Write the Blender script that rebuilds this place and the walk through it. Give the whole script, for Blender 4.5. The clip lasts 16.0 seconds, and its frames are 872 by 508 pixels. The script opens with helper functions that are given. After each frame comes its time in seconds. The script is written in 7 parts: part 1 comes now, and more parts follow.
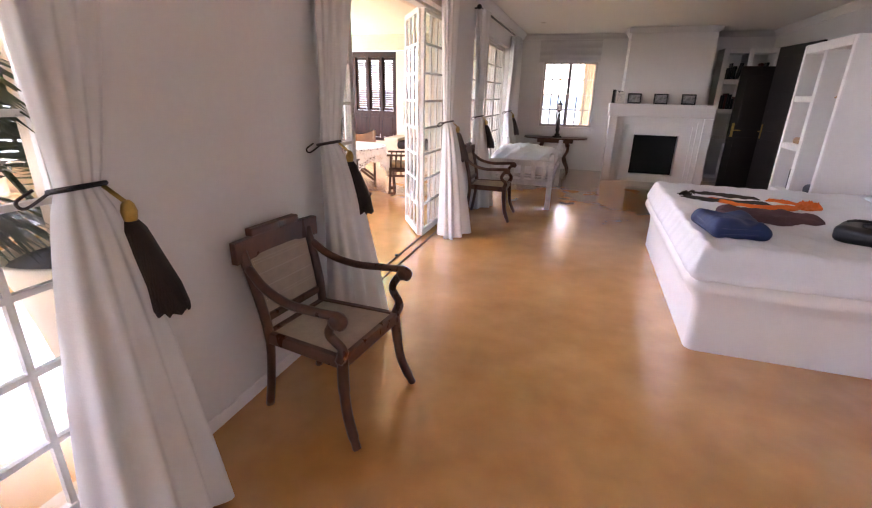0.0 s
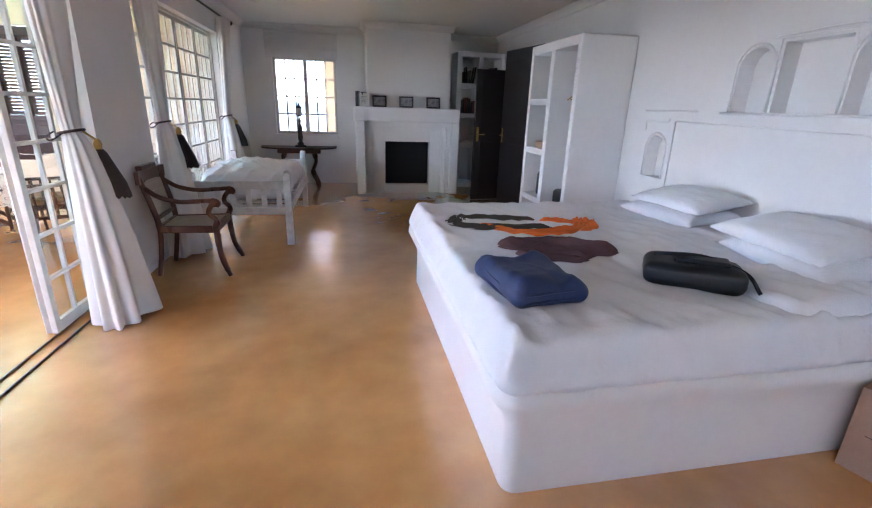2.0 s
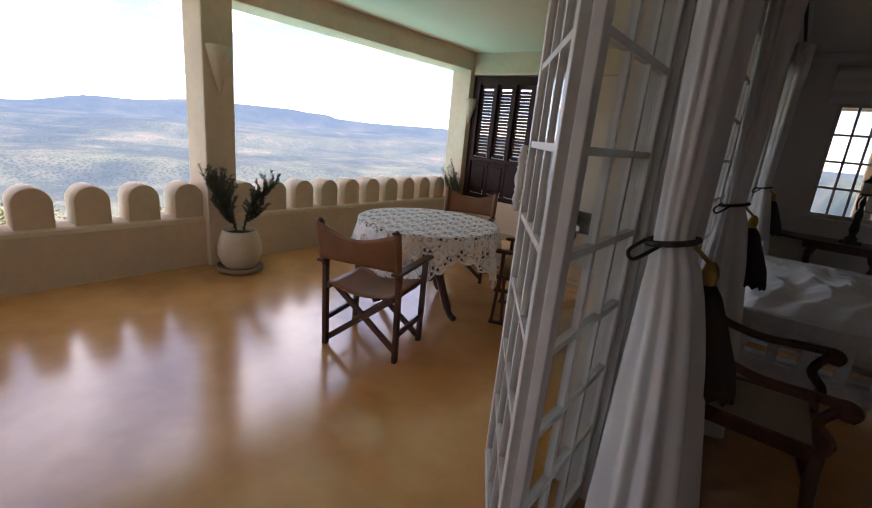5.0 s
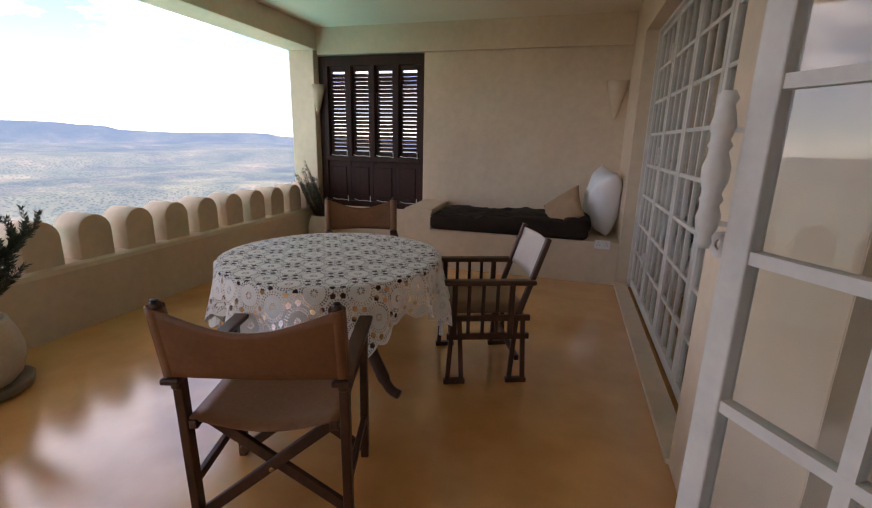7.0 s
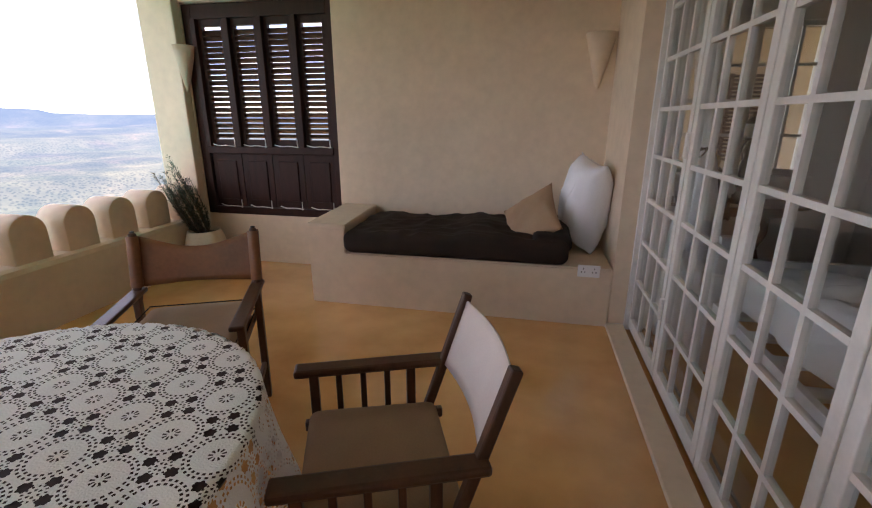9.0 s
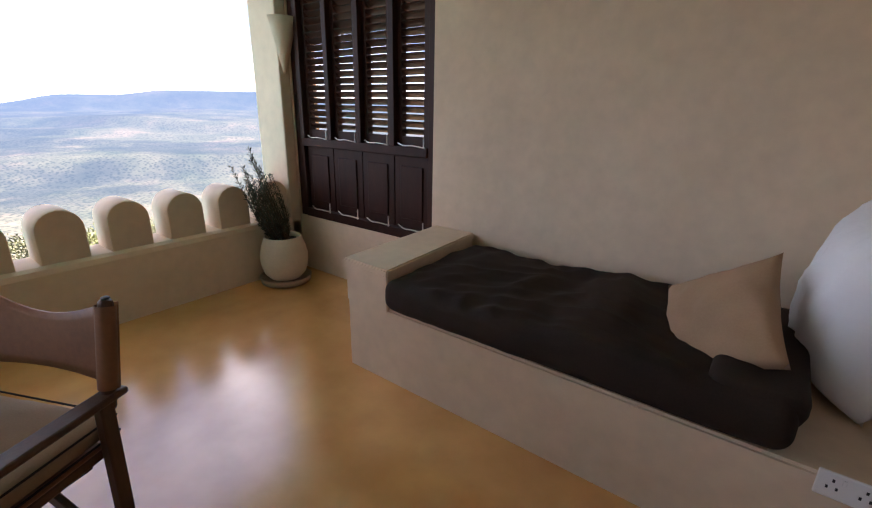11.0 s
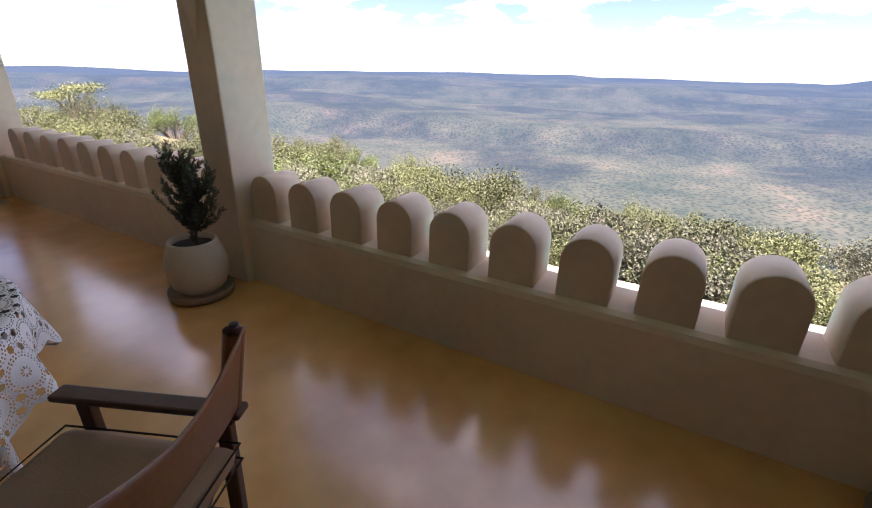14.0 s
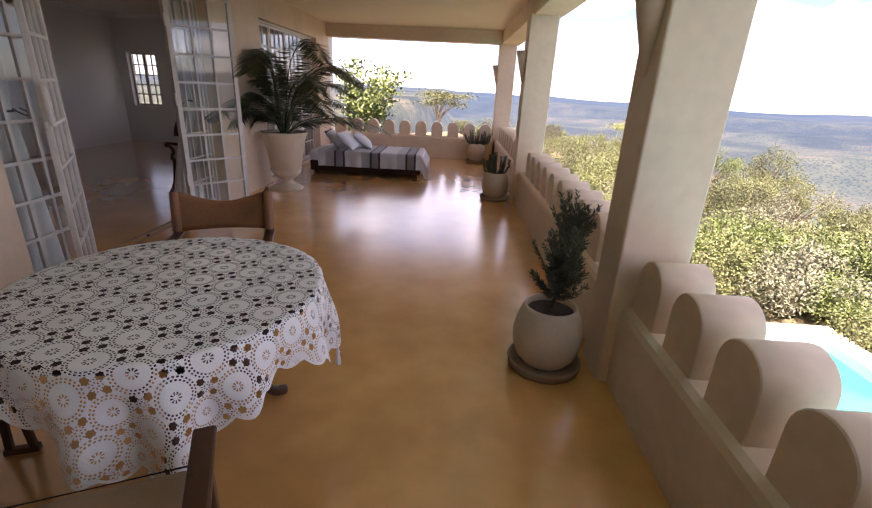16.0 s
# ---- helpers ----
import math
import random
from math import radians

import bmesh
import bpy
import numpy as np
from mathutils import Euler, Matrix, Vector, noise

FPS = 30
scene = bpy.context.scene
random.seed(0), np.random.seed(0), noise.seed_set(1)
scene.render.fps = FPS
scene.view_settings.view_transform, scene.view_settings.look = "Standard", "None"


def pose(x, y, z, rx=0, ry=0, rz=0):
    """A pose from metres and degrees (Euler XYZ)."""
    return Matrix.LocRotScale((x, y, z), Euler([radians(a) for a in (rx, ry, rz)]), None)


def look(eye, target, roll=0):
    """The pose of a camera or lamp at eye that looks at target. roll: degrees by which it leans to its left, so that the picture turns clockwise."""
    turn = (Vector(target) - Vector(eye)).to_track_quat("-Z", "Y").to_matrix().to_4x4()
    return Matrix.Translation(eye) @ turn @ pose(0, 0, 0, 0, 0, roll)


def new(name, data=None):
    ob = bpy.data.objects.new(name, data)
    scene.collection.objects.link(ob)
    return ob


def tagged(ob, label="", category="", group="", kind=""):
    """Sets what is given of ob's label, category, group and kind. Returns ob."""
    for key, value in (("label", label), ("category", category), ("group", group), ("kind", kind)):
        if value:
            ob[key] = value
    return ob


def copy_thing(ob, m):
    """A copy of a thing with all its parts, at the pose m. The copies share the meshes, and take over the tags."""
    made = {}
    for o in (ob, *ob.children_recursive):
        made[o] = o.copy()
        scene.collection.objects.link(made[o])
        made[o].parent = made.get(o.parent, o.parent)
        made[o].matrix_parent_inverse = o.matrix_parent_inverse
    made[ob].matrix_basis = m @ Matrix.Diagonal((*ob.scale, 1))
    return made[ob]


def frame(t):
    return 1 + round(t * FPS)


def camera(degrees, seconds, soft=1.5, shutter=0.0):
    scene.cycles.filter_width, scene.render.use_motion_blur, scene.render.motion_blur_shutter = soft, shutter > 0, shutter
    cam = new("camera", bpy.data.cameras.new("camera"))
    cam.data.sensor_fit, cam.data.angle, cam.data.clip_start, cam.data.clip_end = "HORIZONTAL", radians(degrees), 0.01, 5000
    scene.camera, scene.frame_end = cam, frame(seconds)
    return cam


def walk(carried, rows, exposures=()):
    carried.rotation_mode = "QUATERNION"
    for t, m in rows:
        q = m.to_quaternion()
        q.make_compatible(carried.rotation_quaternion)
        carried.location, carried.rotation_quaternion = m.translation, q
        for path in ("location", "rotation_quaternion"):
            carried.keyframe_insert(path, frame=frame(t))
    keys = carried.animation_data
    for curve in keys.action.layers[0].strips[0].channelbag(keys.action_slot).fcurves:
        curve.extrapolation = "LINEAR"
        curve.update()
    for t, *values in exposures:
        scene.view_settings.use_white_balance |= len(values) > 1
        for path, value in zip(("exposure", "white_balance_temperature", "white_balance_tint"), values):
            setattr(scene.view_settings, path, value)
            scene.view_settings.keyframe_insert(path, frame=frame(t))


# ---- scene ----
cam = camera(88.3, 16.0, soft=1.15)
PATH = [
    (0, (1.028, 1.167, 1.53), (0.457, 2.961, 0.857), 1.2),
    (0.5, (1.055, 1.526, 1.49), (0.983, 3.409, 0.819), 0.7),
    (1, (1.17, 1.941, 1.48), (1.357, 3.818, 0.815), 0.6),
    (1.5, (1.229, 2.359, 1.454), (1.679, 4.2, 0.814), 1.7),
    (2, (1.232, 2.778, 1.455), (1.61, 4.64, 0.833), 1.9),
    (2.5, (1.096, 3.14, 1.427), (0.982, 5.046, 0.832), 4.2),
    (3, (0.945, 3.499, 1.451), (0.448, 5.353, 0.888), 4.0),
    (3.5, (0.747, 3.837, 1.496), (-0.139, 5.54, 0.937), 4.4),
    (4, (0.433, 4.098, 1.496), (-0.704, 5.651, 0.953), 6.0),
    (4.2, (0.308, 4.233, 1.493), (-0.852, 5.773, 0.962), 6.0),
    (6.3, (-0.893, 5.1, 1.388), (-2.006, 6.681, 0.879), 3.2),
    (6.5, (-0.993, 5.178, 1.377), (-1.989, 6.839, 0.878), 3.7),
    (7, (-1.279, 5.419, 1.354), (-1.819, 7.282, 0.866), 1.3),
    (7.5, (-1.432, 5.732, 1.332), (-1.827, 7.622, 0.812), 0.2),
    (8, (-1.466, 6.102, 1.384), (-1.835, 7.988, 0.831), 0.2),
    (8.2, (-1.448, 6.287, 1.404), (-1.813, 8.17, 0.838), 0.1),
    (10.3, (-1.193, 8.024, 1.386), (-1.84, 9.823, 0.797), 1.1),
    (10.5, (-1.17, 8.199, 1.388), (-1.971, 9.929, 0.784), 1.2),
    (11, (-1.261, 8.522, 1.409), (-2.392, 10.047, 0.778), 1.1),
    (11.5, (-1.358, 8.845, 1.416), (-2.887, 9.959, 0.768), 2.0),
    (12, (-1.533, 9.067, 1.422), (-3.297, 9.732, 0.753), 2.4),
    (12.5, (-1.793, 9.262, 1.463), (-3.643, 9.55, 0.759), 1.3),
    (13, (-2.009, 9.44, 1.444), (-3.869, 9.22, 0.743), 2.5),
    (13.5, (-2.279, 9.536, 1.453), (-4.025, 8.897, 0.716), 2.6),
    (14, (-2.561, 9.582, 1.488), (-4.165, 8.667, 0.72), 1.3),
    (14.5, (-2.827, 9.616, 1.499), (-4.096, 8.289, 0.708), 2.8),
    (15, (-3.038, 9.521, 1.46), (-3.903, 7.899, 0.671), 5.5),
    (15.5, (-3.301, 9.354, 1.518), (-3.712, 7.553, 0.753), 2.3),
    (16, (-3.553, 9.12, 1.529), (-3.509, 7.246, 0.832), 2.8),
]
EXPOSURES = ((0.0, 5.74, 7160, 36), (0.5, 6.17, 6860, 34), (1.0, 5.9, 6360, 30), (1.5, 5.82, 6060, 26), (2.0, 5.67, 6060, 24), (2.5, 5.17, 5860, 21), (3.0, 4.37, 6160, 21), (3.5, 3.87, 6360, 21), (4.0, 3.42, 6560, 23), (6.5, 2.59, 7120, 28), (7.0, 2.74, 7120, 28), (8.2, 2.99, 7120, 29), (10.3, 3.19, 7020, 30), (11.0, 2.99, 6720, 28), (12.0, 2.54, 6320, 26), (12.5, 2.44, 6220, 26), (13.5, 2.17, 6320, 30), (14.5, 2.29, 6620, 32), (16.0, 2.58, 7120, 34))
walk(cam, [(t, look(eye, target, roll)) for t, eye, target, roll in PATH], EXPOSURES)

# ---- world, sun, sky ----
def nodes_of(owner):
    owner.use_nodes = True
    tree = owner.node_tree
    tree.nodes.clear()
    return tree


def link(tree, a, b):
    tree.links.new(a, b)


SUN_EL, SUN_AZ = radians(64), radians(6)     # azimuth from +y towards +x
world = bpy.data.worlds.new("sky")
scene.world = world
wt = nodes_of(world)
w_out = wt.nodes.new("ShaderNodeOutputWorld")
w_bg = wt.nodes.new("ShaderNodeBackground")
w_sky = wt.nodes.new("ShaderNodeTexSky")
w_sky.sky_type, w_sky.sun_disc = "NISHITA", False
w_sky.sun_elevation, w_sky.sun_rotation = SUN_EL, SUN_AZ
w_sky.altitude, w_sky.air_density, w_sky.dust_density, w_sky.ozone_density = 1500, 0.75, 0.35, 1.4
w_co = wt.nodes.new("ShaderNodeTexCoord")
w_map = wt.nodes.new("ShaderNodeMapping")
w_map.inputs["Scale"].default_value = (1.0, 1.0, 3.2)
w_noise = wt.nodes.new("ShaderNodeTexNoise")
w_noise.inputs["Scale"].default_value, w_noise.inputs["Detail"].default_value, w_noise.inputs["Roughness"].default_value = 6.5, 8, 0.58
w_ramp = wt.nodes.new("ShaderNodeValToRGB")
w_ramp.color_ramp.elements[0].position, w_ramp.color_ramp.elements[1].position = 0.47, 0.64
w_ramp.color_ramp.elements[1].color = (0.8, 0.8, 0.8, 1)
w_mix = wt.nodes.new("ShaderNodeMix")
w_mix.data_type = "RGBA"
w_mix.inputs[7].default_value = (13, 13.3, 13.8, 1)
w_blue = wt.nodes.new("ShaderNodeMix")
w_blue.data_type, w_blue.blend_type = "RGBA", "MULTIPLY"
w_blue.inputs[0].default_value, w_blue.inputs[7].default_value = 1.0, (0.97, 0.99, 1.01, 1)
link(wt, w_co.outputs["Generated"], w_map.inputs["Vector"])
link(wt, w_map.outputs["Vector"], w_noise.inputs["Vector"])
link(wt, w_noise.outputs["Fac"], w_ramp.inputs["Fac"])
link(wt, w_ramp.outputs["Color"], w_mix.inputs[0])
link(wt, w_sky.outputs["Color"], w_blue.inputs[6])
link(wt, w_blue.outputs[2], w_mix.inputs[6])
link(wt, w_mix.outputs[2], w_bg.inputs["Color"])
w_bg.inputs["Strength"].default_value = 0.055
link(wt, w_bg.outputs["Background"], w_out.inputs["Surface"])

sun_data = bpy.data.lights.new("sun", "SUN")
sun_data.energy, sun_data.angle, sun_data.color = 5.0, radians(0.6), (1.0, 0.95, 0.87)
sun = new("sun", sun_data)
sun_to = Vector((math.sin(SUN_AZ) * math.cos(SUN_EL), math.cos(SUN_AZ) * math.cos(SUN_EL), math.sin(SUN_EL)))
sun.matrix_world = Matrix.Translation((0, 0, 60)) @ sun_to.to_track_quat("Z", "Y").to_matrix().to_4x4()


# ---- materials ----
def mat(name, color, rough=0.6, var=0.12, scale=3.0, bump=0.05, fine=40.0, metal=0.0, rvar=0.1, tint=None, stretch=(1, 1, 1), spec=0.5,
        by_piece=0.0, sheen=0.0, coat=0.0):
    """A surface with colour variation at two scales, uneven gloss and fine relief."""
    m = bpy.data.materials.new(name)
    t = nodes_of(m)
    n = t.nodes.new
    out, bsdf = n("ShaderNodeOutputMaterial"), n("ShaderNodeBsdfPrincipled")
    co, mp = n("ShaderNodeTexCoord"), n("ShaderNodeMapping")
    mp.inputs["Scale"].default_value = stretch
    link(t, co.outputs["Object"], mp.inputs["Vector"])
    big, small = n("ShaderNodeTexNoise"), n("ShaderNodeTexNoise")
    for node, s, d in ((big, scale, 5), (small, fine, 4)):
        node.inputs["Scale"].default_value, node.inputs["Detail"].default_value = s, d
        link(t, mp.outputs["Vector"], node.inputs["Vector"])
    add = n("ShaderNodeMath")
    add.operation = "ADD"
    half = n("ShaderNodeMath")
    half.operation, half.inputs[1].default_value = "MULTIPLY", 0.4
    link(t, small.outputs["Fac"], half.inputs[0])
    link(t, big.outputs["Fac"], add.inputs[0])
    link(t, half.outputs[0], add.inputs[1])
    ramp = n("ShaderNodeValToRGB")
    a, b = ramp.color_ramp.elements
    a.position, b.position = 0.45, 0.95
    dark = tuple(c * (1 - var) for c in color)
    light = tuple(min(1, c * (1 + var)) for c in (tint or color))
    a.color, b.color = (*dark, 1), (*light, 1)
    link(t, add.outputs[0], ramp.inputs["Fac"])
    last = ramp.outputs["Color"]
    if by_piece:
        info, hsv = n("ShaderNodeObjectInfo"), n("ShaderNodeHueSaturation")
        rng = n("ShaderNodeMapRange")
        rng.inputs["To Min"].default_value, rng.inputs["To Max"].default_value = 1 - by_piece, 1 + by_piece
        link(t, info.outputs["Random"], rng.inputs["Value"])
        link(t, rng.outputs[0], hsv.inputs["Value"])
        link(t, last, hsv.inputs["Color"])
        last = hsv.outputs["Color"]
    link(t, last, bsdf.inputs["Base Color"])
    rr = n("ShaderNodeMapRange")
    rr.inputs["To Min"].default_value, rr.inputs["To Max"].default_value = max(0.02, rough - rvar), min(1, rough + rvar)
    link(t, big.outputs["Fac"], rr.inputs["Value"])
    link(t, rr.outputs[0], bsdf.inputs["Roughness"])
    bsdf.inputs["Metallic"].default_value = metal
    bsdf.inputs["Specular IOR Level"].default_value = spec
    if coat:
        bsdf.inputs["Coat Weight"].default_value, bsdf.inputs["Coat Roughness"].default_value = coat, 0.17
        bsdf.inputs["Coat IOR"].default_value = 1.85
    if sheen:
        bsdf.inputs["Sheen Weight"].default_value = sheen
    if bump:
        bp = n("ShaderNodeBump")
        bp.inputs["Strength"].default_value, bp.inputs["Distance"].default_value = min(1, bump * 4), 0.006
        link(t, add.outputs[0], bp.inputs["Height"])
        link(t, bp.outputs["Normal"], bsdf.inputs["Normal"])
    link(t, bsdf.outputs["BSDF"], out.inputs["Surface"])
    return m


def glass_mat():
    m = bpy.data.materials.new("window_glass")
    t = nodes_of(m)
    n = t.nodes.new
    out, mix, clear, gloss, lw = (n("ShaderNodeOutputMaterial"), n("ShaderNodeMixShader"), n("ShaderNodeBsdfTransparent"),
                                  n("ShaderNodeBsdfGlossy"), n("ShaderNodeLayerWeight"))
    gloss.inputs["Roughness"].default_value = 0.02
    clear.inputs["Color"].default_value = (0.95, 0.97, 0.96, 1)
    lw.inputs["Blend"].default_value = 0.5
    pw, mr = n("ShaderNodeMath"), n("ShaderNodeMapRange")
    pw.operation, pw.inputs[1].default_value = "POWER", 5.0
    mr.inputs["To Min"].default_value, mr.inputs["To Max"].default_value = 0.05, 0.9
    link(t, lw.outputs["Facing"], pw.inputs[0])
    link(t, pw.outputs[0], mr.inputs["Value"])
    link(t, mr.outputs[0], mix.inputs[0])
    link(t, clear.outputs[0], mix.inputs[1])
    link(t, gloss.outputs[0], mix.inputs[2])
    link(t, mix.outputs[0], out.inputs["Surface"])
    return m


def water_mat():
    m = mat("pool_water", (0.012, 0.26, 0.31), 0.05, 0.06, 0.6, 0.05, 3.0, rvar=0.02, spec=0.25)
    return m


FLOOR = mat("polished_ochre_cement", (0.62, 0.285, 0.083), 0.21, 0.14, 0.9, 0.03, 5.0, rvar=0.10, tint=(0.76, 0.40, 0.135), spec=0.6, coat=0.9)
WHITE = mat("white_lime_plaster", (0.84, 0.82, 0.80), 0.75, 0.03, 1.4, 0.04, 25.0)
CREAM = mat("cream_painted_plaster", (0.68, 0.53, 0.38), 0.72, 0.10, 0.9, 0.06, 14.0, tint=(0.73, 0.575, 0.42))
CEIL = mat("ceiling_paint", (0.78, 0.765, 0.74), 0.8, 0.02, 1.0, 0.02, 20.0)
VCEIL = mat("veranda_ceiling_paint", (0.79, 0.68, 0.52), 0.8, 0.03, 1.0, 0.02, 20.0)
METAL = mat("white_painted_steel", (0.66, 0.625, 0.57), 0.45, 0.10, 9.0, 0.03, 60.0, rvar=0.12)
TRACK = mat("worn_steel_track", (0.20, 0.13, 0.08), 0.5, 0.3, 8.0, 0.05, 60.0, metal=0.3)
DARKWOOD = mat("dark_stained_wood", (0.036, 0.013, 0.008), 0.5, 0.35, 5.0, 0.05, 50.0, stretch=(3, 3, 0.5), spec=0.22)
CHAIRWOOD = mat("mahogany", (0.105, 0.036, 0.016), 0.3, 0.35, 6.0, 0.05, 40.0, stretch=(2, 2, 0.7))
DIRWOOD = mat("teak_frame_wood", (0.075, 0.032, 0.015), 0.42, 0.35, 6.0, 0.05, 45.0, stretch=(2, 2, 0.7), spec=0.35)
BLACKDOOR = mat("near_black_door_paint", (0.012, 0.007, 0.006), 0.4, 0.25, 4.0, 0.04, 30.0)
SOOT = mat("soot_black_hearth", (0.006, 0.006, 0.006), 0.95, 0.4, 6.0, 0.06, 30.0)
GLASS = glass_mat()
CURTAIN = mat("white_cotton_curtain", (0.80, 0.79, 0.77), 0.9, 0.03, 4.0, 0.05, 160.0, sheen=0.2)
LINEN = mat("white_bed_linen", (0.82, 0.82, 0.84), 0.85, 0.02, 7.0, 0.22, 45.0, sheen=0.2)
TASSEL = mat("dark_brown_silk_tassel", (0.03, 0.014, 0.010), 0.6, 0.3, 30.0, 0.2, 120.0, stretch=(6, 6, 0.5))
BRASS = mat("old_brass", (0.45, 0.30, 0.09), 0.35, 0.25, 20.0, 0.03, 60.0, metal=1.0)
BRONZE = mat("dark_bronze", (0.05, 0.04, 0.035), 0.38, 0.3, 12.0, 0.05, 50.0, metal=0.7)
LEATHER = mat("tan_leather", (0.22, 0.088, 0.032), 0.48, 0.28, 4.0, 0.06, 60.0)
CANVAS = mat("grey_brown_canvas", (0.30, 0.185, 0.105), 0.85, 0.15, 5.0, 0.1, 200.0)
PALECANVAS = mat("pale_pink_canvas", (0.62, 0.52, 0.46), 0.85, 0.08, 5.0, 0.1, 200.0)
CHARCOAL = mat("charcoal_brown_cover", (0.026, 0.016, 0.011), 0.8, 0.3, 4.0, 0.08, 120.0, spec=0.25)
TANCLOTH = mat("tan_cushion_cloth", (0.37, 0.225, 0.13), 0.85, 0.12, 5.0, 0.08, 140.0)
POT = mat("cream_cement_pot", (0.62, 0.51, 0.37), 0.8, 0.1, 5.0, 0.08, 50.0)
POTDARK = mat("terracotta_saucer", (0.27, 0.19, 0.125), 0.8, 0.2, 6.0, 0.08, 50.0)
SOIL = mat("potting_soil", (0.035, 0.024, 0.016), 0.95, 0.4, 20.0, 0.3, 60.0)
CANE = mat("woven_cane", (0.50, 0.42, 0.32), 0.6, 0.15, 20.0, 0.2, 140.0)
ORANGE = mat("orange_cloth", (0.85, 0.18, 0.02), 0.8, 0.15, 8.0, 0.1, 120.0)
MAROON = mat("dusty_maroon_cloth", (0.115, 0.055, 0.06), 0.85, 0.2, 8.0, 0.1, 120.0)
OLIVE = mat("dark_olive_cloth", (0.055, 0.045, 0.035), 0.85, 0.25, 8.0, 0.1, 120.0)
NAVY = mat("navy_quilted_nylon", (0.018, 0.035, 0.105), 0.5, 0.25, 10.0, 0.1, 90.0)
BLACK = mat("black_leather", (0.010, 0.011, 0.013), 0.4, 0.3, 10.0, 0.08, 90.0)
PAPER = mat("kraft_paper", (0.47, 0.31, 0.225), 0.75, 0.08, 5.0, 0.04, 80.0)
YELLOW = mat("yellow_print_paper", (0.80, 0.56, 0.03), 0.7, 0.2, 12.0, 0.02, 60.0)
PLASTIC = mat("white_plastic", (0.78, 0.78, 0.78), 0.3, 0.02, 5.0, 0.0, 20.0)
COTPAINT = mat("chipped_white_paint", (0.70, 0.69, 0.68), 0.6, 0.16, 14.0, 0.1, 70.0)
HANGERWOOD = mat("pale_hanger_wood", (0.42, 0.26, 0.13), 0.45, 0.15, 10.0, 0.03, 60.0)
SOFTWHITE = mat("white_blind_cloth", (0.74, 0.72, 0.70), 0.9, 0.03, 6.0, 0.04, 120.0)
WATER = water_mat()
PALESTONE = mat("pale_pool_coping", (0.66, 0.60, 0.50), 0.7, 0.1, 3.0, 0.08, 30.0)
DARKMETAL = mat("dark_iron", (0.03, 0.028, 0.027), 0.5, 0.3, 14.0, 0.05, 70.0, metal=0.6)
PHOTO = mat("grey_photograph", (0.28, 0.28, 0.29), 0.35, 0.7, 16.0, 0.0, 60.0)
BOOKPAPER = mat("book_paper", (0.70, 0.68, 0.62), 0.8, 0.05, 10.0, 0.02, 90.0)
REDBOOK = mat("dark_red_cover", (0.13, 0.03, 0.025), 0.5, 0.2, 10.0, 0.02, 60.0)
LAMPGLASS = mat("milky_candle_glass", (0.80, 0.79, 0.75), 0.25, 0.03, 10.0, 0.0, 60.0)


# ---- mesh helpers ----
def part(name, bm, material, parent=None, label="", smooth=False):
    me = bpy.data.meshes.new(name)
    bm.normal_update()
    bm.to_mesh(me)
    bm.free()
    for m in (material if isinstance(material, (list, tuple)) else [material]):
        me.materials.append(m)
    if smooth:
        for p in me.polygons:
            p.use_smooth = True
    ob = new(name, me)
    ob.parent = parent
    if label:
        ob["label"] = label
    return ob


def thing(name, label, category, m=None, group="", kind=""):
    ob = new(name)
    ob.empty_display_size = 0.1
    if m is not None:
        ob.matrix_basis = m
    return tagged(ob, label, category, group, kind)


def box(bm, x0, x1, y0, y1, z0, z1, bevel=0.0, m=None, seg=2):
    made = bmesh.ops.create_cube(bm, size=1.0)["verts"]
    for v in made:
        v.co = Vector((x0 + (v.co.x + 0.5) * (x1 - x0), y0 + (v.co.y + 0.5) * (y1 - y0), z0 + (v.co.z + 0.5) * (z1 - z0)))
    if bevel:
        edges = list({e for v in made for e in v.link_edges})
        res = bmesh.ops.bevel(bm, geom=edges, offset=bevel, segments=seg, affect="EDGES", profile=0.5)
        made = list({v for f in res["faces"] for v in f.verts} | {v for v in made if v.is_valid})
    if m is not None:
        bmesh.ops.transform(bm, matrix=m, verts=made)
    return made


def bar(bm, p, q, w, d=None, up=(0, 0, 1), bevel=0.0):
    """A straight square bar from p to q; w across, d deep."""
    p, q = Vector(p), Vector(q)
    d = d or w
    z = (q - p).normalized()
    u = Vector(up)
    if abs(z.dot(u)) > 0.98:
        u = Vector((0, 1, 0))
    x = u.cross(z).normalized()
    y = z.cross(x)
    m = Matrix((x, y, z)).transposed().to_4x4()
    m.translation = p
    return box(bm, -w / 2, w / 2, -d / 2, d / 2, 0, (q - p).length, bevel, m)


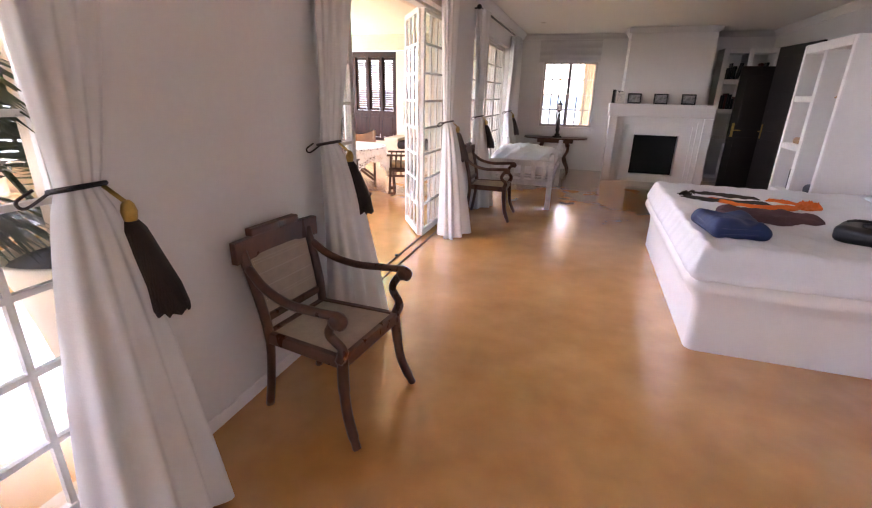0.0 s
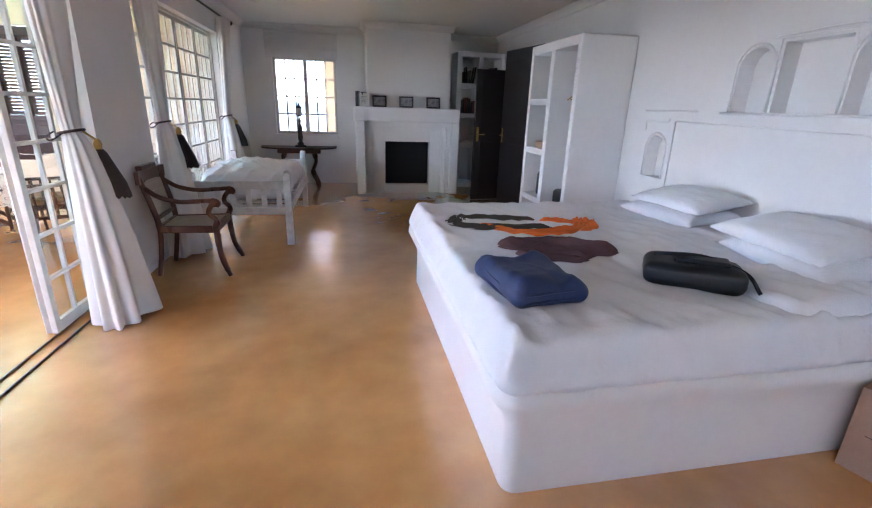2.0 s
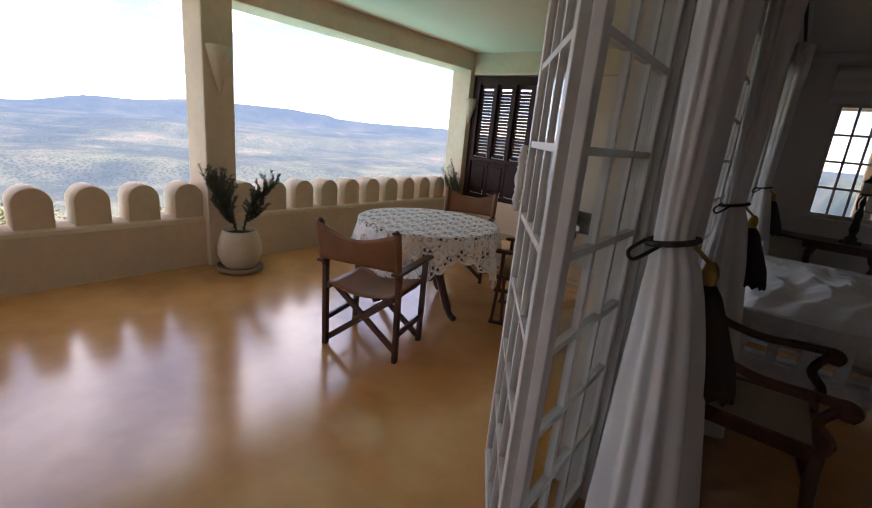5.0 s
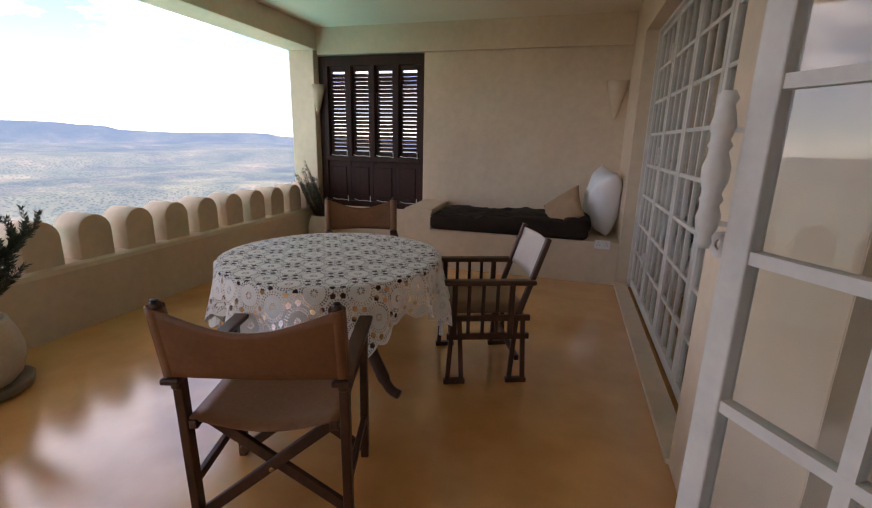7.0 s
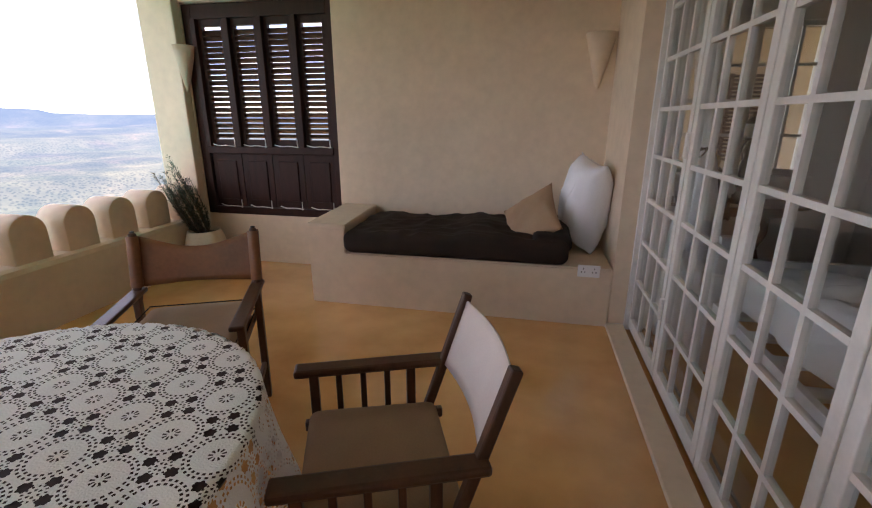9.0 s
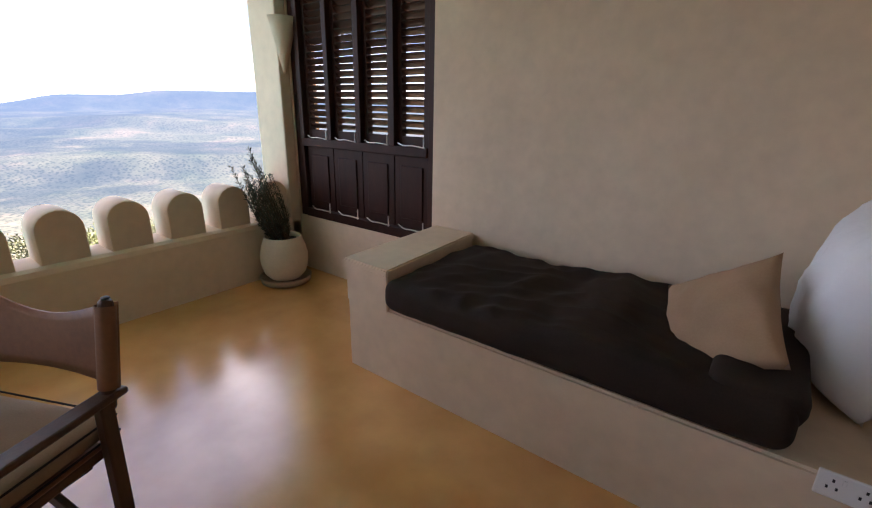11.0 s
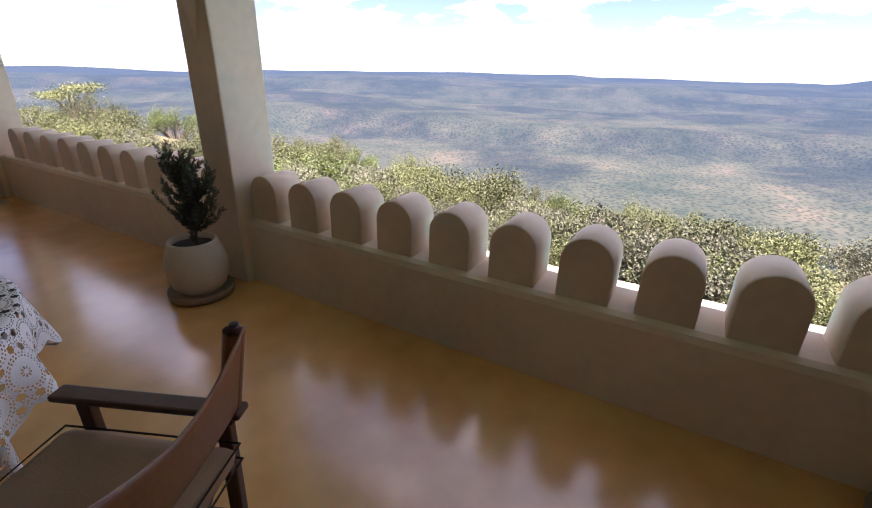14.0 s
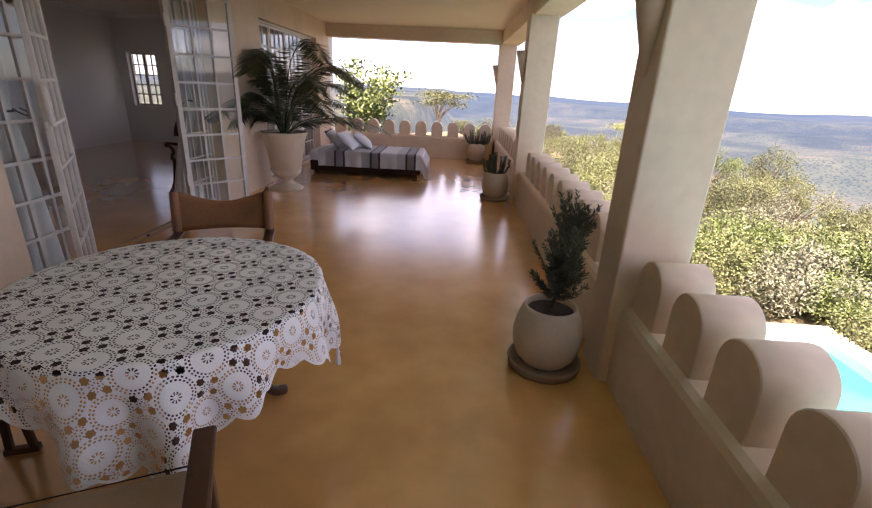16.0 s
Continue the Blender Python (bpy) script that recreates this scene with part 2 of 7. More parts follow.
def lathe(bm, rows, seg=24, m=None, a0=0.0, a1=2 * math.pi, cap=True):
    """Turns rows of (radius, height) round z."""
    full = abs(a1 - a0 - 2 * math.pi) < 1e-6
    count = seg if full else seg + 1
    rings = []
    for r, z in rows:
        ring = []
        for i in range(count):
            a = a0 + (a1 - a0) * i / seg
            ring.append(bm.verts.new((max(r, 1e-4) * math.cos(a), max(r, 1e-4) * math.sin(a), z)))
        rings.append(ring)
    for a, b in zip(rings, rings[1:]):
        for i in range(seg):
            j = (i + 1) % count
            bm.faces.new((a[i], a[j], b[j], b[i]))
    if cap and full:
        bm.faces.new(list(reversed(rings[0])))
        bm.faces.new(rings[-1])
    made = [v for ring in rings for v in ring]
    if m is not None:
        bmesh.ops.transform(bm, matrix=m, verts=made)
    return made


def sweep(bm, path, radii, seg=8, flat=1.0, cap=True):
    """A round or oval limb along a path of points."""
    pts = [Vector(p) for p in path]
    if not isinstance(radii, (list, tuple)):
        radii = [radii] * len(pts)
    rings, side = [], None
    for i, p in enumerate(pts):
        d = (pts[min(i + 1, len(pts) - 1)] - pts[max(i - 1, 0)]).normalized()
        if side is None:
            side = d.cross(Vector((0, 0, 1)) if abs(d.z) < 0.9 else Vector((0, 1, 0))).normalized()
        side = (side - d * side.dot(d)).normalized()
        up = d.cross(side)
        rings.append([bm.verts.new(p + radii[i] * (math.cos(2 * math.pi * k / seg) * side + flat * math.sin(2 * math.pi * k / seg) * up)) for k in range(seg)])
    for a, b in zip(rings, rings[1:]):
        for k in range(seg):
            bm.faces.new((a[k], a[(k + 1) % seg], b[(k + 1) % seg], b[k]))
    if cap:
        bm.faces.new(list(reversed(rings[0])))
        bm.faces.new(rings[-1])
    return [v for r in rings for v in r]


def curve_pts(ctrl, n=14):
    """A smooth line through control points."""
    c = [Vector(p) for p in ctrl]
    c = [2 * c[0] - c[1]] + c + [2 * c[-1] - c[-2]]
    out = []
    for i in range(1, len(c) - 2):
        for k in range(n):
            t = k / n
            a, b, d, e = c[i - 1], c[i], c[i + 1], c[i + 2]
            out.append(0.5 * ((2 * b) + (d - a) * t + (2 * a - 5 * b + 4 * d - e) * t * t + (3 * b - a - 3 * d + e) * t ** 3))
    out.append(c[-2])
    return out


def grid_surface(bm, nu, nv, f, close_u=False):
    vs = [[bm.verts.new(f(i / (nu if close_u else nu - 1), j / (nv - 1))) for j in range(nv)] for i in range(nu)]
    for i in range(nu if close_u else nu - 1):
        for j in range(nv - 1):
            k = (i + 1) % nu
            bm.faces.new((vs[i][j], vs[k][j], vs[k][j + 1], vs[i][j + 1]))
    return vs


def structure(name, bm, material, label, category, smooth=False):
    return tagged(part(name, bm, material, None, "", smooth), label, category, "", "structure")


def wall_plane(bm, axis, at, depth, u0, u1, z0, z1, holes, back=True):
    """A wall face on axis = at with holes (u0, u1, sill, head, arch): each goes depth into the wall; back closes it as a niche.
    The strip between is filled, with jambs; arch: the head is round."""
    def P(u, z, d=0.0):
        return bm.verts.new((at + d, u, z) if axis == "x" else (u, at + d, z))

    def quad(*c):
        bm.faces.new([P(*p) for p in c])

    cuts = sorted({u0, u1, *[h[0] for h in holes], *[h[1] for h in holes]})
    for a, b in zip(cuts, cuts[1:]):
        inside = [h for h in holes if h[0] <= a + 1e-6 and h[1] >= b - 1e-6]
        if not inside:
            quad((a, z0), (b, z0), (b, z1), (a, z1))
            continue
        low = z0
        for h in sorted(inside, key=lambda h: h[2]):
            n = 12 if h[4] else 1
            r = (h[1] - h[0]) / 2

            def head(u):
                return h[3] - r + math.sqrt(max(0, r * r - (u - (h[0] + h[1]) / 2) ** 2)) if h[4] else h[3]
            quad((a, low), (b, low), (b, h[2]), (a, h[2]))
            quad((a, h[2]), (b, h[2]), (b, h[2], depth), (a, h[2], depth))
            us = [a + (b - a) * i / n for i in range(n + 1)]
            if h[4]:
                us = [(h[0] + h[1]) / 2 - r * math.cos(math.pi * i / n) for i in range(n + 1)]
            top = max(head(u) for u in us) + 0.02
            for p, q in zip(us, us[1:]):
                quad((p, head(p)), (q, head(q)), (q, top), (p, top))
                quad((p, head(p)), (q, head(q)), (q, head(q), depth), (p, head(p), depth))
                if back:
                    quad((p, h[2], depth), (q, h[2], depth), (q, head(q), depth), (p, head(p), depth))
            quad((a, h[2]), (a, head(a)), (a, head(a), depth), (a, h[2], depth))
            quad((b, h[2]), (b, head(b)), (b, head(b), depth), (b, h[2], depth))
            low = top
        quad((a, low), (b, low), (b, z1), (a, z1))
    bmesh.ops.remove_doubles(bm, verts=bm.verts, dist=0.0004)
    bmesh.ops.recalc_face_normals(bm, faces=bm.faces)


# ---- the shell of the house ----
WX0, WX1 = -0.74, -0.48          # the wall between room and veranda
OPEN = ((-0.58, 2.2), (3.62, 6.40), (7.33, 10.03))
HEAD = 2.33
RC, VC, BEAM = 2.72, 2.69, 2.43  # ceilings and the beam's underside
EX, NY, SY = 4.1, 11.66, -1.6
VEND, VFAR, PX = 10.9, -1.30, -4.505

bm = bmesh.new()
box(bm, -5.06, EX + 0.25, SY - 0.25, NY + 0.25, -0.18, 0.0)
structure("floor", bm, FLOOR, "polished ochre cement floor with cloudy trowel marks", "floor")

bm = bmesh.new()
ys = [SY - 0.25]
for a, b in OPEN:
    ys += [a, b]
ys.append(NY + 0.25)
for a, b in zip(ys[::2], ys[1::2]):
    box(bm, WX0, WX1, a, b, 0, RC + 0.1)
for a, b in OPEN:
    box(bm, WX0, WX1, a, b, HEAD, RC + 0.1)
structure("wall_west", bm, WHITE, "white plastered wall between bedroom and veranda", "wall")
# the veranda's side of the same wall carries the veranda's paint
render_at = [(max(a, VFAR - 0.2), min(b, VEND), 0.002) for a, b in zip(ys[::2], ys[1::2]) if a < VEND] + [(a, b, HEAD) for a, b in OPEN]
for a, b, z in render_at:
    bm = bmesh.new()
    box(bm, WX0 - 0.012, WX0 - 0.002, a, b, z, VC)
    structure("wall_veranda_render", bm, CREAM, "cream painted render on the veranda side", "wall")

bm = bmesh.new()
NICHES = ((5.59, 5.87, 1.49, 1.925, True), (5.10, 5.53, 1.49, 1.935, False), (4.745, 5.055, 1.49, 1.94, True), (6.53, 6.78, 0.88, 1.265, True))
wall_plane(bm, "x", EX, 0.13, SY, NY, 0, RC + 0.1, NICHES)
box(bm, EX + 0.14, EX + 0.3, SY - 0.25, NY + 0.25, 0, RC + 0.1)
structure("wall_east", bm, WHITE, "white plastered wall with arched niches over the bed", "wall")

bm = bmesh.new()
NW = (0.0, 1.09, 0.9, 2.21, False)
wall_plane(bm, "y", NY, 0.24, WX1, EX, 0, RC + 0.1, (NW,), back=False)
wall_plane(bm, "y", NY + 0.24, 0.001, WX0, EX + 0.3, 0, RC + 0.1, (NW,), back=False)
structure("wall_north", bm, WHITE, "white plastered wall with a small-paned window", "wall")

bm = bmesh.new()
SW = (3.22, 3.87, 0.8, 1.95, False)
wall_plane(bm, "y", SY, -0.24, WX1, EX, 0, RC + 0.1, (SW,), back=False)
wall_plane(bm, "y", SY - 0.24, -0.001, WX0, EX + 0.3, 0, RC + 0.1, (SW,), back=False)
structure("wall_south", bm, WHITE, "white plastered wall with a small window", "wall")

bm = bmesh.new()
box(bm, WX1 - 0.1, EX + 0.2, SY - 0.1, NY + 0.1, RC, RC + 0.12)
structure("ceiling", bm, CEIL, "off-white painted bedroom ceiling", "ceiling")

bm = bmesh.new()
box(bm, -5.0, WX0 - 0.012, VFAR - 0.25, VEND + 0.1, VC, VC + 0.12)
structure("ceiling_veranda", bm, VCEIL, "cream painted veranda ceiling", "ceiling")

# unseen north overhang added to keep sun off the shutters and the north window
bm = bmesh.new()
box(bm, -5.25, EX + 0.7, SY - 0.7, NY + 1.4, RC + 0.16, RC + 0.30)
box(bm, -5.25, -5.18, SY - 0.7, NY + 1.4, RC + 0.02, RC + 0.16)
structure("roof", bm, DARKWOOD, "dark flat roof edge over the veranda, north eave lengthened to block sun", "roof")

# coving where walls and ceiling of the bedroom meet
bm = bmesh.new()
CV = 0.09
for p, q in (((WX1, SY), (WX1, NY)), ((WX1, NY), (1.6, NY)), ((3.0, NY), (EX, NY)), ((EX, NY), (EX, SY)), ((EX, SY), (WX1, SY)),
             ((1.6, NY), (1.6, 10.85)), ((1.6, 10.85), (3.0, 10.85)), ((3.0, 10.85), (3.0, NY))):
    p, q = Vector((*p, 0)), Vector((*q, 0))
    d = (q - p).normalized()
    inn = Vector((d.y, -d.x, 0))
    prof = [(0.0, -CV), (0.012, -CV), (0.018, -CV + 0.02), (CV * 0.45, -0.04), (CV - 0.02, -0.016), (CV, -0.010), (CV, 0.0)]
    rows = [[bm.verts.new(e + inn * (u + 0.001) + Vector((0, 0, RC + w - 0.001))) for u, w in prof] for e in (p - d * 0.05, q + d * 0.05)]
    for i in range(len(prof) - 1):
        bm.faces.new((rows[0][i], rows[1][i], rows[1][i + 1], rows[0][i + 1]))
structure("trim_coving", bm, CEIL, "white coved cornice round the bedroom ceiling", "cornice", True)

# low skirting strip of the same plaster along the room side of the wall
bm = bmesh.new()
for a, b in ((2.2, 3.62), (6.40, 7.45), (10.2, NY)):
    box(bm, WX1 + 0.001, WX1 + 0.012, a, b, 0.0, 0.07, 0.003)
structure("baseboard", bm, WHITE, "low white plaster skirting", "skirting")

# ---- veranda: parapet, posts, beam, end wall ----
MW, LEDGE, MTOP = 0.247, 0.475, 0.79


def merlon_mesh():
    bm = bmesh.new()
    r, n = MW / 2, 12
    prof = [(-r, 0.0)] + [(-r * math.cos(math.pi * i / n), MTOP - LEDGE - r + r * math.sin(math.pi * i / n)) for i in range(n + 1)] + [(r, 0.0)]
    rows = [[bm.verts.new((x, y, z)) for y, z in prof] for x in (-0.125, 0.125)]
    for i in range(len(prof) - 1):
        bm.faces.new((rows[0][i], rows[0][i + 1], rows[1][i + 1], rows[1][i]))
    bm.faces.new(rows[1])
    bm.faces.new(list(reversed(rows[0])))
    bmesh.ops.recalc_face_normals(bm, faces=bm.faces)
    rim = [e for e in bm.edges if abs(e.verts[0].co.x - e.verts[1].co.x) < 1e-6 and (e.verts[0].co.z > 0.01 or e.verts[1].co.z > 0.01)]
    bmesh.ops.bevel(bm, geom=rim, offset=0.005, segments=1, affect="EDGES")
    me = bpy.data.meshes.new("merlon")
    bm.to_mesh(me)
    bm.free()
    me.materials.append(CREAM)
    for p in me.polygons:
        p.use_smooth = abs(p.normal.x) < 0.3
    return me


POSTS = ((6.645, 6.93), (2.50, 2.79), (-1.60, -1.30))
parapet = bmesh.new()
for run in (((PX, VEND), (PX, VFAR - 0.31), -1), ((PX - 0.01, VFAR), (WX0 - 0.012, VFAR), 1)):
    (xa, ya), (xb, yb), way = run
    prof = [(0.0, -0.6), (0.0, LEDGE - 0.045), (-0.012, LEDGE - 0.014), (-0.045, LEDGE), (-0.31, LEDGE), (-0.31, -0.6)]
    ends = [[parapet.verts.new((x + (o if way < 0 else 0), y + (o if way > 0 else 0), z)) for o, z in prof] for x, y in ((xa, ya), (xb, yb))]
    for i in range(6):
        parapet.faces.new((ends[0][i], ends[0][(i + 1) % 6], ends[1][(i + 1) % 6], ends[1][i]))
    parapet.faces.new(ends[0])
    parapet.faces.new(list(reversed(ends[1])))
bmesh.ops.recalc_face_normals(parapet, faces=parapet.faces)
parapet = structure("wall_parapet", parapet, CREAM, "cream rendered veranda parapet with rounded merlons", "parapet")
merlon = merlon_mesh()


def put_merlon(x, y, turn=0):
    ob = new("merlon", merlon)
    ob.parent = parapet
    ob.matrix_basis = pose(x, y, LEDGE - 0.002, 0, 0, turn)


for k in range(11):
    put_merlon(PX - 0.173, 7.079 + 0.3605 * k)
for k in range(10):
    put_merlon(PX - 0.173, 6.52 - 0.372 * k)
for k in range(10):
    put_merlon(PX - 0.173, 2.36 - 0.372 * k)
for k in range(10):
    put_merlon(PX + 0.22 + 0.365 * k, VFAR - 0.173, 90)

for n, (a, b) in enumerate(POSTS):
    bm = bmesh.new()
    box(bm, PX - 0.30, PX + 0.06, a, b, -0.5, BEAM + 0.02, 0.012)
    structure("wall_post_%d" % (n + 1), bm, CREAM, "square cream rendered veranda post", "post")
bm = bmesh.new()
box(bm, PX - 0.355, PX + 0.0, 10.80, VEND, -0.5, BEAM + 0.02, 0.012)
structure("wall_post_4", bm, CREAM, "cream rendered pilaster at the veranda end wall", "post")
bm = bmesh.new()
box(bm, PX - 0.355, PX + 0.02, VFAR - 0.3, VEND, BEAM, VC + 0.05, 0.008)
box(bm, PX + 0.02, WX0 - 0.012, VFAR - 0.28, VFAR, BEAM, VC + 0.03, 0.008)
box(bm, PX + 0.02, WX0 - 0.012, VEND - 0.05, VEND + 0.1, 2.375, VC + 0.03, 0.008)
structure("wall_beam", bm, CREAM, "cream plastered beams under the veranda ceiling", "beam")

SHX0, SHX1, SHZ0, SHZ1 = -4.50, -3.065, 0.48, 2.365
bm = bmesh.new()
box(bm, SHX1, WX0 - 0.012, VEND, VEND + 0.25, 0, 2.40)
box(bm, PX - 0.355, SHX0, VEND, VEND + 0.25, 0, BEAM)
box(bm, SHX0, SHX1, VEND, VEND + 0.25, 0, SHZ0)
structure("wall_veranda_end", bm, CREAM, "cream plastered end wall of the veranda", "wall")

# ---- french doors: frames, fixed panels, folding leaves ----
PW, PH = 0.695, HEAD - 0.035


def door_panel(name, m, parent, label="", w=PW, h=PH, cols=3, rows=8):
    """A steel glazed leaf, hinge at x = 0, running along +x, from z = 0."""
    leaf = part(name, bmesh.new(), METAL, parent, label)
    bm = bmesh.new()
    d, s = 0.034, 0.052
    box(bm, 0.003, s, -d / 2, d / 2, 0, h, 0.004)
    box(bm, w - s, w - 0.003, -d / 2, d / 2, 0, h, 0.004)
    box(bm, s, w - s, -d / 2, d / 2, 0, s * 1.4, 0.003)
    box(bm, s, w - s, -d / 2, d / 2, h - s, h, 0.003)
    bw, z0, z1 = 0.022, s * 1.4, h - s
    for c in range(1, cols):
        x = s + (w - 2 * s) * c / cols
        box(bm, x - bw / 2, x + bw / 2, -0.012, 0.012, z0, z1)
    for r in range(1, rows):
        z = z0 + (z1 - z0) * r / rows
        box(bm, s, w - s, -0.0125, 0.0125, z - bw / 2, z + bw / 2)
    bm.to_mesh(leaf.data)
    bm.free()
    leaf.matrix_basis = m
    for c in range(cols):
        for r in range(rows):
            xa, xb = s + (w - 2 * s) * c / cols, s + (w - 2 * s) * (c + 1) / cols
            za, zb = z0 + (z1 - z0) * r / rows, z0 + (z1 - z0) * (r + 1) / rows
            pb = bmesh.new()
            box(pb, xa + bw / 2 - 0.004, xb - bw / 2 + 0.004, -0.002, 0.002, za + bw / 2 - 0.004, zb - bw / 2 + 0.004)
            pane = part("pane", pb, GLASS, leaf)
            pane.visible_shadow = False
    for z in (0.35, h * 0.52, h - 0.35):
        hb = bmesh.new()
        lathe(hb, [(0.008, 0), (0.014, 0.006), (0.014, 0.058), (0.012, 0.06), (0.014, 0.062), (0.014, 0.118), (0.008, 0.124)], 8, Matrix.Translation((-0.004, -d / 2 - 0.008, z)))
        part("hinge", hb, METAL, leaf)
    return leaf


DX = -0.60


def door_set(n, y0, y1, angles, label):
    """Four panels between y0 and y1: angles by which the panels stand open (outer, inner, inner, outer), outwards."""
    top = tagged(new("door_%d" % n), label, "french door", "", "structure")
    bm = bmesh.new()
    for a, b in ((y0, y0 + 0.03), (y1 - 0.03, y1)):
        box(bm, DX - 0.045, DX + 0.045, a, b, 0, HEAD, 0.004)
    box(bm, DX - 0.045, DX + 0.045, y0 + 0.03, y1 - 0.03, HEAD - 0.03, HEAD - 0.001, 0.004)
    part("door_frame", bm, METAL, top)
    bm = bmesh.new()
    for x in (-0.603, -0.507):
        box(bm, x - 0.006, x + 0.006, y0, y1, 0.001, 0.012, 0.003)
    part("threshold", bm, TRACK, top, "worn steel door track in the floor")
    step = (y1 - y0) / 4
    for k, a in enumerate(angles):
        w = step - 0.006 - (0.09 if k == 0 and a != angles[1] else 0.0)
        if k == 1 and a:
            m = pose(DX - 0.03, y0 + step - 0.06, 0.022, 0, 0, 90 + a)
        elif k < 2:
            m = pose(DX - (0.03 if a else 0), y0 + step * k + (0.005 if not a else -0.01), 0.022, 0, 0, 90) @ pose(0, 0, 0, 0, 0, a)
        else:
            m = pose(DX - (0.03 if a else 0), y0 + step * (k + 1) - (0.005 if not a else -0.01), 0.022, 0, 0, -90) @ pose(0, 0, 0, 0, 0, -a)
        leaf = door_panel("door_leaf", m, top, "", w)
    return top, leaf


door_set(1, *OPEN[0], (0, 0, 0, 0), "white steel french doors with small panes, closed")
door_set(3, *OPEN[2], (0, 0, 0, 0), "white steel french doors with small panes, closed")

leaf_set, leaf_a = door_set(2, *OPEN[1], (0, 140, 147, 0), "white steel folding french doors standing open to the veranda")

for a, b in OPEN:
    bm = bmesh.new()
    for y0, y1, z0, z1 in ((a - 0.001, a + 0.004, 0.03, HEAD), (b - 0.004, b + 0.001, 0.03, HEAD), (a + 0.004, b - 0.004, HEAD - 0.004, HEAD + 0.001)):
        box(bm, WX0 - 0.011, DX - 0.046, y0, y1, z0, z1)
    structure("trim_reveal", bm, CREAM, "cream plastered outer reveal of the french doors", "reveal")
for a, b in (OPEN[0], OPEN[2]):
    bm = bmesh.new()
    box(bm, WX0 - 0.028, DX - 0.046, a, b, 0.001, 0.028, 0.006)
    structure("trim_door_sill", bm, CREAM, "low cream sill under the french doors", "sill")

# ---- land ----
CX, CY = -5.0, 5.0


def smooth(a, b, x):
    t = min(1, max(0, (x - a) / (b - a)))
    return t * t * (3 - 2 * t)


# steps of the far plateau's edge: from and to an azimuth, and the rise between them in metres
RIDGE = ((-1.5, -1.1, -30), (-0.85, -0.55, 30), (-0.26, -0.2, -16), (0.15, 0.26, 70), (0.3, 0.42, 44), (0.59, 0.64, -16), (0.66, 0.69, -22), (0.93, 0.97, -18))


def land(x, y):
    dx, dy = x - CX, y - CY
    r, d = math.hypot(dx, dy), -dx
    n1 = noise.noise(Vector((x / 900, y / 900, 0.3)))
    n2 = noise.noise(Vector((x / 260, y / 260, 3.1)))
    near = -1.45 - 0.30 * max(0, d - 4.2) if d > 0 else -0.9 - 0.06 * max(0, -d)
    near += 1.6 * smooth(-2, -25, dy) * smooth(0, 14, d) - 0.35 * smooth(3, 30, abs(dy)) * (1 if d < 4 else 0)
    near += 0.5 * noise.noise(Vector((x / 9, y / 9, 0)))
    az = math.atan2(dy, max(1.0, d))
    far = -160 + 6 * n2
    far += 60 * smooth(950 + 420 * n1, 1045 + 420 * n1, r) * (0.75 + 0.6 * noise.noise(Vector((x / 1400, y / 1400, 7.7))))
    far += 34 * smooth(2000 + 700 * n1, 2120 + 700 * n1, r) + 12 * smooth(3300, 3700, r) * (0.5 + n1)
    k = sum(smooth(a, b, az) * h for a, b, h in RIDGE) - 66 + 9 * n1
    far += (k - far) * smooth(2950 + 260 * n1, 3130 + 260 * n1, r) * 0.97
    for cliff, rise in ((1380, 16), (1720, 20), (2450, 14)):
        far += rise * smooth(cliff + 520 * n1, cliff + 50 + 520 * n1, r) * (0.4 + 1.2 * max(0, noise.noise(Vector((x / 800, y / 800, cliff)))))
    behind = smooth(10, 70, -d)
    w = smooth(22, 330, r) * (1 - behind) + 0.04 * behind
    return near * (1 - smooth(45, 200, r)) + (near if r < 45 else -1.45 - 0.3 * 40) * smooth(45, 200, r) * (1 - w) + (far if w > 0 else 0) * w * 1.0


def land_mesh(name, material, r0, r1, nr, na, label, category):
    verts, faces = [], []
    for i in range(nr + 1):
        r = r0 * (r1 / r0) ** (i / nr)
        for k in range(na):
            a = 2 * math.pi * k / na
            x, y = CX + r * math.cos(a), CY + r * math.sin(a)
            verts.append((x, y, land(x, y)))
    for i in range(nr):
        for k in range(na):
            j = (k + 1) % na
            faces.append((i * na + k, i * na + j, (i + 1) * na + j, (i + 1) * na + k))
    me = bpy.data.meshes.new(name)
    me.from_pydata(verts, [], faces)
    me.materials.append(material)
    for p in me.polygons:
        p.use_smooth = True
    return tagged(new(name, me), label, category, "", "structure")


